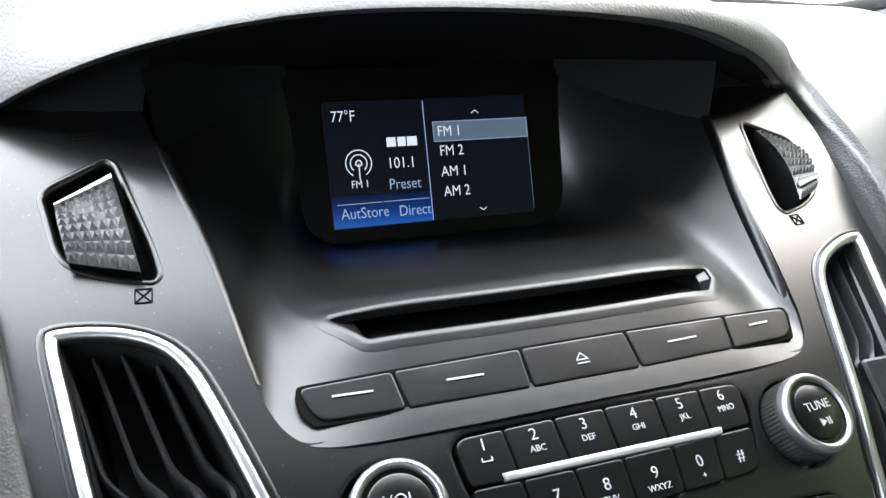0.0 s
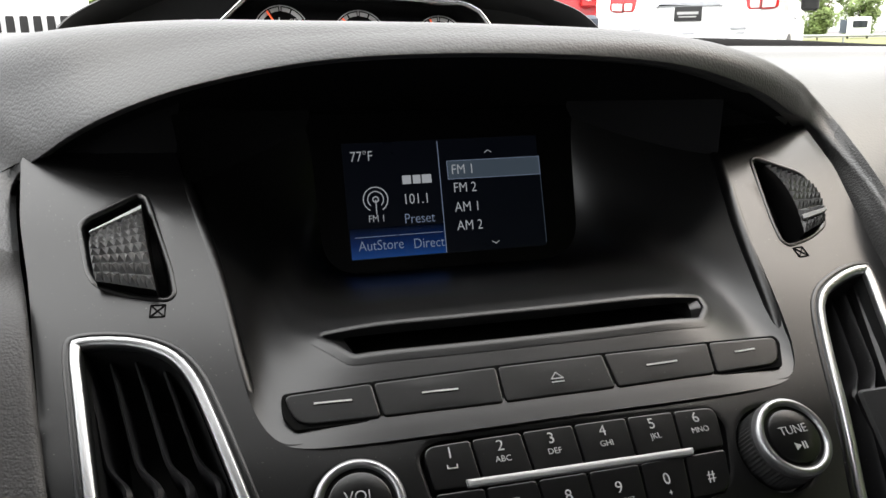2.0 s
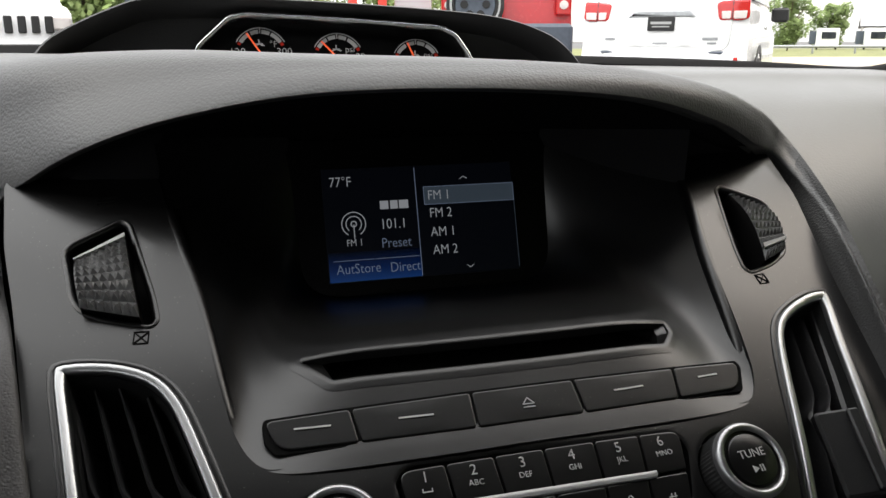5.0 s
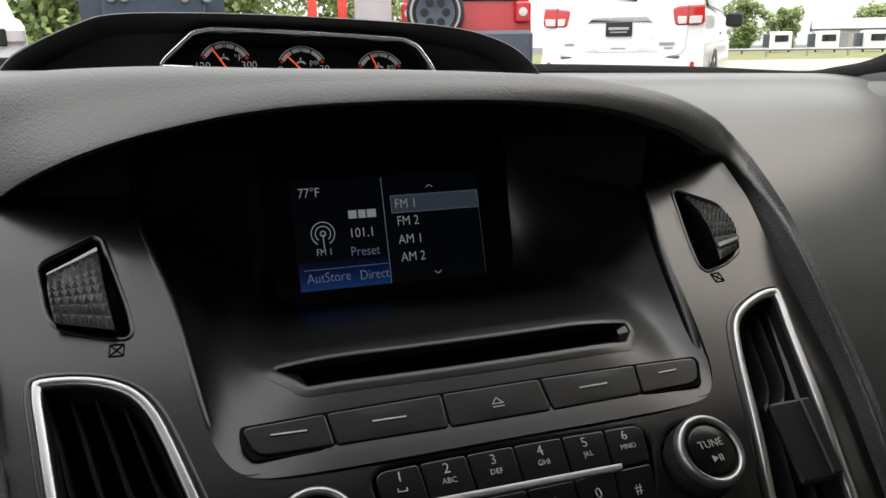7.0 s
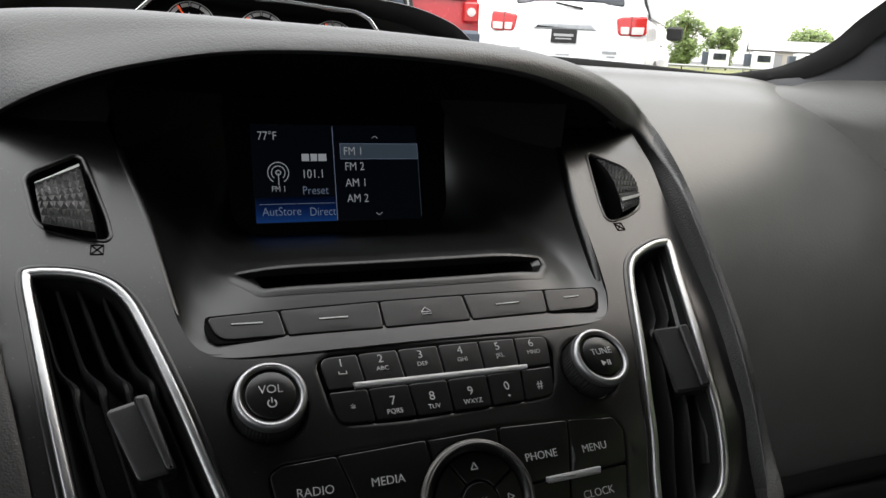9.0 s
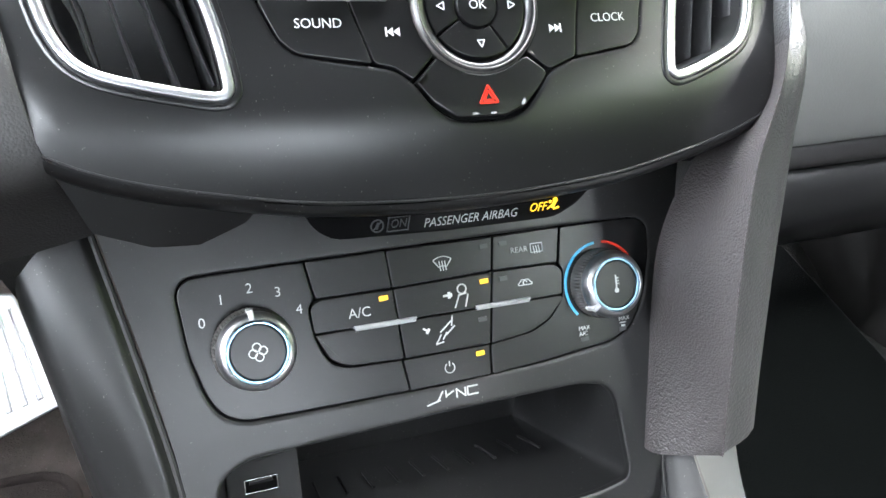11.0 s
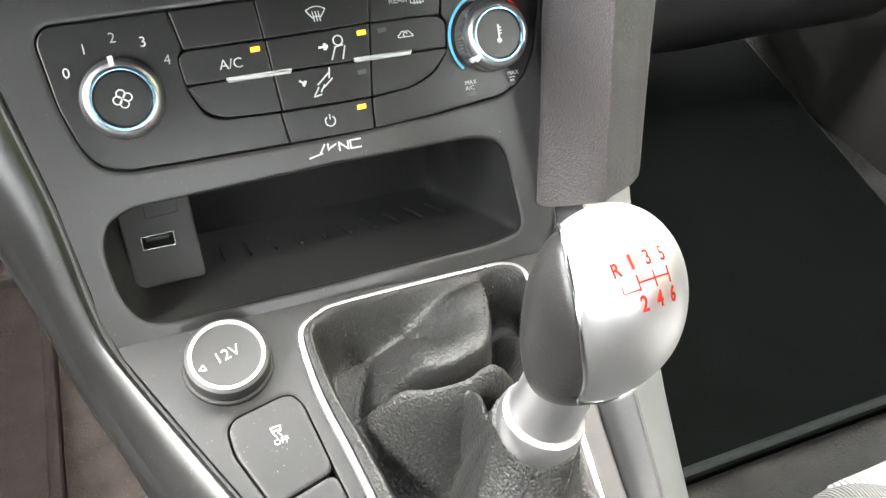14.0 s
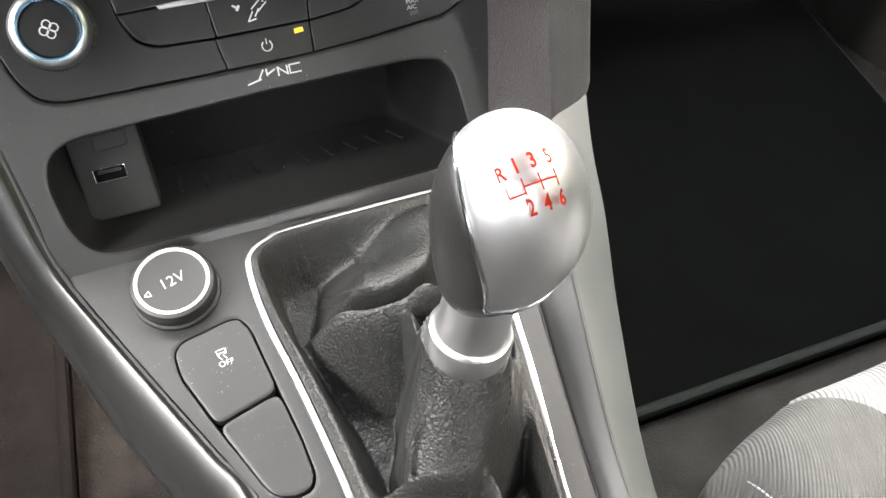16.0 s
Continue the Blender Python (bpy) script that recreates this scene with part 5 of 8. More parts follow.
climate_knob(-.0880, .7122, "round fan knob with a blue inner ring and knurled side", "fan", 4)
climate_knob(.0864, .7155, "round temperature knob with a blue inner ring and knurled side", "temp", 128)
for body, x, z in (("0", -.1078, .7239), ("1", -.0990, .7314), ("2", -.0868, .7342), ("3", -.0749, .7314), ("4", -.0665, .7238)):
    part("lettering", words(body, .0062, on_c(x, z, .0006)), M_WHITE, c_left)
m = on_c(.0868, .7155, .0006)
part("cold_arc", arc_bars(m, .0208, 96, 222, .0013, 30), M_BLUE, c_right, "blue cold arc")
part("hot_arc", arc_bars(m, .0208, 8, 84, .0013, 24), M_RED, c_right, "red hot arc")
part("lettering", words("MAX", .0030, on_c(.0742, .6972, .0006)), M_WHITE, c_right)
part("lettering", words("A/C", .0030, on_c(.0734, .6948, .0006)), M_WHITE, c_right)
part("lettering", words("MAX", .0030, on_c(.0978, .6984, .0006)), M_WHITE, c_right)
part("small_mark", bars(on_c(.0970, .6958, .0006), [(0, .0010, .0036, .0004, 0), (0, -.0006, .0022, .0010, 0)]), M_WHITE, c_right)

# ---- tunnel console ----
console = thing("tunnel_console", "dark satin plastic tunnel console round the gear lever", "console", (0, -.18, .33))
BOOT = [(-.0240, -.0985), (-.0110, -.0962), (.0580, -.0958), (.0760, -.0966), (.0862, -.1030), (.0866, -.1180), (.0800, -.1725), (.0765, -.2022), (.0690, -.2504), (.0640, -.3000), (.0580, -.3380), (.0460, -.3480), (-.0010, -.3480), (-.0120, -.3380), (-.0180, -.2750), (-.0235, -.2203), (-.0299, -.1745), (-.0361, -.1407), (-.0374, -.1146), (-.0344, -.1040)]
boot_o = [tuple(q) for q in catmull(ty(BOOT), 3)]
TOPO = [(-.1190, -.0900), (-.1130, -.0990), (-.0918, -.1430), (-.0685, -.1899), (-.0573, -.2120), (-.0500, -.2600), (-.0480, -.4200), (.0760, -.4200), (.0760, -.3100), (.0799, -.2537), (.0905, -.1763), (.1020, -.1200), (.1080, -.0960)]
SWITCH = [(-.0777, -.1425), (-.0733, -.1381), (-.0511, -.1339), (-.0462, -.1345), (-.0424, -.1402), (-.0400, -.1558), (-.0372, -.1736), (-.0335, -.1957), (-.0320, -.2126), (-.0350, -.2180), (-.0430, -.2190), (-.0490, -.2160), (-.0536, -.2106), (-.0668, -.1804), (-.0772, -.1540)]
sw_o = fillet(ty(SWITCH), .004)
part("top_panel", sheet(T, ty(TOPO), [inset(boot_o, .002), sw_o], .008, .0012, .005, .02), M_TOP, console)

# side rails: a strip beside the joint, a rounded ridge, a sloping face, and the wall down to the carpet


def rail(name, G, ridge, face, mat_in, mat_out, foot, gap=.0012, roll=((.0012, -.006), (.0010, -.030)), crisp=False, tuck=0.0):
    """G: joint line (x, y, z); ridge and face: outward run and drop of each station."""
    sg = 1 if G[0][0] > 0 else -1
    n, cut = 6, 17 if crisp else 12
    Gc = catmull([Vector(q) for q in G], n, closed=False)
    Rc = catmull([Vector((g[0] + sg * r[0], g[1] - r[0] * .25, g[2] - r[1])) for g, r in zip(G, ridge)], n, closed=False)
    Fc = catmull([Vector((g[0] + sg * r[0], g[1] - r[0] * .30, g[2] - r[1])) for g, r in zip(G, face)], n, closed=False)
    secs = []
    for p, q, r in zip(Gc, Rc, Fc):
        if crisp:
            flank = [p + Vector((sg * (gap + .0010), 0, .0002)), p.lerp(q, .45), p.lerp(q, .92), q.lerp(r, .05) + Vector((0, 0, .0004)), q.lerp(r, .50) + Vector((0, 0, .0012)), r]
        else:
            flank = [p + Vector((sg * (gap + .0014), 0, .0002)), p.lerp(q, .60) + Vector((0, 0, .0010)), q.lerp(r, .20) + Vector((0, 0, .0006)), q.lerp(r, .65) + Vector((0, 0, .0014)), r]
        mid = catmull(flank, 5, closed=False)
        secs.append([p + Vector((0, 0, -.012)), p + Vector((sg * gap, 0, -.0014))] + mid)
    part(name + "_gasket", tube(bmesh.new(), [p + Vector((sg * gap * .5, 0, -.0030)) for p in Gc], gap * .6, 8), M_RUBBER, console, "black rubber gasket in the joint")
    if mat_in is not mat_out:
        b = bmesh.new()
        rings(b, [[s[k] for s in secs] for k in range(cut + 1)], closed=False)
        part(name + "_strip", b, mat_in, console)
    b = bmesh.new()
    rings(b, [[s[k] for s in secs] for k in range(cut if mat_in is not mat_out else 0, len(secs[0]))] + [[p + Vector((sg * dx, 0, dz)) for p in Fc] for dx, dz in roll] + [[Vector((p.x + sg * (roll[-1][0] + .003 - tuck), p.y, foot)) for p in Fc]], closed=False)
    part(name + "_side", b, mat_out, console)


rail("passenger", [(.1215, -.0600, .6620), (.1120, -.0860, .6330), (.1020, -.1200, .6120), (.0910, -.1763, .5950), (.0805, -.2537, .5725), (.0770, -.3100, .5600), (.0770, -.4200, .5500)],
     [(.0045, -.006), (.0120, -.010), (.0175, -.013), (.0160, -.011), (.0110, -.008), (.0130, -.004), (.0130, -.004)],
     [(.0400, .012), (.0440, .012), (.0460, .010), (.0380, .010), (.0270, .008), (.0270, .008), (.0270, .008)], M_TOP, M_SIDE, .330, crisp=True)
rail("driver", [(-.1450, -.0060, .7640), (-.1395, -.0198, .7417), (-.1320, -.0385, .7098), (-.1240, -.0601, .6729), (-.1195, -.0812, .6370), (-.1130, -.0990, .6180), (-.0918, -.1430, .6036), (-.0685, -.1899, .5899), (-.0573, -.2120, .5840), (-.0500, -.2600, .5700), (-.0480, -.4200, .5500)],
     [(.0110, .0010), (.0110, .0010), (.0110, .0012), (.0110, .0012), (.0100, .0012), (.0080, .0012), (.0075, .001), (.0080, .001), (.0085, .001), (.0090, .001), (.0090, .001)],
     [(.0270, .014), (.0260, .016), (.0240, .021), (.0195, .025), (.0165, .025), (.0145, .022), (.0180, .019), (.0190, .021), (.0205, .023), (.0220, .024), (.0220, .024)], M_CONSOLE, M_CONSOLE, .330, gap=.0026, roll=((.0022, -.0024), (.0034, -.0075), (.0034, -.0160), (.0018, -.0300)), tuck=.045)


# switch pair
switch = thing("switch_pair", "two grey-black console switches, one marked for traction control", "switch", (-.055, -.17, .59))
part("recess", plate(T, inset(sw_o, -.0008), -.008, -.005, .0003), M_GAP, switch)
up_s = ty([(-.0770, -.1428), (-.0730, -.1387), (-.0511, -.1345), (-.0466, -.1351), (-.0430, -.1405), (-.0406, -.1558), (-.0380, -.1730), (-.0664, -.1798), (-.0766, -.1540)])
dn_s = ty([(-.0663, -.1806), (-.0379, -.1738), (-.0341, -.1957), (-.0327, -.2122), (-.0355, -.2172), (-.0430, -.2182), (-.0506, -.2152), (-.0537, -.2104)])
s1 = part("switch", plate(T, fillet(up_s, .005), -.006, .0014, .0012), M_TOP, switch, "traction control switch with white marking")
part("switch", plate(T, fillet(dn_s, .005), -.006, .0012, .0012), M_TOP, switch, "blank switch")
k = .075 / math.hypot(.075, .022)
m = seat_on(T, -.0572, (-.1500 + .107) / k, .0015)
m = m @ pose(0, 0, 0, 0, 0, 4) @ Matrix.Scale(.85, 4)
e = bars(m, [(0, .0034, .0040, .0005, 0), (0, .0014, .0052, .0005, 0), (.0024, .0024, .0005, .0022, -15), (-.0024, .0024, .0005, .0022, 15), (.0018, .0008, .0012, .0010, 0), (-.0018, .0008, .0012, .0010, 0), (.0012, -.0012, .0005, .0030, 30), (-.0014, -.0012, .0005, .0030, 30)])
part("car_mark", e, M_WHITE, s1)
part("lettering", words("OFF", .0046, m @ Matrix.Translation((.0008, -.0050, 0))), M_WHITE, s1)

# 12 volt socket
socket = thing("power_socket", "round capped power socket with a silver printed ring", "power socket", (-.069, -.117, .612))
m = seat_on(T, -.0700, (-.1130 + .107) / k, .0015)
part("base", lathe([(.0205, -.002), (.0203, .0008), (.0194, .0016), (.0188, .0016)], 56, m), M_RUBBER, socket)
cap = part("cap", lathe([(.0188, .0008), (.0193, .0020), (.0194, .0062), (.0186, .0090), (.0172, .0099), (.0164, .0100), (.0150, .0096), (.008, .0092), (0, .0091)], 64, m), M_RUBBER, socket)
part("ring", lathe([(.0171, .0098), (.0169, .0103), (.0155, .0101), (.0152, .0096)], 64, m), M_WHITE, cap, "silver white ring")
part("lettering", words("12V", .0076, m @ pose(0, 0, .0096, 0, 0, 14)), M_WHITE, cap)
t = m @ pose(-.0116, -.0040, .0096, 0, 0, 110)
part("arrow_mark", bars(t, [(0, -.0011, .0030, .0004, 0), (-.00075, .0003, .0030, .0004, 62), (.00075, .0003, .0030, .0004, -62)]), M_WHITE, cap)

# ---- gear lever: trim, boot, collar, knob ----
lever = thing("gear_lever", "manual gear lever with a silver topped knob and pleated leather boot", "gear lever", (.03, -.19, .56))
part("boot_trim", band(T, boot_o, .0047, -.004, .0030), M_BOOTTRIM, lever, "satin chrome trim frame")
CO = Vector((.0398, -.2037, .6270))      # foot of the collar
AX = Vector((.12, -.10, 1.0)).normalized()

bo = inset(boot_o, .0036)
N = 380
tot = [0.0]
for a, b in zip(bo, bo[1:] + bo[:1]):
    tot.append(tot[-1] + (Vector(b) - Vector(a)).length)


def along(t):
    d = t * tot[-1]
    i = max(j for j in range(len(bo)) if tot[j] <= d)
    a, b = Vector(bo[i]), Vector(bo[(i + 1) % len(bo)])
    return a.lerp(b, (d - tot[i]) / max(1e-9, tot[i + 1] - tot[i]))


KT = .075 / math.hypot(.075, .022)
# folds of the leather: crest lines (x, y, height over the console top), then how far each side falls off: left, right
FOLDS = [([(.0554, -.1120, .012), (.0487, -.1366, .022), (.0393, -.1523, .028), (.0282, -.1558, .027), (.0179, -.1545, .024), (.0060, -.1490, .016)], .0040, .0330),
         ([(-.0060, -.1590, .017), (.0088, -.1666, .026), (.0230, -.1705, .032), (.0398, -.1725, .036)], .0036, .0125),
         ([(.0230, -.1790, .037), (.0224, -.1989, .041), (.0250, -.2121, .040), (.0173, -.2187, .034), (.0082, -.2253, .026), (.0031, -.2335, .018)], .0090, .0036),
         ([(.0029, -.2348, .017), (.0165, -.2390, .021), (.0310, -.2390, .021), (.0370, -.2470, .013), (.0370, -.2600, .006)], .0036, .0075),
         ([(.0680, -.2600, .006), (.0640, -.2750, .012), (.0300, -.2900, .015), (.0060, -.3000, .012)], .0090, .0100),
         ([(.0660, -.1450, .008), (.0600, -.1680, .020), (.0520, -.1860, .034)], .0100, .0090)]
CRESTS = []
for pts, wl, wr in FOLDS:
    pc = [Vector(p) for p in pts]
    a0, a1 = pc[0] + (pc[0] - pc[1]).normalized() * .03, pc[-1] + (pc[-1] - pc[-2]).normalized() * .03
    a0.z = a1.z = -.025
    CRESTS.append((catmull([a0] + pc + [a1], 6, closed=False), wl, wr))


def crest(u, y, pts, wl, wr):
    """A crest that falls off over wl on its left and wr on its right."""
    best, hh, side = 1e9, 0.0, 1.0
    for a, b in zip(pts, pts[1:]):
        dx, dy = b.x - a.x, b.y - a.y
        q = max(1e-12, dx * dx + dy * dy)
        t = max(0.0, min(1.0, ((u - a.x) * dx + (y - a.y) * dy) / q))
        d = math.hypot(u - a.x - dx * t, y - a.y - dy * t)
        if d < best:
            best, hh = d, a.z + (b.z - a.z) * t
            side = (dx * (y - a.y) - dy * (u - a.x)) / math.sqrt(q)
    w = wr + (wl - wr) * (.5 + .5 * math.tanh(side / .0024))
    return (hh + .026) * math.exp(-(best / w) ** 2 * .8) - .026


def boot_height(u, v, e):
    """Height of the leather over the console top; e is the distance from the trim."""
    y = -.107 + v * KT
    hs = [crest(u, y, pts, wl, wr) for pts, wl, wr in CRESTS]
    # the sleeve under the collar leans towards the driver as it goes down
    sleeve = -1.0
    for i in range(49):
        f = i / 56
        dx, dy = u - .0400 + .0215 * f ** 1.3, y + .2045 + .0250 * f
        a = math.atan2(dy, dx)
        edge = .0185 - .0015 * f + .0006 * math.sin(5 * a + 1.2)
        sleeve = max(sleeve, .0475 - .0340 * f - max(0.0, math.hypot(dx, dy) - edge) * 5.0)
    hs.append(sleeve)
    k = 760.0
    h = math.log(sum(math.exp(k * q) for q in hs) + math.exp(k * -.022)) / k
    h += .0006 * noise.noise(Vector((u * 40, y * 40, 1.0))) + .0004 * noise.noise(Vector((u * 110, y * 110, 4.0)))
    roll = .0088 * math.exp(-((e - .0060) / .0058) ** 2)
    s0 = min(1.0, max(0.0, (e - .003) / .015))
    s0 = s0 * s0 * (3 - 2 * s0)
    return h * s0 + roll * (1 - .6 * s0)


top_c = Vector((.0385, (-.2040 + .107) / KT))
ROWS_B = 110
dense_rows = []
for r in range(ROWS_B + 1):
    f = r / ROWS_B
    f = f * .75 + .25 * f * f if f < 1 else 1.0
    lp = []
    for i in range(N):
        q = along(i / N)
        dq = q - top_c
        c = top_c + dq.normalized() * .0130
        p = q.lerp(c, f)
        lp.append(T.p(p.x, p.y) + Vector((0, 0, boot_height(p.x, p.y, (p - q).length) * 1.04)))
    dense_rows.append(lp)
bb = bmesh.new()
rings(bb, dense_rows)
boot = part("boot", bb, M_BOOT, lever, "soft pleated black leather boot")


def seam_line(pts, n=26):
    """A row of stitches laid on the leather."""
    sb = bmesh.new()
    pc = catmull([Vector((x, y, 0)) for x, y in pts], 12, closed=False)
    q3 = []
    for p in pc:
        v = (p.y + .107) / KT
        e = min((Vector((p.x, v)) - Vector(q)).length for q in bo)
        q3.append(T.p(p.x, v) + Vector((0, 0, boot_height(p.x, v, e) * 1.04 + .0003)))
    acc = [0.0]
    for a, c in zip(q3, q3[1:]):
        acc.append(acc[-1] + (c - a).length)

    def at_len(d):
        i = max(j for j in range(len(acc)) if acc[j] <= d + 1e-9)
        i = min(i, len(q3) - 2)
        return q3[i].lerp(q3[i + 1], (d - acc[i]) / max(1e-9, acc[i + 1] - acc[i]))

    d = 0.0
    while d + .0024 < acc[-1]:
        tube(sb, [at_len(d), at_len(d + .0012), at_len(d + .0024)], .00042, 5)
        d += .0040
    part("stitching", sb, M_BLACKSTITCH, boot)


for pts in ([(-.0133, -.1071), (-.0083, -.1275), (.0013, -.1498)], [(-.0085, -.1060), (-.0035, -.1260), (.0060, -.1480)], [(.0640, -.1020), (.0530, -.1240), (.0470, -.1380)], [(.0690, -.1030), (.0580, -.1250), (.0520, -.1390)], [(-.0059, -.1632), (.0083, -.1682), (.0241, -.1728), (.0310, -.1822)], [(.0257, -.2137), (.0214, -.2186), (.0128, -.2230)], [(.0336, -.2162), (.0289, -.2220), (.0161, -.2290)], [(.0472, -.2149), (.0473, -.2231), (.0404, -.2300)], [(.0522, -.2149), (.0523, -.2231), (.0451, -.2305)], [(.0274, -.2040), (.0278, -.2100)], [(.0320, -.2080), (.0326, -.2130)]):
    seam_line(pts)

zq = AX.to_track_quat("Z", "Y").to_matrix().to_4x4()
mc = Matrix.Translation(CO) @ zq
part("collar", lathe([(.0165, -.004), (.0178, 0), (.0183, .004), (.0180, .0120), (.0170, .0148), (.0152, .0158), (.0147, .0168), (.0143, .0300), (.0142, .0450)], 56, mc), M_COLLAR, lever, "satin silver collar")

KC = Vector((.0527, -.2095, .7037))      # middle of the knob
CAPD = Vector((.893, -.304, .332)).normalized()
side_v = Vector((0, 0, 1)).cross(CAPD).normalized()
upv = CAPD.cross(side_v).normalized()
side_v = upv.cross(CAPD).normalized()


def knob_point(th, ph, lift=0.0):
    """th from the silver face's middle, ph round it."""
    d = CAPD * math.cos(th) + (side_v * math.cos(ph) + upv * math.sin(ph)) * math.sin(th)
    z = d.dot(Vector((0, 0, 1)))
    r = Vector((d.x * .0276, d.y * .0276, d.z * .0402))
    if z < 0:
        k = 1 - .08 * z * z
        r.x *= k
        r.y *= k
        r += Vector((-.0138, 0, 0)) * z * z
    return KC + r * (1 + lift / .033)


kb = bmesh.new()
TH = 1.962


def rim_angle(ph):
    """Where the silver face ends: at TH, or where the knob turns under."""
    th = TH
    while th > .6 and (CAPD * math.cos(th) + (side_v * math.cos(ph) + upv * math.sin(ph)) * math.sin(th)).z < -.56:
        th -= .02
    return th


RA = [rim_angle(2 * math.pi * j / 72) for j in range(72)]
rings(kb, [[knob_point(RA[j] + (math.pi - RA[j]) * i / 24, 2 * math.pi * j / 72, -.0012 if i == 0 else -.0004 * (i == 1)) for j in range(72)] for i in range(25)])
gk = part("knob", kb, M_KNOBBODY, lever, "black leather-look knob body")
kb = bmesh.new()
rings(kb, [[knob_point(RA[j] - .02, 2 * math.pi * j / 72, -.0015) for j in range(72)], [knob_point(RA[j] - .02, 2 * math.pi * j / 72, .0002) for j in range(72)]] + [[knob_point((RA[j] - .03) * (1 - i / 20), 2 * math.pi * j / 72, .0007 if i else .0005) for j in range(72)] for i in range(21)])
part("knob_cap", kb, M_SILVER, gk, "satin silver metal face")
kb = bmesh.new()
kr = [knob_point(RA[j % 72] - .012, 2 * math.pi * j / 72, .0008) for j in range(73)]
tube(kb, kr, .0010, 8)
part("knob_rim", kb, M_CHROME, gk, "bright rim round the silver face")


PATTERN = Vector((-.084, -.646, .720))
ACROSS, UPWARD = Vector((.180, .000, .012)) / .0098, Vector((-.077, .285, .247)) / .0165


def wrap(bm, du, dv):
    """Lay flat lettering on the knob's silver face."""
    for v in bm.verts:
        d = (PATTERN + ACROSS * (v.co.x + du) + UPWARD * (v.co.y + dv)).normalized()
        th = math.acos(max(-1, min(1, d.dot(CAPD))))
        v.co = knob_point(th, math.atan2(d.dot(upv), d.dot(side_v)), .0027 + v.co.z)
    return bm


KS = .0098
for ch, u, v in (("R", -1.5, .0075), ("1", -.5, .0082), ("3", .5, .0082), ("5", 1.5, .0082), ("2", -.5, -.0083), ("4", .5, -.0083), ("6", 1.5, -.0083)):
    part("gear_lettering", wrap(words(ch, .0088, Matrix.Identity(4), thin=.022), u * KS, v), M_GEARRED, gk, "red gear marking")
I4 = Matrix.Identity(4)
e = bmesh.new()
for i in range(12):
    bars(I4, [(-.5 * KS + 2 * KS * (i + .5) / 12, -.0000, KS / 6 * 1.03, .0007, 0)], .00015, e)
for x, y0, y1 in ((-.5 * KS, -.0032, .0032), (.5 * KS, -.0032, .0032), (1.5 * KS, -.0032, .0032), (-1.5 * KS, -.0024, .0022)):
    for i in range(4):
        bars(I4, [(x, y0 + (y1 - y0) * (i + .5) / 4, .0007, (y1 - y0) / 4 * 1.05, 0)], .00015, e)
for i in range(5):
    bars(I4, [(-1.5 * KS + KS * (i + .5) / 5, -.0024, KS / 5 * 1.05, .0007, 0)], .00015, e)
part("shift_pattern", wrap(e, 0, 0), M_GEARRED, gk, "red shift pattern")


# ---- leather hood and side bolsters: one padded arch round the fascia ----
dash = thing("dashboard", "padded black dashboard with a grained leather hood over the display", "dashboard", (0, .15, .70))
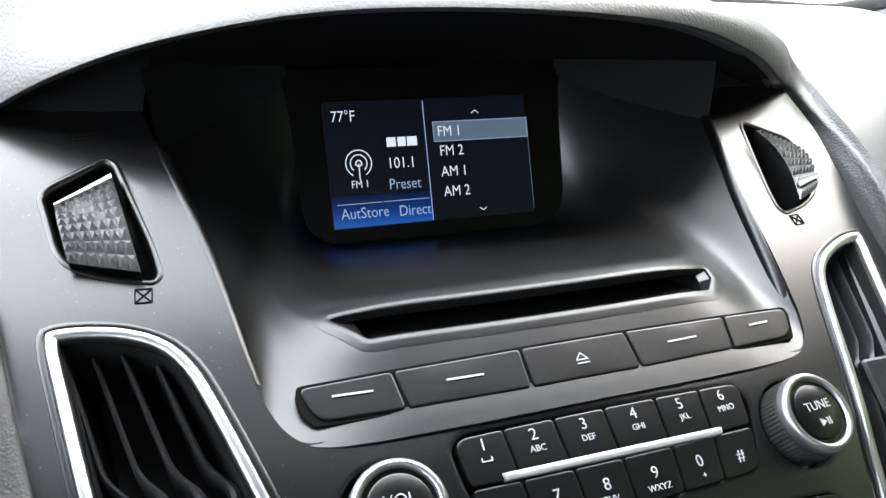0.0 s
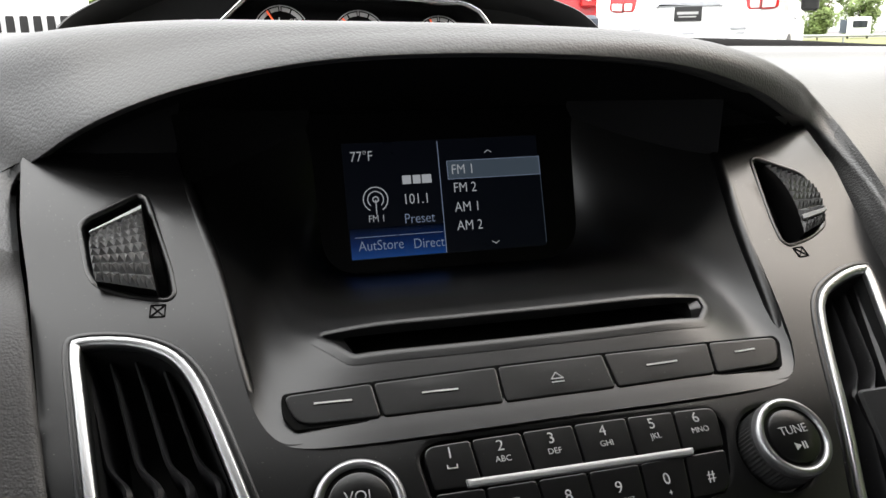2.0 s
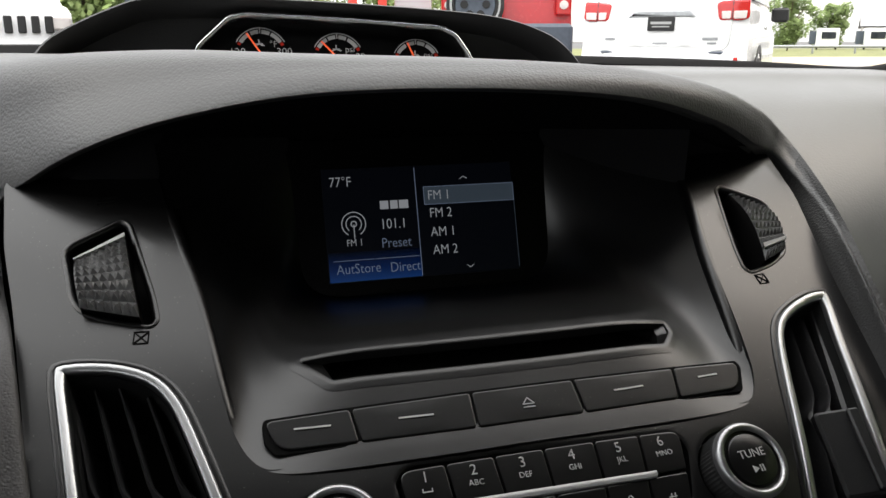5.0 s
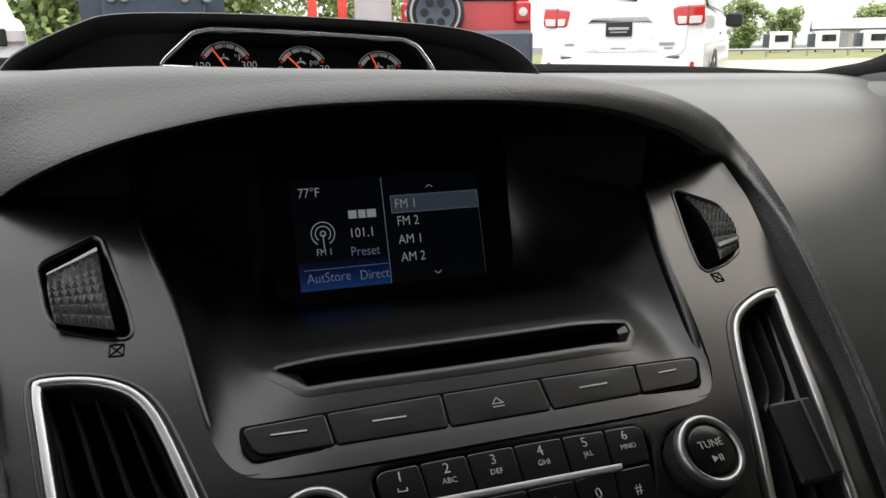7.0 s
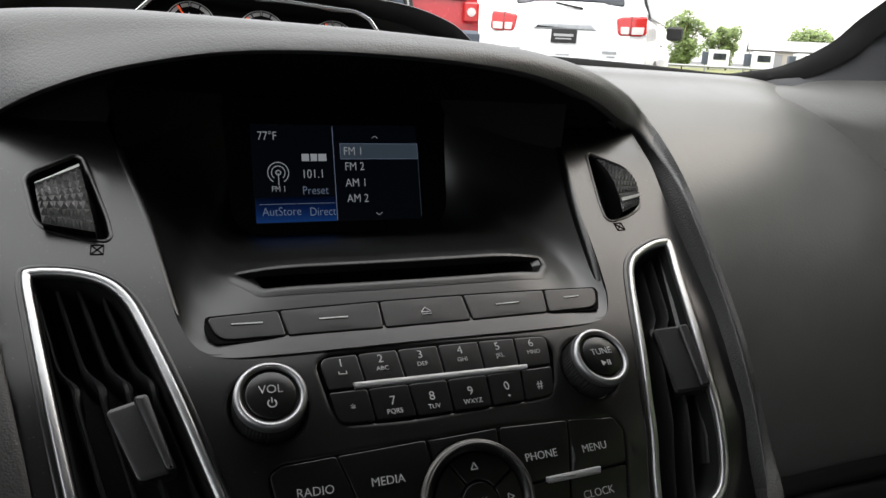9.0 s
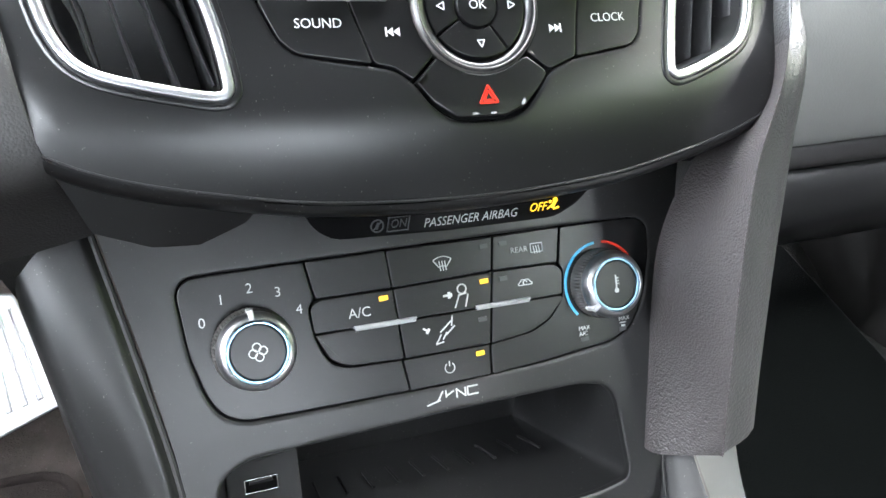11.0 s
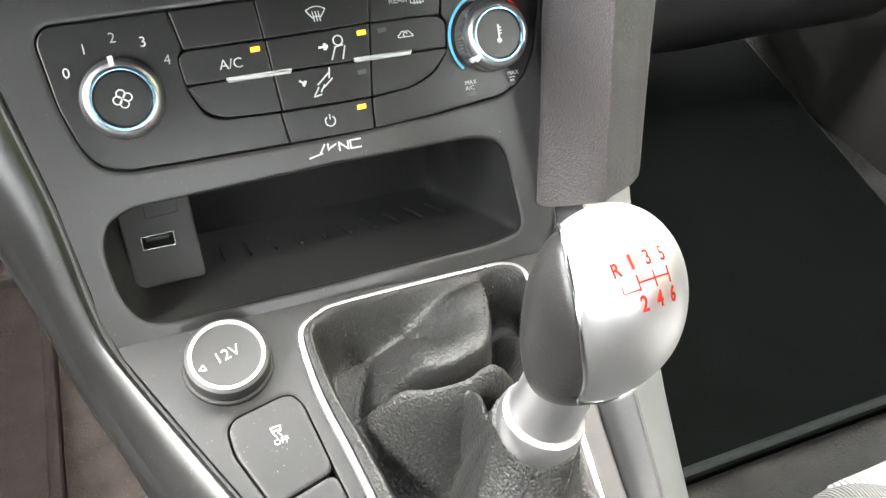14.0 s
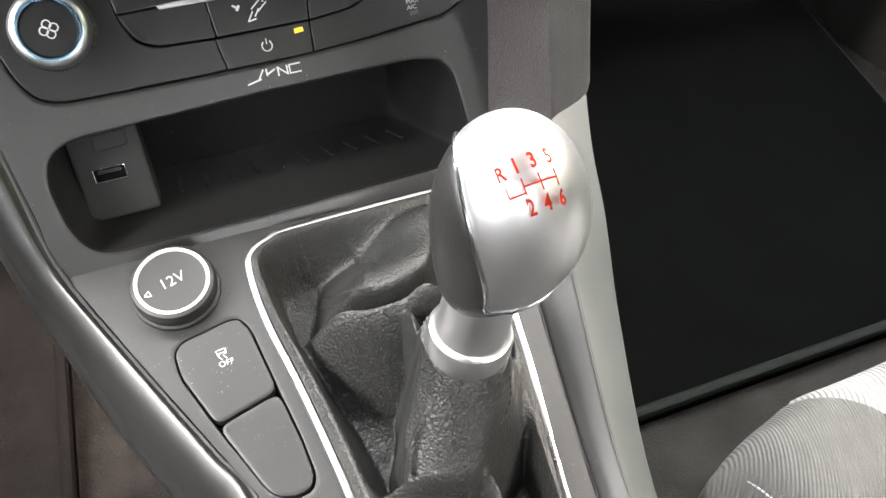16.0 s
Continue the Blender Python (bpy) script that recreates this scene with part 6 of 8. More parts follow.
# stations: inner lip, nose, crest, back
ARCH = [
    ((.1035, -.0850, .6400), (.1225, -.1110, .6575), (.1480, -.1000, .6660), (.1560, .0200, .6800)),
    ((.1120, -.0630, .6890), (.1220, -.1010, .6950), (.1490, -.0900, .7000), (.1580, .0250, .7100)),
    ((.1130, -.0500, .7400), (.1220, -.0860, .7520), (.1510, -.0750, .7550), (.1620, .0300, .7550)),
    ((.1300, -.0430, .7800), (.1260, -.0730, .7950), (.1550, -.0610, .8000), (.1560, .0450, .8000)),
    ((.1530, -.0400, .8120), (.1390, -.0600, .8300), (.1610, -.0470, .8350), (.1600, .0600, .8350)),
    ((.1590, -.0180, .8480), (.1600, -.0310, .8520), (.1690, -.0230, .8560), (.1660, .0800, .8560)),
    ((.1675, .0080, .8830), (.1690, -.0030, .8860), (.1770, .0060, .8900), (.1740, .1000, .8900)),
    ((.1780, .0450, .9130), (.1800, .0340, .9170), (.1880, .0440, .9210), (.1840, .1350, .9150)),
    ((.1890, .0960, .9530), (.1915, .0850, .9570), (.1985, .0950, .9620), (.1940, .1850, .9200)),
    ((.1975, .1370, .9760), (.1985, .1270, .9800), (.2080, .1370, .9880), (.2060, .2350, .9300)),
    ((.1820, .1420, .9930), (.1840, .1310, .9990), (.1930, .1430, 1.0080), (.1950, .2700, .9600)),
    ((.1560, .1220, 1.0050), (.1580, .1110, 1.0100), (.1660, .1250, 1.0210), (.1750, .3000, .9850)),
    ((.1200, .1020, 1.0200), (.1210, .0920, 1.0240), (.1250, .1080, 1.0345), (.1400, .3100, 1.0050)),
    ((.0700, .0900, 1.0330), (.0700, .0800, 1.0360), (.0720, .1000, 1.0435), (.0780, .3200, 1.0200)),
    ((.0000, .0850, 1.0385), (.0000, .0755, 1.0410), (.0000, .0980, 1.0480), (.0000, .3200, 1.0330)),
    ((-.0700, .0870, 1.0375), (-.0700, .0775, 1.0405), (-.0700, .1000, 1.0500), (-.0700, .3200, 1.0440)),
    ((-.1200, .0985, 1.0290), (-.1210, .0880, 1.0330), (-.1250, .1080, 1.0510), (-.1350, .3200, 1.0460)),
    ((-.1550, .1150, 1.0170), (-.1570, .1030, 1.0220), (-.1750, .1200, 1.0475), (-.2000, .3200, 1.0480)),
    ((-.1820, .1360, 1.0020), (-.1850, .1230, 1.0070), (-.2180, .1400, 1.0390), (-.2700, .3200, 1.0480)),
    ((-.2000, .1520, .9860), (-.2050, .1360, .9890), (-.2550, .1560, 1.0250), (-.3400, .3000, 1.0440)),
    ((-.1945, .1150, .9640), (-.2000, .1010, .9650), (-.2620, .1150, .9920), (-.3600, .2400, 1.0000)),
    ((-.1880, .0900, .9480), (-.1930, .0770, .9490), (-.2650, .0550, .9550), (-.3600, .2000, .9600)),
    ((-.1780, .0420, .9100), (-.1830, .0270, .9110), (-.2550, .0050, .9120), (-.3600, .1400, .9100)),
    ((-.1690, .0080, .8800), (-.1740, -.0060, .8810), (-.2350, -.0250, .8800), (-.3500, .1000, .8700)),
    ((-.1615, -.0230, .8450), (-.1660, -.0360, .8450), (-.2250, -.0480, .8400), (-.3400, .0700, .8300)),
    ((-.1545, -.0400, .8090), (-.1575, -.0500, .8080), (-.2150, -.0600, .8000), (-.3300, .0500, .7900)),
    ((-.1500, -.0290, .7880), (-.1535, -.0380, .7870), (-.2120, -.0560, .7800), (-.3300, .0500, .7750)),
    ((-.1450, -.0140, .7640), (-.1490, -.0230, .7630), (-.2100, -.0500, .7600), (-.3300, .0500, .7600)),
]


MIDEYE = Vector((-.115, -.235, 1.050))


def deeper(q, k=1.065):
    """A point moved away from the middle of the cabin."""
    return MIDEYE + (Vector(q) - MIDEYE) * k


for n_st in range(9, 21):
    ease = min(1.0, (n_st - 8) / 2, (21 - n_st) / 1.0)
    ARCH[n_st] = tuple(tuple(deeper(q, 1 + .065 * ease)) if c < 3 else q for c, q in enumerate(ARCH[n_st]))
stations = [catmull([Vector(st[j]) for st in ARCH], 7, closed=False) for j in range(4)]
loops = []
for j in range(len(stations[0])):
    i0, n0, c0, b0 = (stations[k][j] for k in range(4))
    if j >= 8 * 7:
        soft_n = min(1.0, (j - 56) / 28)
        soft_n = soft_n * soft_n * (3 - 2 * soft_n)
        n0 = n0.lerp(i0.lerp(n0, .45) + Vector((0, 0, .001)), soft_n)
        c0 = c0 + Vector((0, .014 * soft_n + .034 * min(1.0, max(0.0, (j - 105) / 21), max(0.0, (150 - j) / 14)), 0))
        low_n = min(1.0, max(0.0, (j - 63) / 14), max(0.0, (140 - j) / 14))
        i0, n0 = i0 - Vector((0, 0, .0036 * low_n)), n0 - Vector((0, 0, .0036 * low_n))
    inner0 = i0 + (b0 - c0) * (.12 if j < 60 or j > 126 else .03)
    if j < 5 * 7 + 4:
        tight = max(0.0, min(1.0, (5 * 7 + 4 - j) / 8))
        sec = catmull([inner0, i0, i0.lerp(n0, .55 + .37 * tight), n0, n0.lerp(c0, .45 - .37 * tight), c0, c0.lerp(b0, .45), b0], 5, closed=False)
    else:
        round_n = min(1.0, max(0.0, (j - 63) / 14), max(0.0, (118 - j) / 28))
        brow_n = c0 - n0
        over = n0.lerp(c0, .45).lerp(n0 + Vector((brow_n.x * .43, brow_n.y * .20, brow_n.z * .68)), round_n)
        sec = catmull([inner0, i0, i0.lerp(n0, .55), n0, over, c0, c0.lerp(b0, .45), b0], 5, closed=False)
    loops.append(sec)
SPLIT = 5 * 7 - 3
b = bmesh.new()
KNEE = 20 * 7
ROLL = 9 * 7 + 2
rings(b, [[lp[k] for lp in loops[ROLL:KNEE + 1]] for k in range(len(loops[0]))], closed=False)
part("hood", b, M_LEATHER, dash, "black grained leather hood")
b = bmesh.new()
rings(b, [[lp[k] for lp in loops[SPLIT:ROLL + 1]] for k in range(len(loops[0]))], closed=False)
part("side_roll", b, M_LEATHERSHADE, dash, "grained leather roll beside the fascia, shade in its colour")
b = bmesh.new()
rings(b, [[lp[k] for lp in loops[KNEE:]] for k in range(len(loops[0]))], closed=False)
part("knee_trim", b, M_KNEE, dash, "black textured trim below the hood")
b = bmesh.new()
rings(b, [[lp[k] for lp in loops[:SPLIT + 1]] for k in range(16)], closed=False)
part("knee_bolster", b, M_PAD, dash, "warm grey grained leather bolster")
b = bmesh.new()
rings(b, [[lp[k] for lp in loops[:SPLIT + 1]] for k in range(15, len(loops[0]))], closed=False)
part("bolster_side", b, M_LEATHERSHADE, dash, "grained outer face of the bolster, shade in its colour")
b = bmesh.new()
vsb = [b.verts.new(p) for p in loops[0]]
b.faces.new(vsb)
part("bolster_end", b, M_PAD, dash)
# stitched crease of the bolster
b = bmesh.new()
cr = stations[1][:SPLIT - 4]
for u in range(0, len(cr) - 1):
    for t in (0.0, .5):
        a, c = cr[u].lerp(cr[u + 1], t), cr[u].lerp(cr[u + 1], t + .3)
        tube(b, [a + Vector((-.0004, -.0006, 0)), c + Vector((-.0004, -.0006, 0))], .00035, 5)
part("crease_stitching", b, M_PAD, dash)

# ---- passenger side of the dashboard ----
PD = [(.660, 1.030), (.580, 1.031), (.500, 1.0295), (.474, 1.0270), (.455, 1.0195), (.415, 1.008), (.385, .994), (.345, .968), (.300, .925), (.270, .880), (.252, .830), (.243, .780), (.238, .720), (.236, .645), (.241, .639), (.262, .630)]
PD2 = [(.264, .648), (.247, .637), (.241, .632), (.238, .618), (.242, .608), (.262, .600)]
PD3 = [(.264, .614), (.247, .604), (.239, .597), (.233, .578), (.234, .540), (.260, .500), (.330, .460)]


def profile_wall(prof, x0, x1, n=24, bow=.10):
    pc = catmull([Vector((0, y, z)) for y, z in prof], 5, closed=False)
    b = bmesh.new()
    lps = []
    for p in pc:
        lps.append([Vector((x0 + (x1 - x0) * i / n, p.y - bow * max(0, x0 + (x1 - x0) * i / n - .35) ** 2, p.z - .012 * max(0, (x0 + (x1 - x0) * i / n) - .25) - 1.1 * max(0, (x0 + (x1 - x0) * i / n) - .50) ** 2 * max(0.0, min(1.0, (.50 - p.y) / .14)) * max(0.0, min(1.0, (p.z - .64) / .22)) + .06 * max(0, (x0 + (x1 - x0) * i / n) - .50) * max(0.0, min(1.0, (.75 - p.z) / .10)))) for i in range(n + 1)])
    rings(b, lps, closed=False)
    return b


part("passenger_pad", profile_wall(PD, .100, .780), M_DASH, dash, "soft-touch grained passenger dash pad")
part("passenger_trim", profile_wall(PD2, .150, .780), M_KNEE, dash, "dark trim strip")
glove = thing("glove_box", "closed dark plastic glove box lid under the dash pad", "glove box", (.45, .24, .5))
part("lid", profile_wall(PD3, .165, .720), M_CONSOLE, glove)
part("latch", box(bmesh.new(), pose(.44, .228, .60, 90, 0, 0), .06, .018, .012, .003), M_BUTTON, glove)
DL = [(.620, 1.030), (.480, 1.040), (.320, 1.042)]
part("driver_top", profile_wall(DL, -.780, .120, bow=0), M_DASH, dash)
LW = [(.310, 1.030), (.140, .980), (.060, .900), (.020, .820), (.030, .760), (.120, .700)]
b = bmesh.new()
pc = catmull([Vector((0, y, z)) for y, z in LW], 4, closed=False)
rings(b, [[Vector((-.30 - .48 * i / 10, p.y + .03, p.z)) for i in range(11)] for p in pc], closed=False)
part("driver_knee_panel", b, M_KNEE, dash)
# inner side of the driver's footwell beside the stack
b = bmesh.new()
rings(b, [[Vector((-.190, -.030, .806)), Vector((-.190, .000, .760)), Vector((-.170, -.004, .713)), Vector((-.1480, -.030, .650))], [Vector((-.185, .02, .80)), Vector((-.178, .03, .76)), Vector((-.170, .03, .71)), Vector((-.155, .03, .65))], [Vector((-.200, .30, .80)), Vector((-.196, .30, .74)), Vector((-.187, .30, .66)), Vector((-.165, .25, .40))]], closed=False)
part("footwell_lining", b, M_KNEE, dash)

# ---- gauge pod on the dash top ----
POD = [(-.2120, 1.0390), (-.1985, 1.0550), (-.1631, 1.0725), (-.1374, 1.0790), (-.0756, 1.0795), (.0006, 1.0765), (.0837, 1.0705), (.1250, 1.0600), (.1460, 1.0460), (.1600, 1.0250)]
PF = flat((0, .315, 1.0), (0, .30, 1), (0, -1, .2))
k3 = math.hypot(.30, 1)


def pz(pts):
    return [(x, (z - 1.0) * k3) for x, z in pts]


pod = thing("gauge_pod", "dark hooded pod with three auxiliary gauges in a chrome frame", "gauge pod", (0, .33, 1.03))
pc = catmull([Vector((*q, 0)) for q in pz(POD)], 6, closed=False)
b = bmesh.new()
rim = [PF.p(q.x, q.y, .012) for q in pc]
loops = [[PF.p(q.x * .97 - .0005, q.y - .0035, -.030) for q in pc], [PF.p(q.x * .985, q.y - .0028, .008) for q in pc], [PF.p(q.x * .995, q.y - .001, .0118) for q in pc], [PF.p(q.x, q.y, .0105) for q in pc], [PF.p(q.x * 1.01, q.y + .0004, 0) for q in pc], [Vector((q.x * 1.05, .45, 1.035 + (PF.p(q.x, q.y).z - 1.035) * .6)) for q in pc], [Vector((q.x * 1.08, .56, 1.036)) for q in pc]]
rings(b, loops, closed=False)
part("hood", b, M_POD, pod)
face_o = [(q.x * .97, q.y - .0030) for q in pc]
b = bmesh.new()
vsb = [b.verts.new(PF.p(*q, -.022)) for q in face_o]
b.faces.new(vsb)
part("face", b, M_POD, pod)
CH = fillet(pz([(-.1160, 1.0470), (-.1135, 1.0525), (-.0930, 1.0708), (-.0810, 1.0735), (-.0201, 1.0706), (.0528, 1.0655), (.0640, 1.0600), (.0720, 1.0480), (.0790, 1.0330), (.0700, 1.0310), (-.0308, 1.0415), (-.1100, 1.0470)]), .003)
part("chrome_frame", band(PF, CH, .0028, -.012, .0030), M_CHROME, pod, "satin chrome frame")
b = bmesh.new()
ci = inset(CH, .0022)
rings(b, [[PF.p(*q, .0005) for q in ci], [PF.p(*q, -.0085) for q in ci]], cap_last=True)
part("dial_plate", b, M_GLOSS, pod, "glossy black dial plate")
M_DIALPRINT = mat("dial_print", (0.35, 0.35, 0.35), 0.5, vary=0.03)
M_NEEDLE = mat("orange_needle", (0.8, 0.10, 0.03), 0.5, vary=0.03, emit=(1.0, .12, .03), power=.35)
for cx, cz_, lo_, hi_, unit, na in ((-.0720, 1.0490, "120", "300", "\u00b0F", 122), (-.0200, 1.0455, "0", "30", "psi", 132), (.0360, 1.0415, "0", "70", "psi", 112)):
    q = pz([(cx, cz_)])[0]
    m = seat_on(PF, q[0], q[1], -.0080)
    gd = part("gauge", arc_bars(m, .0180, 28, 152, .0006, 24), M_DIALPRINT, pod)
    e = bmesh.new()
    for a0, a1 in ((32, 62), (66, 86), (94, 114), (118, 148)):
        arc_bars(m, .0155, a0, a1, .0026, 8, e)
    bars(m, [(0, .0165, .0008, .0040, 0)], .00015, e)
    part("scale", e, M_DIALPRINT, gd)
    part("red_mark", arc_bars(m, .0158, 22, 30, .0022, 4), M_RED, gd)
    part("red_mark", arc_bars(m, .0158, 150, 156, .0022, 4), M_RED, gd)
    part("lettering", words(lo_, .0072, m @ Matrix.Translation((-.0155, .0016, 0))), M_DIALPRINT, gd)
    part("lettering", words(hi_, .0072, m @ Matrix.Translation((.0155, .0016, 0))), M_DIALPRINT, gd)
    part("lettering", words(unit, .0062, m @ Matrix.Translation((.0085, .0068, 0))), M_DIALPRINT, gd)
    e = bars(m, [(-.0010, .0070, .0050, .0008, 0), (-.0010, .0085, .0008, .0030, 0), (-.0030, .0062, .0026, .0008, 20), (.0012, .0062, .0026, .0008, -20)])
    part("symbol", e, M_DIALPRINT, gd)
    r = m @ pose(0, 0, .0008, 0, 0, na - 90)
    part("needle", bars(r, [(0, .0080, .0010, .0175, 0)], .0003), M_NEEDLE, gd, "orange needle")

# ---- car shell: screen, pillars, roof, doors, floor ----
SCRX, SCRY = .78, .62


def slab(name, quads, thick, material, label, category="car body"):
    b = bmesh.new()
    for q in quads:
        q = [Vector(p) for p in q]
        n = (q[1] - q[0]).cross(q[2] - q[0]).normalized() * thick
        rings(b, [q, [p + n for p in q]], cap_first=True, cap_last=True)
    return lone(name, b, material, label, category, kind="structure")


# black frit band and gasket round the screen's foot
b = bmesh.new()
base = catmull([Vector(q) for q in [(-.80, .42, 1.06), (-.60, .56, 1.034), (-.20, .62, 1.034), (.20, .60, 1.033), (.45, .545, 1.0265), (.58, .505, 1.0195), (.62, .485, 1.0240), (.655, .462, 1.0340), (.685, .425, 1.0620), (.700, .386, 1.1016), (.700, .24, 1.190), (.68, -.08, 1.350)]], 8, closed=False)
rings(b, [[p + Vector((0, -.014, -.008)) for p in base], [p + Vector((0, -.012, .001)) for p in base], [p + Vector((0, -.004, .0065)) for p in base], [p + Vector((0, .004, .0085)) for p in base], [p + Vector((0, .02, .008)) for p in base], [p + Vector((.0, .03, -.01)) for p in base]], closed=False)
lone("windshield_gasket", b, M_GASKET, "black rubber gasket along the windshield's foot", "gasket", kind="structure")
# right pillar trim
b = bmesh.new()
pl = base[38:]
rings(b, [[p + Vector((.002, -.006, .001)) for p in pl], [p + Vector((.012, -.022, .0)) for p in pl], [p + Vector((.05, -.06, -.015)) for p in pl], [p + Vector((.11, -.12, -.05)) for p in pl]], closed=False)
lone("pillar_trim_right", b, M_TRIMGREY, "grey cloth-grained windshield pillar trim", "pillar trim", kind="structure")
b = bmesh.new()
rings(b, [[Vector((-p.x, p.y, p.z)) + q for p in pl] for q in (Vector((-.002, -.006, .001)), Vector((-.012, -.022, 0)), Vector((-.05, -.06, -.015)), Vector((-.11, -.12, -.05)))], closed=False)
lone("pillar_trim_left", b, M_TRIMGREY, "grey cloth-grained windshield pillar trim", "pillar trim", kind="structure")
# dash corner by the pillar
b = bmesh.new()
rings(b, [[Vector((.56, .51, 1.018)), Vector((.63, .47, 1.020)), Vector((.70, .42, 1.035)), Vector((.80, .30, 1.06))], [Vector((.545, .47, 1.008)), Vector((.62, .42, 1.004)), Vector((.70, .36, 1.005)), Vector((.80, .25, 1.01))], [Vector((.545, .46, .99)), Vector((.62, .40, .98)), Vector((.70, .34, .97)), Vector((.80, .23, .97))], [Vector((.545, .46, .72)), Vector((.62, .40, .70)), Vector((.70, .34, .68)), Vector((.80, .23, .66))]], closed=False)
part("dash_corner", b, M_DASH, dash, "grey trim of the dash end")

# unseen front row at y .030 is added to hold back overhead light
roofb = bmesh.new()
rings(roofb, [[Vector((x, y, 1.335 - .50 * max(0.0, y + .045) + .10 * (1 - (x / .72) ** 2) + .02 * (1 - ((y + .9) / .9) ** 2))) for x in np.linspace(-.70, .70, 15)] for y in [.030] + list(np.linspace(-.045, -1.80, 12))], closed=False)
r2 = lone("ceiling", roofb, M_HEAD, "charcoal cloth headliner", "headliner", kind="structure")
sol = r2.modifiers.new("thickness", "SOLIDIFY")
sol.thickness, sol.offset = .03, 1
slab("door_right", [[(.80, .45, .30), (.80, -1.80, .30), (.77, -1.80, 1.035), (.77, .45, 1.035)], [(.74, -.76, 1.03), (.74, -.88, 1.03), (.70, -.92, 1.36), (.70, -.82, 1.36)]], .03, M_KNEE, "dark plastic door lining with an open window above", "door")
slab("door_left", [[(-.80, .45, .30), (-.80, -1.80, .30), (-.77, -1.80, 1.035), (-.77, .45, 1.035)], [(-.74, -.76, 1.03), (-.74, -.88, 1.03), (-.70, -.92, 1.36), (-.70, -.82, 1.36)]], -.03, M_KNEE, "dark plastic door lining with an open window above", "door")
for sx, nm in ((1, "quarter_right"), (-1, "quarter_left")):
    slab(nm, [[(sx * .78, -1.25, .98), (sx * .78, -1.80, .98), (sx * .70, -1.80, 1.37), (sx * .70, -1.32, 1.37)]], .03 * sx, M_HEAD, "charcoal trim of the rear quarter panel")
slab("wall_rear", [[(-.80, -1.80, .30), (.80, -1.80, .30), (.80, -1.80, 1.15), (-.80, -1.80, 1.15)]], .03, M_CARPET, "dark carpeted rear bulkhead below the rear window")
slab("rear_header", [[(-.80, -1.80, 1.33), (.80, -1.80, 1.33), (.80, -1.80, 1.40), (-.80, -1.80, 1.40)]], .03, M_HEAD, "charcoal trim above the rear window")
for sx, nm in ((1, "rear_pillar_right"), (-1, "rear_pillar_left")):
    slab(nm, [[(sx * .50, -1.80, 1.15), (sx * .80, -1.80, 1.15), (sx * .80, -1.80, 1.33), (sx * .45, -1.80, 1.33)]], .03 * sx, M_HEAD, "charcoal trim beside the rear window")
# the bulkhead takes the mat's shade-darkened colour
slab("firewall", [[(-.80, .70, .30), (.80, .70, .30), (.80, .66, 1.02), (-.80, .66, 1.02)]], -.02, M_MATSHADE, "carpeted bulkhead ahead of the footwells, their shade in its colour")

for side, x0, cloth, tone in (("floor_left", -.80, M_CARPETLIT, "grey-brown loop carpet on the driver's floor, door light in its colour"), ("floor_right", 0, M_CARPET, "worn black loop carpet on the passenger's floor")):
    fl = bmesh.new()
    grid(lambda a, c: Vector((x0 + .80 * a, -1.8 + 2.45 * c, .325 + (.20 * max(0, c - .86) / .14) + .004 * noise.noise(Vector((a * 15 + x0, c * 40, 0))))), 40, 110, fl)
    lone(side, fl, cloth, tone, "carpet", kind="structure")

# rubber-edged mats


def floor_mat(x0, x1, y0, y1, label, cloth, edge):
    o = fillet([(x0, y0), (x1, y0), (x1, y1), (x0, y1)], .05, 6)
    S = Surf(lambda u, v: Vector((u, v, .334 + .20 * max(0, (v - .307) / .343))), (0, 0, 1))
    t = thing("floor_mat", label, "floor mat", (x0, y0, .33), "floor mats")
    part("carpet_sheet", plate(S, o, -.006, .004, .002), cloth, t)
    part("binding", band(S, o, .012, -.004, .0080), edge, t)


floor_mat(.17, .66, -.1200, .58, "carpet floor mat with a bound edge, footwell shade in its colour", M_MATSHADE, M_BIND)
floor_mat(-.64, -.20, -.12, .30, "brown-black carpet floor mat with a padded bound edge, door light in its colour", M_MATLIT, M_MATLIT)

# heel rest plate at the driver's footwell
PS = Surf(lambda u, v: Vector((-.250 + u, .36 + v * .55, .385 + v * .80)), (0, -1, .6))
ped = thing("accelerator_pedal", "bright ribbed aluminium pedal by the tunnel", "pedal", (-.26, .38, .35))
part("plate", plate(PS, fillet([(-.034, -.045), (.036, -.018), (.008, .100), (-.036, .100)], .006), -.008, .002, .002), M_SILVER, ped)
for i in range(4):
    part("rib", plate(PS, fillet([(-.026 + i * .014, -.022 + i * .004), (-.020 + i * .014, -.020 + i * .004), (-.026 + i * .010, .085), (-.030 + i * .010, .085)], .001), 0, .0035, .0012), M_SILVER, ped)

# ---- passenger seat ----
seat = thing("passenger_seat", "cloth passenger seat with a light mesh panel and charcoal bolster", "seat", (.36, -.5, .33))
SX0, SX1, SY0 = .145, .62, -.227


def cushion(a, c):
    x = SX0 + (SX1 - SX0) * a
    e = min(a, 1 - a) * (SX1 - SX0)
    f = c * .55
    rnd = lambda d, r: r - math.sqrt(max(0, r * r - (r - min(d, r)) ** 2))
    z = .578 + .020 * math.exp(-(e / .05) ** 2) - rnd(e, .03) - rnd(f, .06) - .03 * c
    return Vector((x, SY0 - .010 * (1 - math.exp(-((a - .5) / .3) ** 2)) - f - .02 * (1 - min(1, e / .06)), z))


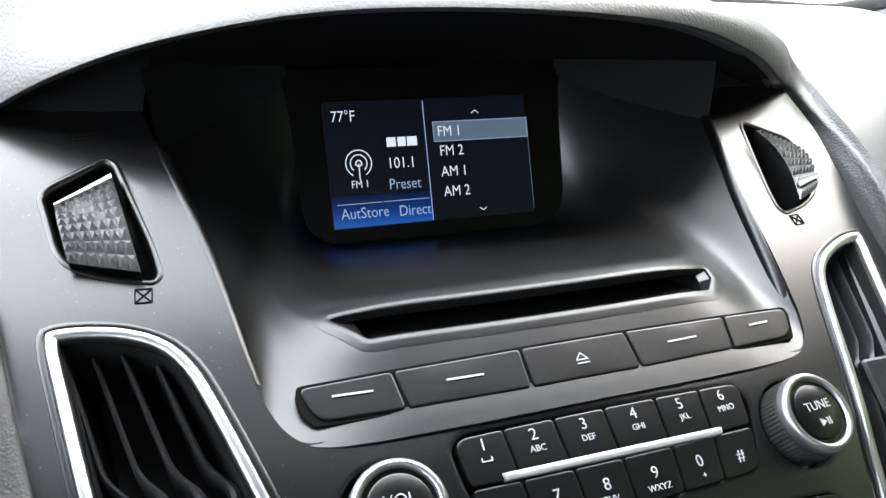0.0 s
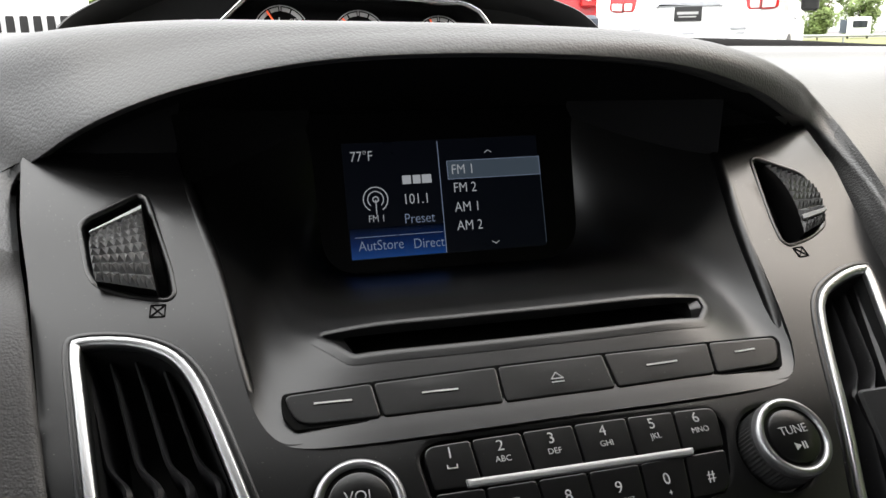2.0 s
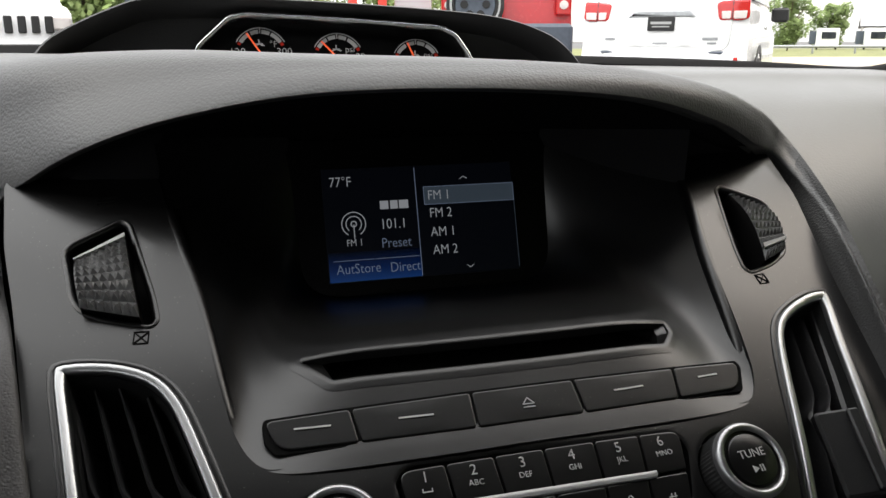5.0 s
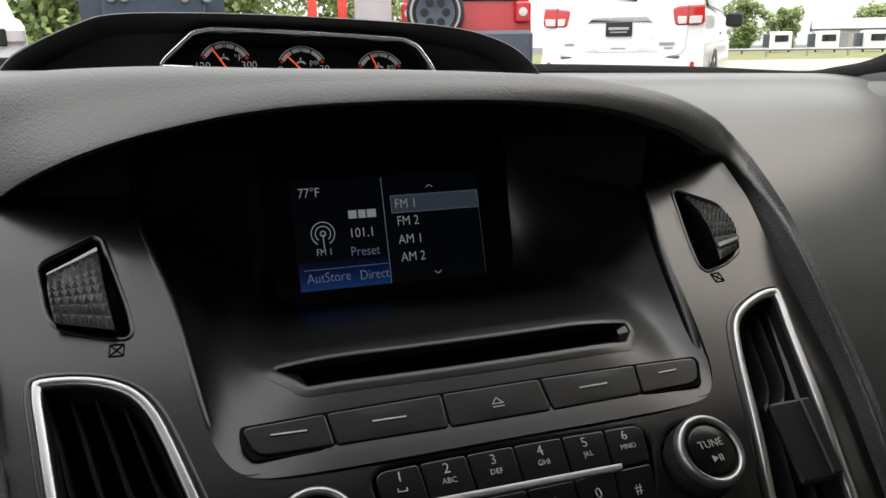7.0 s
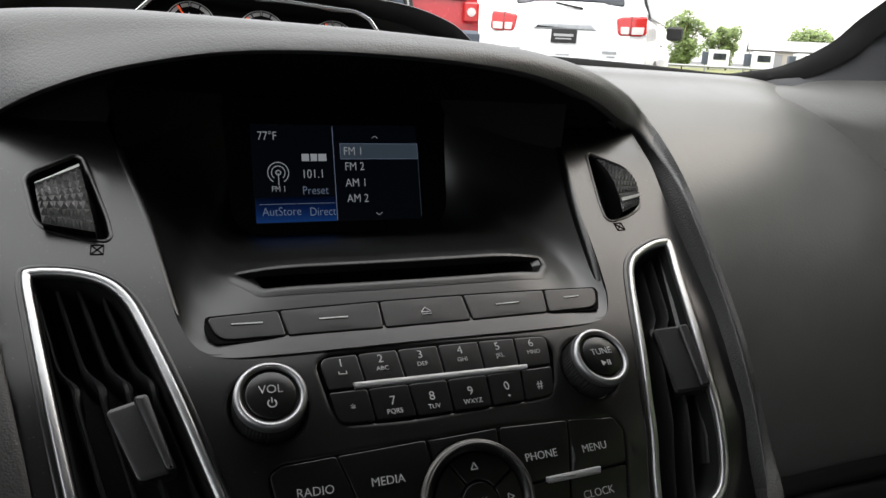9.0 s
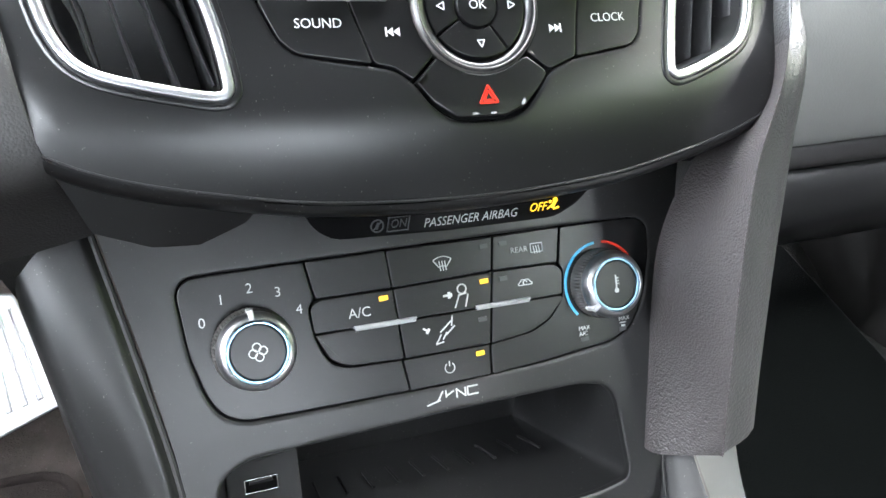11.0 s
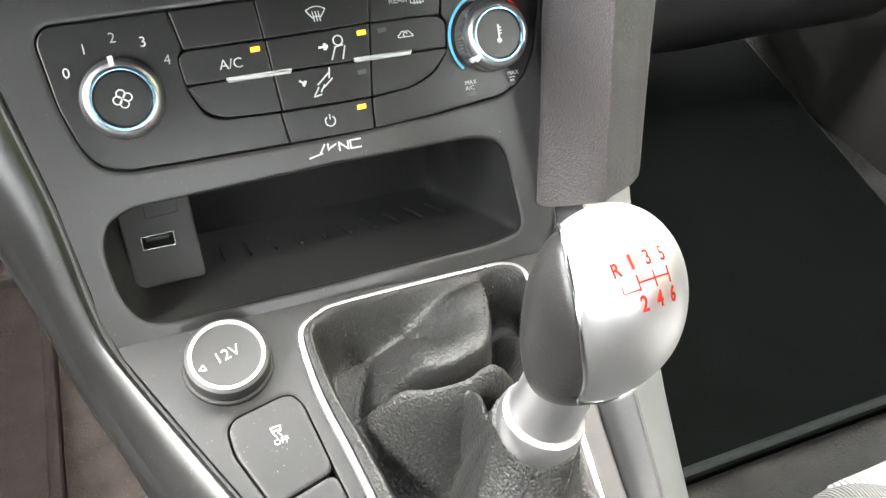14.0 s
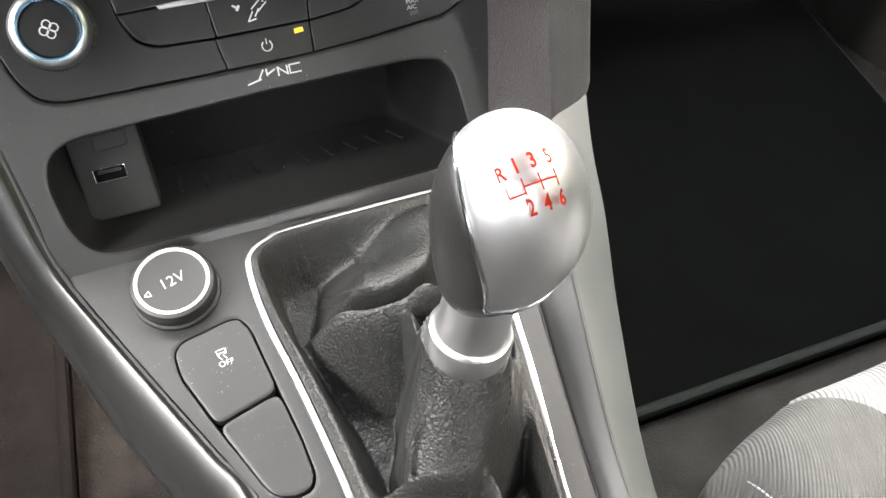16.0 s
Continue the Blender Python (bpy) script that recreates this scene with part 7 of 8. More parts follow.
b = bmesh.new()
grid(lambda a, c: cushion(a, c * c), 90, 90, b)
sk = [cushion(i / 90, 0) for i in range(91)]
rings(b, [sk, [p + Vector((0, -.01, -.05)) for p in sk], [p + Vector((0, -.05, -.15)) for p in sk]], closed=False)
sk = [cushion(0, (i / 90) ** 2) for i in range(91)]
rings(b, [sk, [p + Vector((-.004, 0, -.04)) for p in sk], [p + Vector((.01, 0, -.16)) for p in sk]], closed=False)
part("cushion", b, M_CLOTH, seat, "charcoal twill cushion and bolster")


def panel_point(a, c):
    """The mesh cloth lies a hair over the cushion and is tucked in along its border."""
    c2 = .006 + .9 * c * c
    a2 = .112 + .055 * (1 - math.exp(-c2 / .035)) * (1 - a) + .72 * a
    n = (cushion(a2 + .004, c2) - cushion(a2 - .004, c2)).cross(cushion(a2, c2 + .002) - cushion(a2, c2 - .002 if c2 > .002 else 0))
    n.normalize()
    n = -n if n.z < 0 else n
    edge = min(1, 30 * a, 30 * (1 - a), 12 * c)
    return cushion(a2, c2) + n * (-.0008 + .0030 * math.sqrt(max(0, edge)))


b = bmesh.new()
grid(panel_point, 80, 90, b)
part("mesh_panel", b, M_MESH, seat, "light grey mesh cloth centre")
b = bmesh.new()
pp = [cushion(.006, .035 + .5 * i / 110) + Vector((0, 0, .0008)) for i in range(111)]
for u in range(110):
    tube(b, [pp[u].lerp(pp[u + 1], .1), pp[u].lerp(pp[u + 1], .75)], .0005, 5)
part("stitching", b, M_STITCH, seat, "pale grey stitching")


# ---- driver's seat, and the passenger's backrest ----
dseat = thing("driver_seat", "charcoal cloth driver seat with a tall padded backrest", "seat", (-.36, -.6, .33))


def padded(x0, x1, t0, t1, path, n=14):
    """An upholstered slab along a path of (y, z), x0 to x1 wide, t0 to t1 thick, with rolled sides."""
    pc = catmull([Vector((0, y, z)) for y, z in path], 6, closed=False)
    bm = bmesh.new()
    lps = []
    for i, p in enumerate(pc):
        d = (pc[min(i + 1, len(pc) - 1)] - pc[max(i - 1, 0)]).normalized()
        nn = Vector((0, -d.z, d.y))
        e = min(i, len(pc) - 1 - i) / 3
        r = 1.0 if e >= 1 else math.sqrt(max(.05, 1 - (1 - e) ** 2))
        t = (t0 + (t1 - t0) * i / (len(pc) - 1)) / 2 * r
        xm, w = (x0 + x1) / 2, (x1 - x0) / 2 * (.9 + .1 * r)
        lps.append([Vector((xm + w * math.copysign(abs(math.cos(a)) ** .5, math.cos(a)), p.y, p.z)) + nn * t * math.copysign(abs(math.sin(a)) ** .7, math.sin(a)) for a in np.linspace(0, 2 * math.pi, 2 * n, endpoint=False)])
    rings(bm, lps, cap_first=True, cap_last=True)
    return bm


part("backrest", padded(.14, .62, .16, .11, [(-.80, .48), (-.84, .62), (-.90, .84), (-.95, 1.05)]), M_CLOTH, seat)
part("cushion", padded(-.60, -.13, .16, .18, [(-.46, .50), (-.60, .49), (-.85, .46)]), M_CLOTH, dseat)
part("backrest", padded(-.60, -.13, .18, .13, [(-.86, .46), (-.93, .62), (-.99, .84), (-1.04, 1.06)]), M_CLOTH, dseat)
part("headrest", padded(-.49, -.24, .12, .10, [(-1.05, 1.10), (-1.06, 1.18), (-1.06, 1.27)]), M_CLOTH, dseat)
for sx in (-.43, -.30):
    part("headrest_post", tube(bmesh.new(), [(sx, -1.045, 1.03), (sx, -1.05, 1.13)], .006, 8), M_CHROME, dseat)


# ---- outside ----
M_ASPHALT = mat("asphalt", (0.10, 0.10, 0.10), 0.9, 0, .5, .02, vary=.25, vary_size=2.0)
M_GRASS = mat("dry_grass", (0.16, 0.17, 0.06), 0.9, 0, .5, .05, vary=.35, vary_size=1.5)
M_WPAINT = mat("white_car_paint", (0.80, 0.80, 0.80), 0.25, 0, vary=.03, coat=.6)
M_RPAINT = mat("red_car_paint", (0.45, 0.015, 0.02), 0.25, 0, vary=.06, coat=.6)
M_NAVY = mat("navy_plastic", (0.035, 0.05, 0.075), 0.45, 0, vary=.12)
M_GREYPL = mat("grey_bumper_plastic", (0.07, 0.085, 0.11), 0.6, 0, vary=.12)
M_TAIL = mat("red_lamp_lens", (0.50, 0.02, 0.02), 0.15, 0, vary=.05, coat=.5)
M_TAILW = mat("clear_lamp_lens", (0.65, 0.60, 0.58), 0.2, 0, vary=.05, coat=.5)
M_DARKGLASS = mat("dark_car_glass", (0.02, 0.025, 0.03), 0.08, 0, vary=.05)
M_TYRE = mat("tyre_rubber", (0.02, 0.02, 0.02), 0.8, 0, .4, .01)
M_ALLOY = mat("grey_alloy", (0.35, 0.36, 0.37), 0.35, 0.8)
M_LEAF = mat("green_leaves", (0.20, 0.27, 0.09), 0.7, 0, vary=.45, vary_size=.8)
M_BARK = mat("bark", (0.10, 0.075, 0.05), 0.9, 0, .6, .03)
M_RVWHITE = mat("white_trailer_panel", (0.75, 0.76, 0.76), 0.4, 0, vary=.05, vary_size=1)
M_CONC = mat("pale_concrete", (0.50, 0.51, 0.52), 0.85, 0, .4, .02, vary=.10, vary_size=.6)
M_BOLLARD = mat("red_post_paint", (0.65, 0.05, 0.03), 0.4, 0, vary=.08)
M_TAN = mat("tan_metal_siding", (0.42, 0.38, 0.33), 0.6, 0, vary=.06, vary_size=3)
M_ROOFG = mat("grey_roof", (0.30, 0.30, 0.30), 0.7, 0, vary=.08, vary_size=3)

g_ = bmesh.new()
grid(lambda a, c: Vector((-900 + 1800 * a, -600 + 1800 * c, -.004)), 24, 24, g_)
lone("ground", g_, M_ASPHALT, "grey asphalt car park reaching to the horizon", "ground", kind="structure")
gv = bmesh.new()
grid(lambda a, c: Vector((-400 + 900 * a, 0, .02)) + Vector((.70, -.71, 0)) * 0 + Vector((0, 52 - .38 * (-400 + 900 * a) * .35 + 60 * c, .02 * noise.noise(Vector((a * 90, c * 30, 2))))), 120, 30, gv)
lone("verge", gv, M_GRASS, "strip of dry yellow-green grass beyond the car park", "grass", kind="structure")

M_GRAVEL = mat("tan_gravel", (0.42, 0.36, 0.28), 0.95, 0, .5, .03, vary=.2, vary_size=1.2)
gr = bmesh.new()
grid(lambda a, c: Vector((-60 + 160 * a, 27 + 25.5 * c - .133 * (-60 + 160 * a), .012 + .004 * noise.noise(Vector((a * 60, c * 20, 5))))), 60, 12, gr)
lone("gravel_strip", gr, M_GRAVEL, "pale tan gravel strip before the grass", "gravel", kind="structure")


def car_at(name, label, at, yaw, group=""):
    e = thing(name, label, "car", (0, 0, 0), group)
    return e, Matrix.Translation(at) @ pose(0, 0, 0, 0, 0, yaw)


def place_all(e, m):
    e.matrix_basis = m


def body_shell(W, prof, bm=None, crown=.05):
    """A car body from a side profile (y along, z up), width W, its sides drawn in towards the roof."""
    bm = bm or bmesh.new()
    loops = []
    for k in range(-6, 7):
        s = k / 6
        loops.append([Vector((s * (W / 2 - tuck), y + crown * (abs(s) ** 3) * sgn, z - .03 * abs(s) ** 4)) for y, z, tuck, sgn in prof])
    rings(bm, loops, closed=False)
    for lp in (loops[0], loops[-1]):
        vs = [bm.verts.new(p) for p in lp]
        bm.faces.new(vs)
    return bm


def local_box(b, x, y, z, sx, sy, sz, bev=.02, rot=(0, 0, 0)):
    return box(b, pose(x, y, z, *rot), sx, sy, sz, bev)


# white large suv, seen from behind (its rear towards -y)
suv, ms = car_at("parked_suv", "white large sport utility vehicle parked with its rear to the windshield", (5.10, 8.40, 0), -42)
prof = [(.10, .42, .06, 1), (.02, .52, .02, 1), (-.04, .66, 0, 1), (-.05, .86, 0, 1), (-.01, .92, .01, 1), (.02, 1.00, .01, 1), (.03, 1.25, .01, 1), (.06, 1.50, .03, 1), (.16, 1.64, .07, 1), (.30, 1.86, .17, 1), (.42, 1.93, .23, 1), (3.4, 1.93, .23, -1), (4.2, 1.32, .06, -1), (5.0, 1.16, .05, -1), (5.1, .50, .05, -1)]
part("body", body_shell(1.96, prof, None, .12), M_WPAINT, suv)
RS = Surf(lambda u, v: Vector((u, float(np.interp(v, [.5, .66, .86, .92, 1.0, 1.25, 1.5, 1.64, 1.86], [.02, -.04, -.05, -.01, .02, .03, .06, .16, .30])) + .12 * (abs(u) / .98) ** 3, v)), (0, -1, .2))
RS.fill = .05
gate_o = fillet([(-.79, 1.30), (-.77, 1.02), (-.71, .945), (.71, .945), (.77, 1.02), (.79, 1.30), (.74, 1.56), (-.74, 1.56)], .05)
part("tailgate", plate(RS, gate_o, -.02, .012, .012), M_WPAINT, suv)
part("rear_window", plate(RS, fillet([(-.68, 1.63), (.68, 1.63), (.60, 1.86), (-.60, 1.86)], .05), -.03, .014, .01), M_DARKGLASS, suv)
part("plate_recess", plate(RS, fillet([(-.44, 1.13), (.44, 1.13), (.34, 1.33), (-.34, 1.33)], .04), -.02, .016, .006, None, .004), M_WPAINT, suv)
part("handle_strip", plate(RS, fillet([(-.39, 1.325), (.39, 1.325), (.32, 1.395), (-.32, 1.395)], .015), -.01, .03, .01), M_ALLOY, suv, "grey metal handle strip")
np_ = part("dealer_plate", plate(RS, fillet([(-.155, 1.17), (.155, 1.17), (.155, 1.33), (-.155, 1.33)], .012), 0, .034, .004), M_RUBBER, suv, "black plate with white bars")
part("plate_bars", bars(seat_on(RS, 0, 1.25, .037), [(0, .008, .24, .030, 0), (0, -.034, .20, .014, 0)], .002), M_WHITE, np_)
part("bumper_step", plate(RS, fillet([(-.70, .910), (.70, .910), (.72, .938), (-.72, .938)], .01), -.02, .016, .005), M_GREYPL, suv, "dark step line")
part("badge", bars(seat_on(RS, .56, 1.06, .016), [(0, .02, .17, .03, 0), (.02, -.03, .10, .02, 0)], .003), M_ALLOY, suv)
part("badge", bars(seat_on(RS, -.60, 1.08, .016), [(0, 0, .12, .025, 0)], .003), M_ALLOY, suv)
part("badge", bars(seat_on(RS, 0, 1.03, .016), [(0, 0, .17, .018, 0)], .003), M_ALLOY, suv)
part("wiper", local_box(bmesh.new(), .02, .10, 1.61, .34, .03, .025, .01, (0, 10, 0)), M_RUBBER, suv)
for sx in (-1, 1):
    o = [(.60, 1.475), (.66, 1.500), (.955, 1.515), (.965, 1.31), (.90, 1.285), (.66, 1.280), (.63, 1.31)]
    t = part("tail_lamp", plate(RS, fillet([(sx * a, c) for a, c in o], .03), -.03, .024, .02), M_TAIL, suv, "red and clear tail lamp")
    part("clear_lens", plate(RS, fillet([(sx * a, c) for a, c in ((.67, 1.30), (.76, 1.30), (.76, 1.385), (.66, 1.385))], .012), 0, .030, .004), M_TAILW, t)
    part("clear_lens", plate(RS, fillet([(sx * a, c) for a, c in ((.79, 1.30), (.92, 1.305), (.93, 1.39), (.79, 1.385))], .012), 0, .030, .004), M_TAILW, t)
    part("lens_split", plate(RS, [(sx * .772, 1.285), (sx * .782, 1.285), (sx * .782, 1.505), (sx * .772, 1.505)], 0, .027, .001), M_RUBBER, t)
    part("reflector", plate(RS, fillet([(sx * a, c) for a, c in ((.83, .79), (.875, .79), (.88, .87), (.835, .87))], .01), -.01, .012, .004), M_TAIL, suv, "small red reflector")
    w_ = part("wheel", lathe([(.36, -.13), (.42, -.10), (.42, .10), (.36, .13), (.27, .13), (.25, .10), (0, .10)], 40, pose(sx * .89, 1.55, .42, 0, 90 * sx, 0)), M_TYRE, suv)
    part("rim", lathe([(.27, .11), (.26, .135), (.10, .12), (0, .13)], 24, pose(sx * .89, 1.55, .42, 0, 90 * sx, 0)), M_ALLOY, w_)
    part("wheel_arch", arc_bars(pose(sx * .984, 1.55, .46, 90, 0, 90), .50, -10, 190, .10, 24, None, .006), M_RUBBER, suv, "dark wheel arch gap")
    part("mirror", local_box(bmesh.new(), sx * 1.10, 3.1, 1.42, .24, .12, .20, .05), M_RUBBER, suv)
    part("side_window", local_box(bmesh.new(), sx * .885, 1.9, 1.66, .03, 2.4, .30, .01, (0, -20 * sx, 0)), M_DARKGLASS, suv)
    part("door_handle", local_box(bmesh.new(), sx * .985, 2.2, 1.22, .03, .20, .04, .012), M_CHROME, suv)
place_all(suv, ms)

# red off-roader with a spare wheel on its rear
red, mr = car_at("parked_offroader", "red off-road vehicle with grey bumper and rear spare wheel", (4.05, 10.75, .12), -21)
prof = [(0, .55, .04, 1), (0, .80, .02, 1), (.02, 1.05, .02, 1), (.03, 1.45, .04, 1), (.10, 1.95, .12, 1), (.20, 2.02, .16, 1), (3.0, 2.02, .16, -1), (3.4, 1.45, .06, -1), (4.4, 1.25, .04, -1), (4.5, .60, .04, -1)]
part("body", body_shell(1.9, prof), M_RPAINT, red)
part("bumper", local_box(bmesh.new(), 0, -.10, .86, 1.86, .30, .62, .08), M_GREYPL, red, "blue-grey plastic bumper")
part("rear_window", local_box(bmesh.new(), .10, .05, 1.75, 1.30, .05, .34, .05, (-8, 0, 0)), M_DARKGLASS, red)
sp = part("spare_wheel", lathe([(.30, -.12), (.39, -.10), (.40, .08), (.36, .12), (.29, .12), (.27, .08)], 48, pose(-.42, -.20, 1.42, 90, 0, 0)), M_TYRE, red)
part("rim", lathe([(.28, .08), (.27, .11), (.24, .10), (0, .07)], 40, pose(-.42, -.20, 1.42, 90, 0, 0)), M_GREYPL, sp, "dark grey spoked rim")
for a in range(6):
    part("hole", lathe([(.055, .085), (.055, .105), (0, .106)], 14, pose(-.42, -.20, 1.42, 90, 0, 0) @ pose(.15 * math.cos(a * 1.047), .15 * math.sin(a * 1.047), 0)), M_RUBBER, sp)
part("tyre_print", arc_bars(pose(-.42, -.20, 1.42, 90, 0, 0) @ Matrix.Translation((0, 0, .122)), .335, -60, 50, .025, 24, None, .002), M_WHITE, sp, "white print on the tyre wall")
part("tyre_print", arc_bars(pose(-.42, -.20, 1.42, 90, 0, 0) @ Matrix.Translation((0, 0, .122)), .335, 110, 250, .03, 24, None, .002), M_WHITE, sp, "white print on the tyre wall")
for sx in (-1, 1):
    t = part("tail_lamp", local_box(bmesh.new(), sx * .80, -.01, 1.42, .22, .08, .28, .04), M_TAIL, red)
    part("clear_lens", lathe([(.06, 0), (.06, .02), (0, .03)], 20, pose(sx * .80, -.05, 1.42, 90, 0, 0)), M_TAILW, t)
    part("wheel", lathe([(.36, -.13), (.42, -.10), (.42, .10), (.36, .13), (0, .12)], 40, pose(sx * .86, .9, .42, 0, 90 * sx, 0)), M_TYRE, red)
part("bumper_bars", bars(pose(.30, -.26, 1.00, 90, 0, 0), [(0, .02, .34, .05, 0), (0, -.05, .28, .03, 0)], .003), M_WHITE, red)
place_all(red, mr)

# dark lifted truck seen over the pod
nav, mn = car_at("parked_truck", "dark blue lifted pickup truck with round lamps", (-.10, 8.9, 0), 2)
prof = [(0, 1.36, .05, 1), (0, 1.75, .02, 1), (.05, 2.2, .06, 1), (.3, 2.3, .10, 1), (4.4, 2.3, .10, -1), (4.9, 1.8, .05, -1), (5.0, 1.3, .05, -1)]
part("body", body_shell(1.50, prof), M_NAVY, nav)
part("bumper", local_box(bmesh.new(), 0, -.08, 1.50, 1.00, .2, .26, .05), M_NAVY, nav)
for x in (-.40, -.28, .30, .52):
    part("lamp", lathe([(.055, 0), (.055, .03), (.04, .05), (0, .055)], 20, pose(x, -.16, 1.585, 90, 0, 0)), M_ALLOY, nav, "round clear lamp")
for sx in (-1, 1):
    part("wheel", lathe([(.36, -.15), (.45, -.12), (.45, .12), (.36, .15), (0, .14)], 40, pose(sx * .68, .9, .45, 0, 90 * sx, 0)), M_TYRE, nav)
    part("axle_arm", local_box(bmesh.new(), sx * .42, .9, .9, .12, .2, 1.0, .03), M_RUBBER, nav)
place_all(nav, mn)

# white car showing its slotted grille
wj, mw = car_at("parked_car", "white sport utility vehicle with a slotted chrome grille facing", (-2.65, 11.6, 0), 10)
prof = [(0, .40, .06, 1), (-.03, .70, .03, 1), (0, 1.05, .02, 1), (.05, 1.42, .04, 1), (.25, 1.52, .08, 1), (1.3, 1.58, .10, 1), (2.0, 1.95, .2, -1), (4.4, 1.95, .2, -1), (4.8, 1.2, .05, -1), (4.8, .5, .05, -1)]
part("body", body_shell(2.0, prof), M_WPAINT, wj)
for i in range(7):
    part("grille_slot", local_box(bmesh.new(), -.48 + i * .16 + .2, -.02, 1.26, .10, .06, .22, .02), M_RUBBER, wj, "dark grille slot with chrome edge")
part("lower_grille", local_box(bmesh.new(), .1, -.03, .95, 1.3, .05, .12, .03), M_RUBBER, wj)
for sx in (-1, 1):
    part("headlamp", local_box(bmesh.new(), sx * .82, .03, 1.28, .26, .1, .18, .04), M_TAILW, wj)
    part("wheel", lathe([(.32, -.12), (.38, -.10), (.38, .10), (.32, .12), (0, .11)], 32, pose(sx * .88, .9, .38, 0, 90 * sx, 0)), M_TYRE, wj)
place_all(wj, mw)

# posts and a pale block
for i, (x, y) in enumerate(((2.38, 13.5), (2.86, 13.4))):
    b = bmesh.new()
    lathe([(.075, 0), (.075, 1.95), (.06, 2.0), (0, 2.01)], 20, pose(x, y, 0), b)
    lone("bollard", b, M_BOLLARD, "tall red painted steel post standing in the car park", "post", "red posts")
b = bmesh.new()
box(b, pose(3.44, 13.6, 1.2, 0, 0, -15), .62, .5, 2.4, .02)
lone("concrete_pillar", b, M_CONC, "pale concrete pillar behind the red vehicle", "pillar")


# trees
def tree(x, y, h, r, seed, n=1500, leaf=.22):
    rng = random.Random(seed)
    t = thing("tree", "leafy green tree with an uneven crown beyond the car park", "tree", (x, y, 0), "trees")
    b = bmesh.new()
    tube(b, [(x, y, 0), (x + .05, y, h * .25), (x - .04, y + .05, h * .5), (x, y, h * .8)], .012 * h, 8)
    for k in range(7):
        a = rng.uniform(0, 6.28)
        z = h * rng.uniform(.3, .6)
        tube(b, [(x, y, z), (x + math.cos(a) * r * .4, y + math.sin(a) * r * .4, z + h * .12), (x + math.cos(a) * r * .7, y + math.sin(a) * r * .7, z + h * .25)], .008 * h, 5)
    part("trunk", b, M_BARK, t)
    vs, fs = [], []
    blobs = [(rng.gauss(0, .42) * r, rng.gauss(0, .42) * r, h * rng.uniform(.14, .90), r * rng.uniform(.24, .46)) for _ in range(34)]
    for k in range(n):
        bx, by, bz, br = rng.choice(blobs)
        d = Vector((rng.gauss(0, 1), rng.gauss(0, 1), rng.gauss(0, 1))).normalized() * br * rng.uniform(.6, 1.05)
        p = Vector((x + bx, y + by, bz)) + d
        u = Vector((rng.gauss(0, 1), rng.gauss(0, 1), rng.gauss(0, 1))).normalized() * leaf * rng.uniform(.6, 1.3)
        w = u.orthogonal().normalized() * leaf * .6
        i = len(vs)
        vs += [p - u, p + w, p + u, p - w]
        fs.append((i, i + 1, i + 2, i + 3))
    me = bpy.data.meshes.new("crown")
    me.from_pydata(vs, [], fs)
    me.materials.append(M_LEAF)
    c = new("crown", me)
    c.parent = t
    c.matrix_parent_inverse = Matrix.Translation(-t.location)


tree(63.0, 77.5, 6.6, 2.0, 1, 9000, .16)
tree(99, 112, 7.0, 2.9, 2, 6000, .26)
tree(146, 137, 8.6, 5.5, 4, 5000, .45)
for i, (x, y, h, r) in enumerate(((-3.0, 24, 6.5, 2.6), (-1.2, 30, 8.5, 3.0), (2.2, 33, 9, 3.4), (6.0, 34, 9, 3.6), (9.5, 36, 9, 3.2), (-6.5, 28, 7.0, 3.0), (-10.5, 30, 8.0, 3.2))):
    tree(x, y, h, r, 20 + i, 5500, .15)

for i, (x, y, h, r) in enumerate(((6.4, 2.2, 4.8, 2.2), (6.9, -1.8, 5.4, 2.6), (6.3, -5.6, 4.9, 2.4), (7.2, -9.8, 5.4, 2.6))):
    tree(x, y, h, r, 40 + i, 4000, .26)

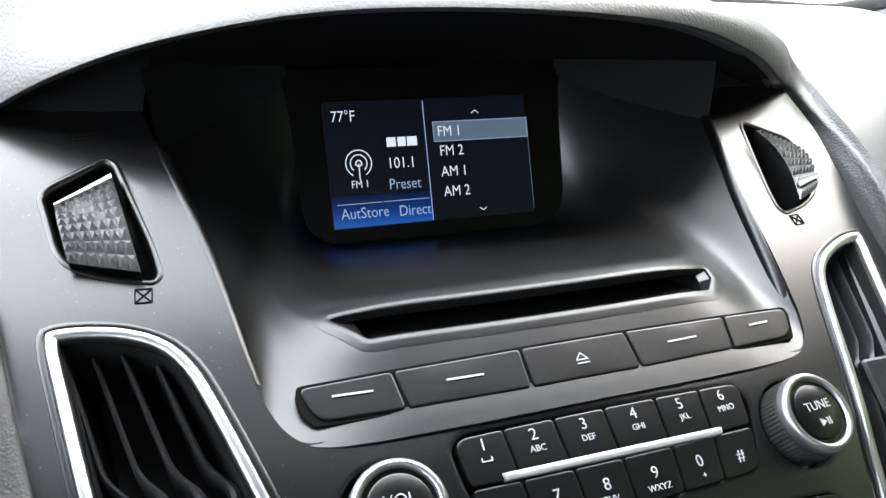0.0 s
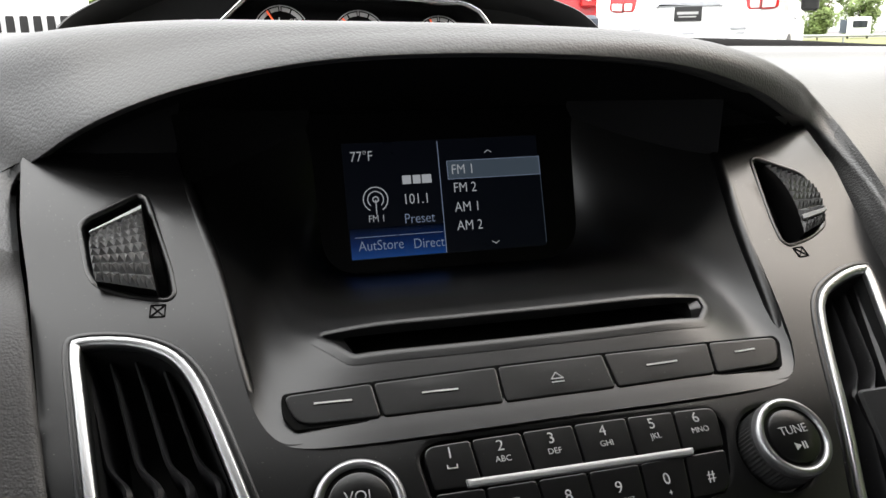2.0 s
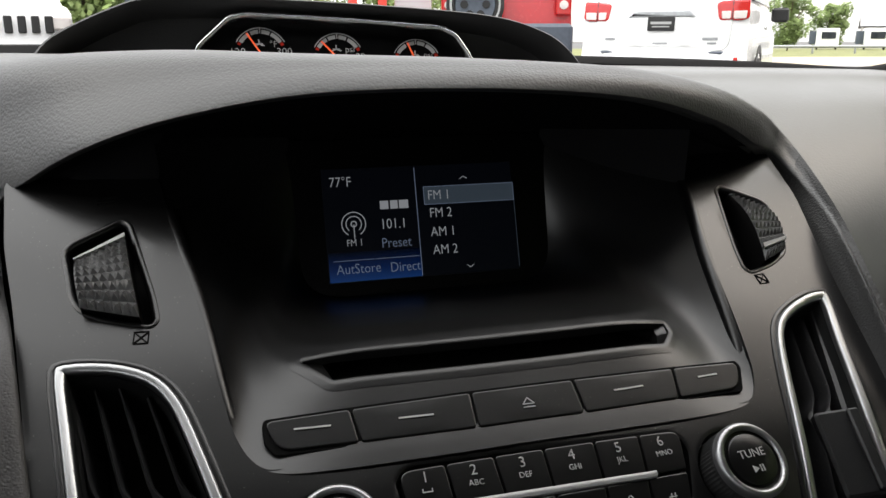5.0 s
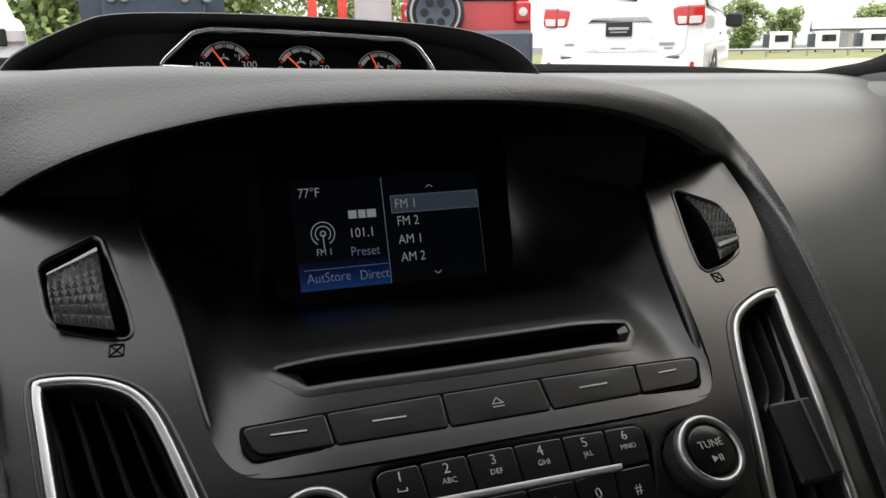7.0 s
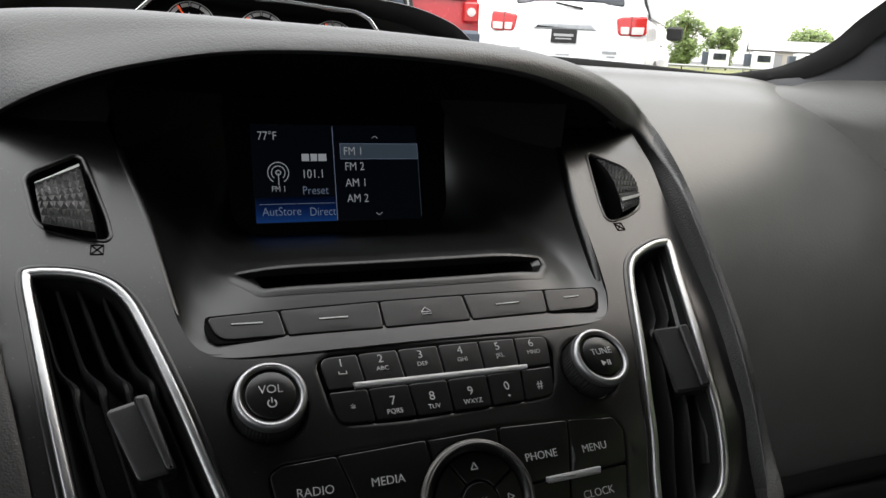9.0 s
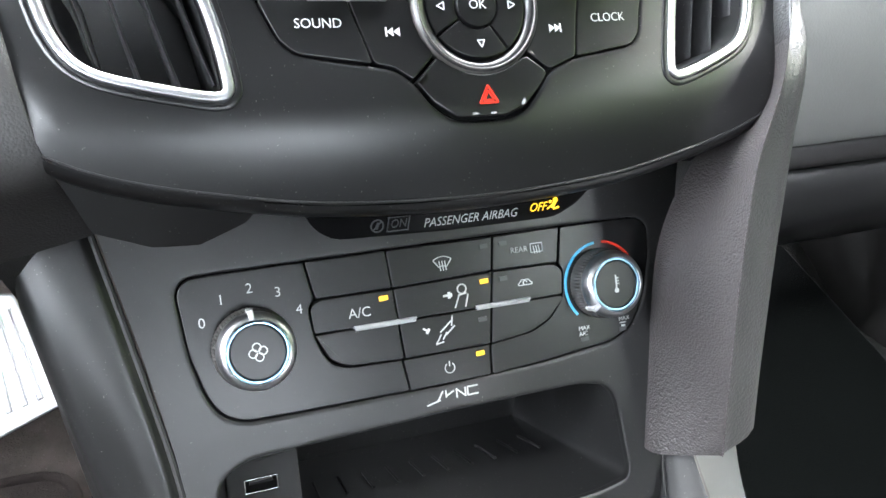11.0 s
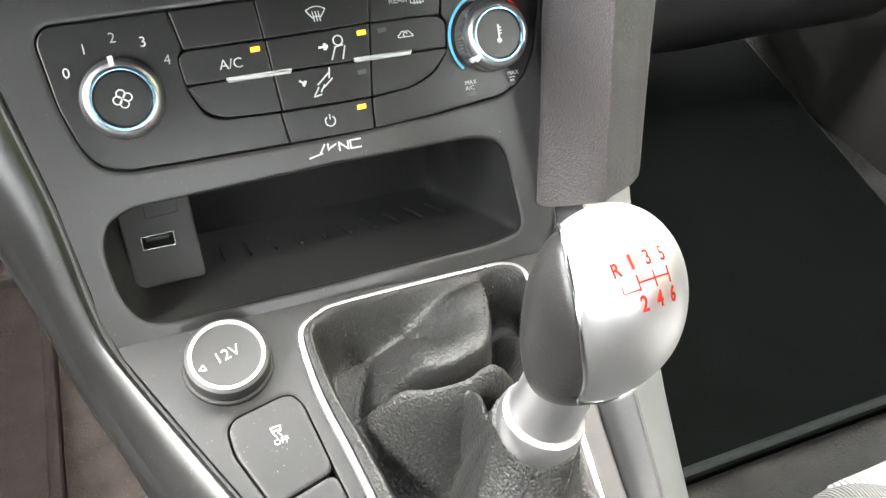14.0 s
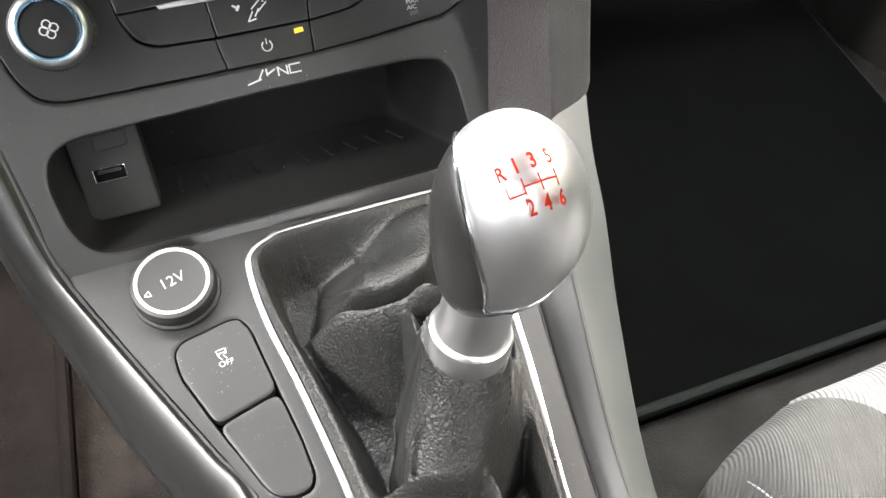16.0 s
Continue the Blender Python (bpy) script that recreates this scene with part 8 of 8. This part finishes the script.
# trailers in a row and a long building
for i in range(6):
    d = Vector((2.9, -2.75, 0)).normalized() * (5.4 * i)
    c = Vector((76.6, 87.0, 0)) + d
    e = thing("travel_trailer", "white box travel trailer with dark end window parked in a row", "trailer", (0, 0, 0), "travel trailers")
    b = box(bmesh.new(), pose(0, 0, 1.55), 2.6, 6.5, 2.1, .15)
    part("box_body", b, M_RVWHITE, e)
    part("end_window", box(bmesh.new(), pose(.1, -3.27, 1.75), 1.6, .06, .8, .1), M_DARKGLASS, e)
    part("underframe", box(bmesh.new(), pose(0, 0, .42), 2.2, 6.0, .16, .02), M_RUBBER, e)
    for sx in (-1, 1):
        part("wheel", lathe([(.30, -.1), (.36, -.08), (.36, .08), (.30, .1), (0, .1)], 20, pose(sx * 1.1, 0, .36, 0, 90, 0)), M_TYRE, e)
    # the grey of this bay stands for the trailer's shaded side
    part("slide_out", box(bmesh.new(), pose(-1.7, .5, 1.5), .8, 2.6, 1.6, .05), M_GREYPL, e, "side bay with its shade put into a grey colour")
    e.matrix_basis = Matrix.Translation(c) @ pose(0, 0, 0, 0, 0, -40)
bld = thing("long_building", "long low tan building with a shallow grey roof", "building", (0, 0, 0))
b = box(bmesh.new(), pose(0, 0, 1.8), 60, 18, 3.8, .05)
part("wall", b, M_TAN, bld)
b = bmesh.new()
rings(b, [[Vector((x, y, z)) for y, z in ((-9.5, 3.6), (0, 5.6), (9.5, 3.6), (9.3, 3.4), (0, 5.3), (-9.3, 3.4))] for x in (-30.5, 30.5)], closed=True, cap_first=True, cap_last=True)
part("roof", b, M_ROOFG, bld)
for i in range(8):
    part("door", box(bmesh.new(), pose(-26 + i * 7, -9.03, 1.5), 3.0, .1, 2.8, .03), M_ROOFG, bld)
bld.matrix_basis = Matrix.Translation((139, 104, 0)) @ pose(0, 0, 0, 0, 0, -42)
rl = thing("guard_rail", "low grey steel guard rail along the grass verge", "guard rail", (0, 0, 0))
p0, p1 = Vector((40, 62, .62)), Vector((78, 50, .62))
b = bmesh.new()
tube(b, [p0, p1], .10, 8)
part("beam", b, M_ALLOY, rl)
for i in range(12):
    p = p0.lerp(p1, i / 11)
    part("rail_post", box(bmesh.new(), Matrix.Translation((p.x, p.y, .35)), .14, .14, .7, .01), M_ALLOY, rl)
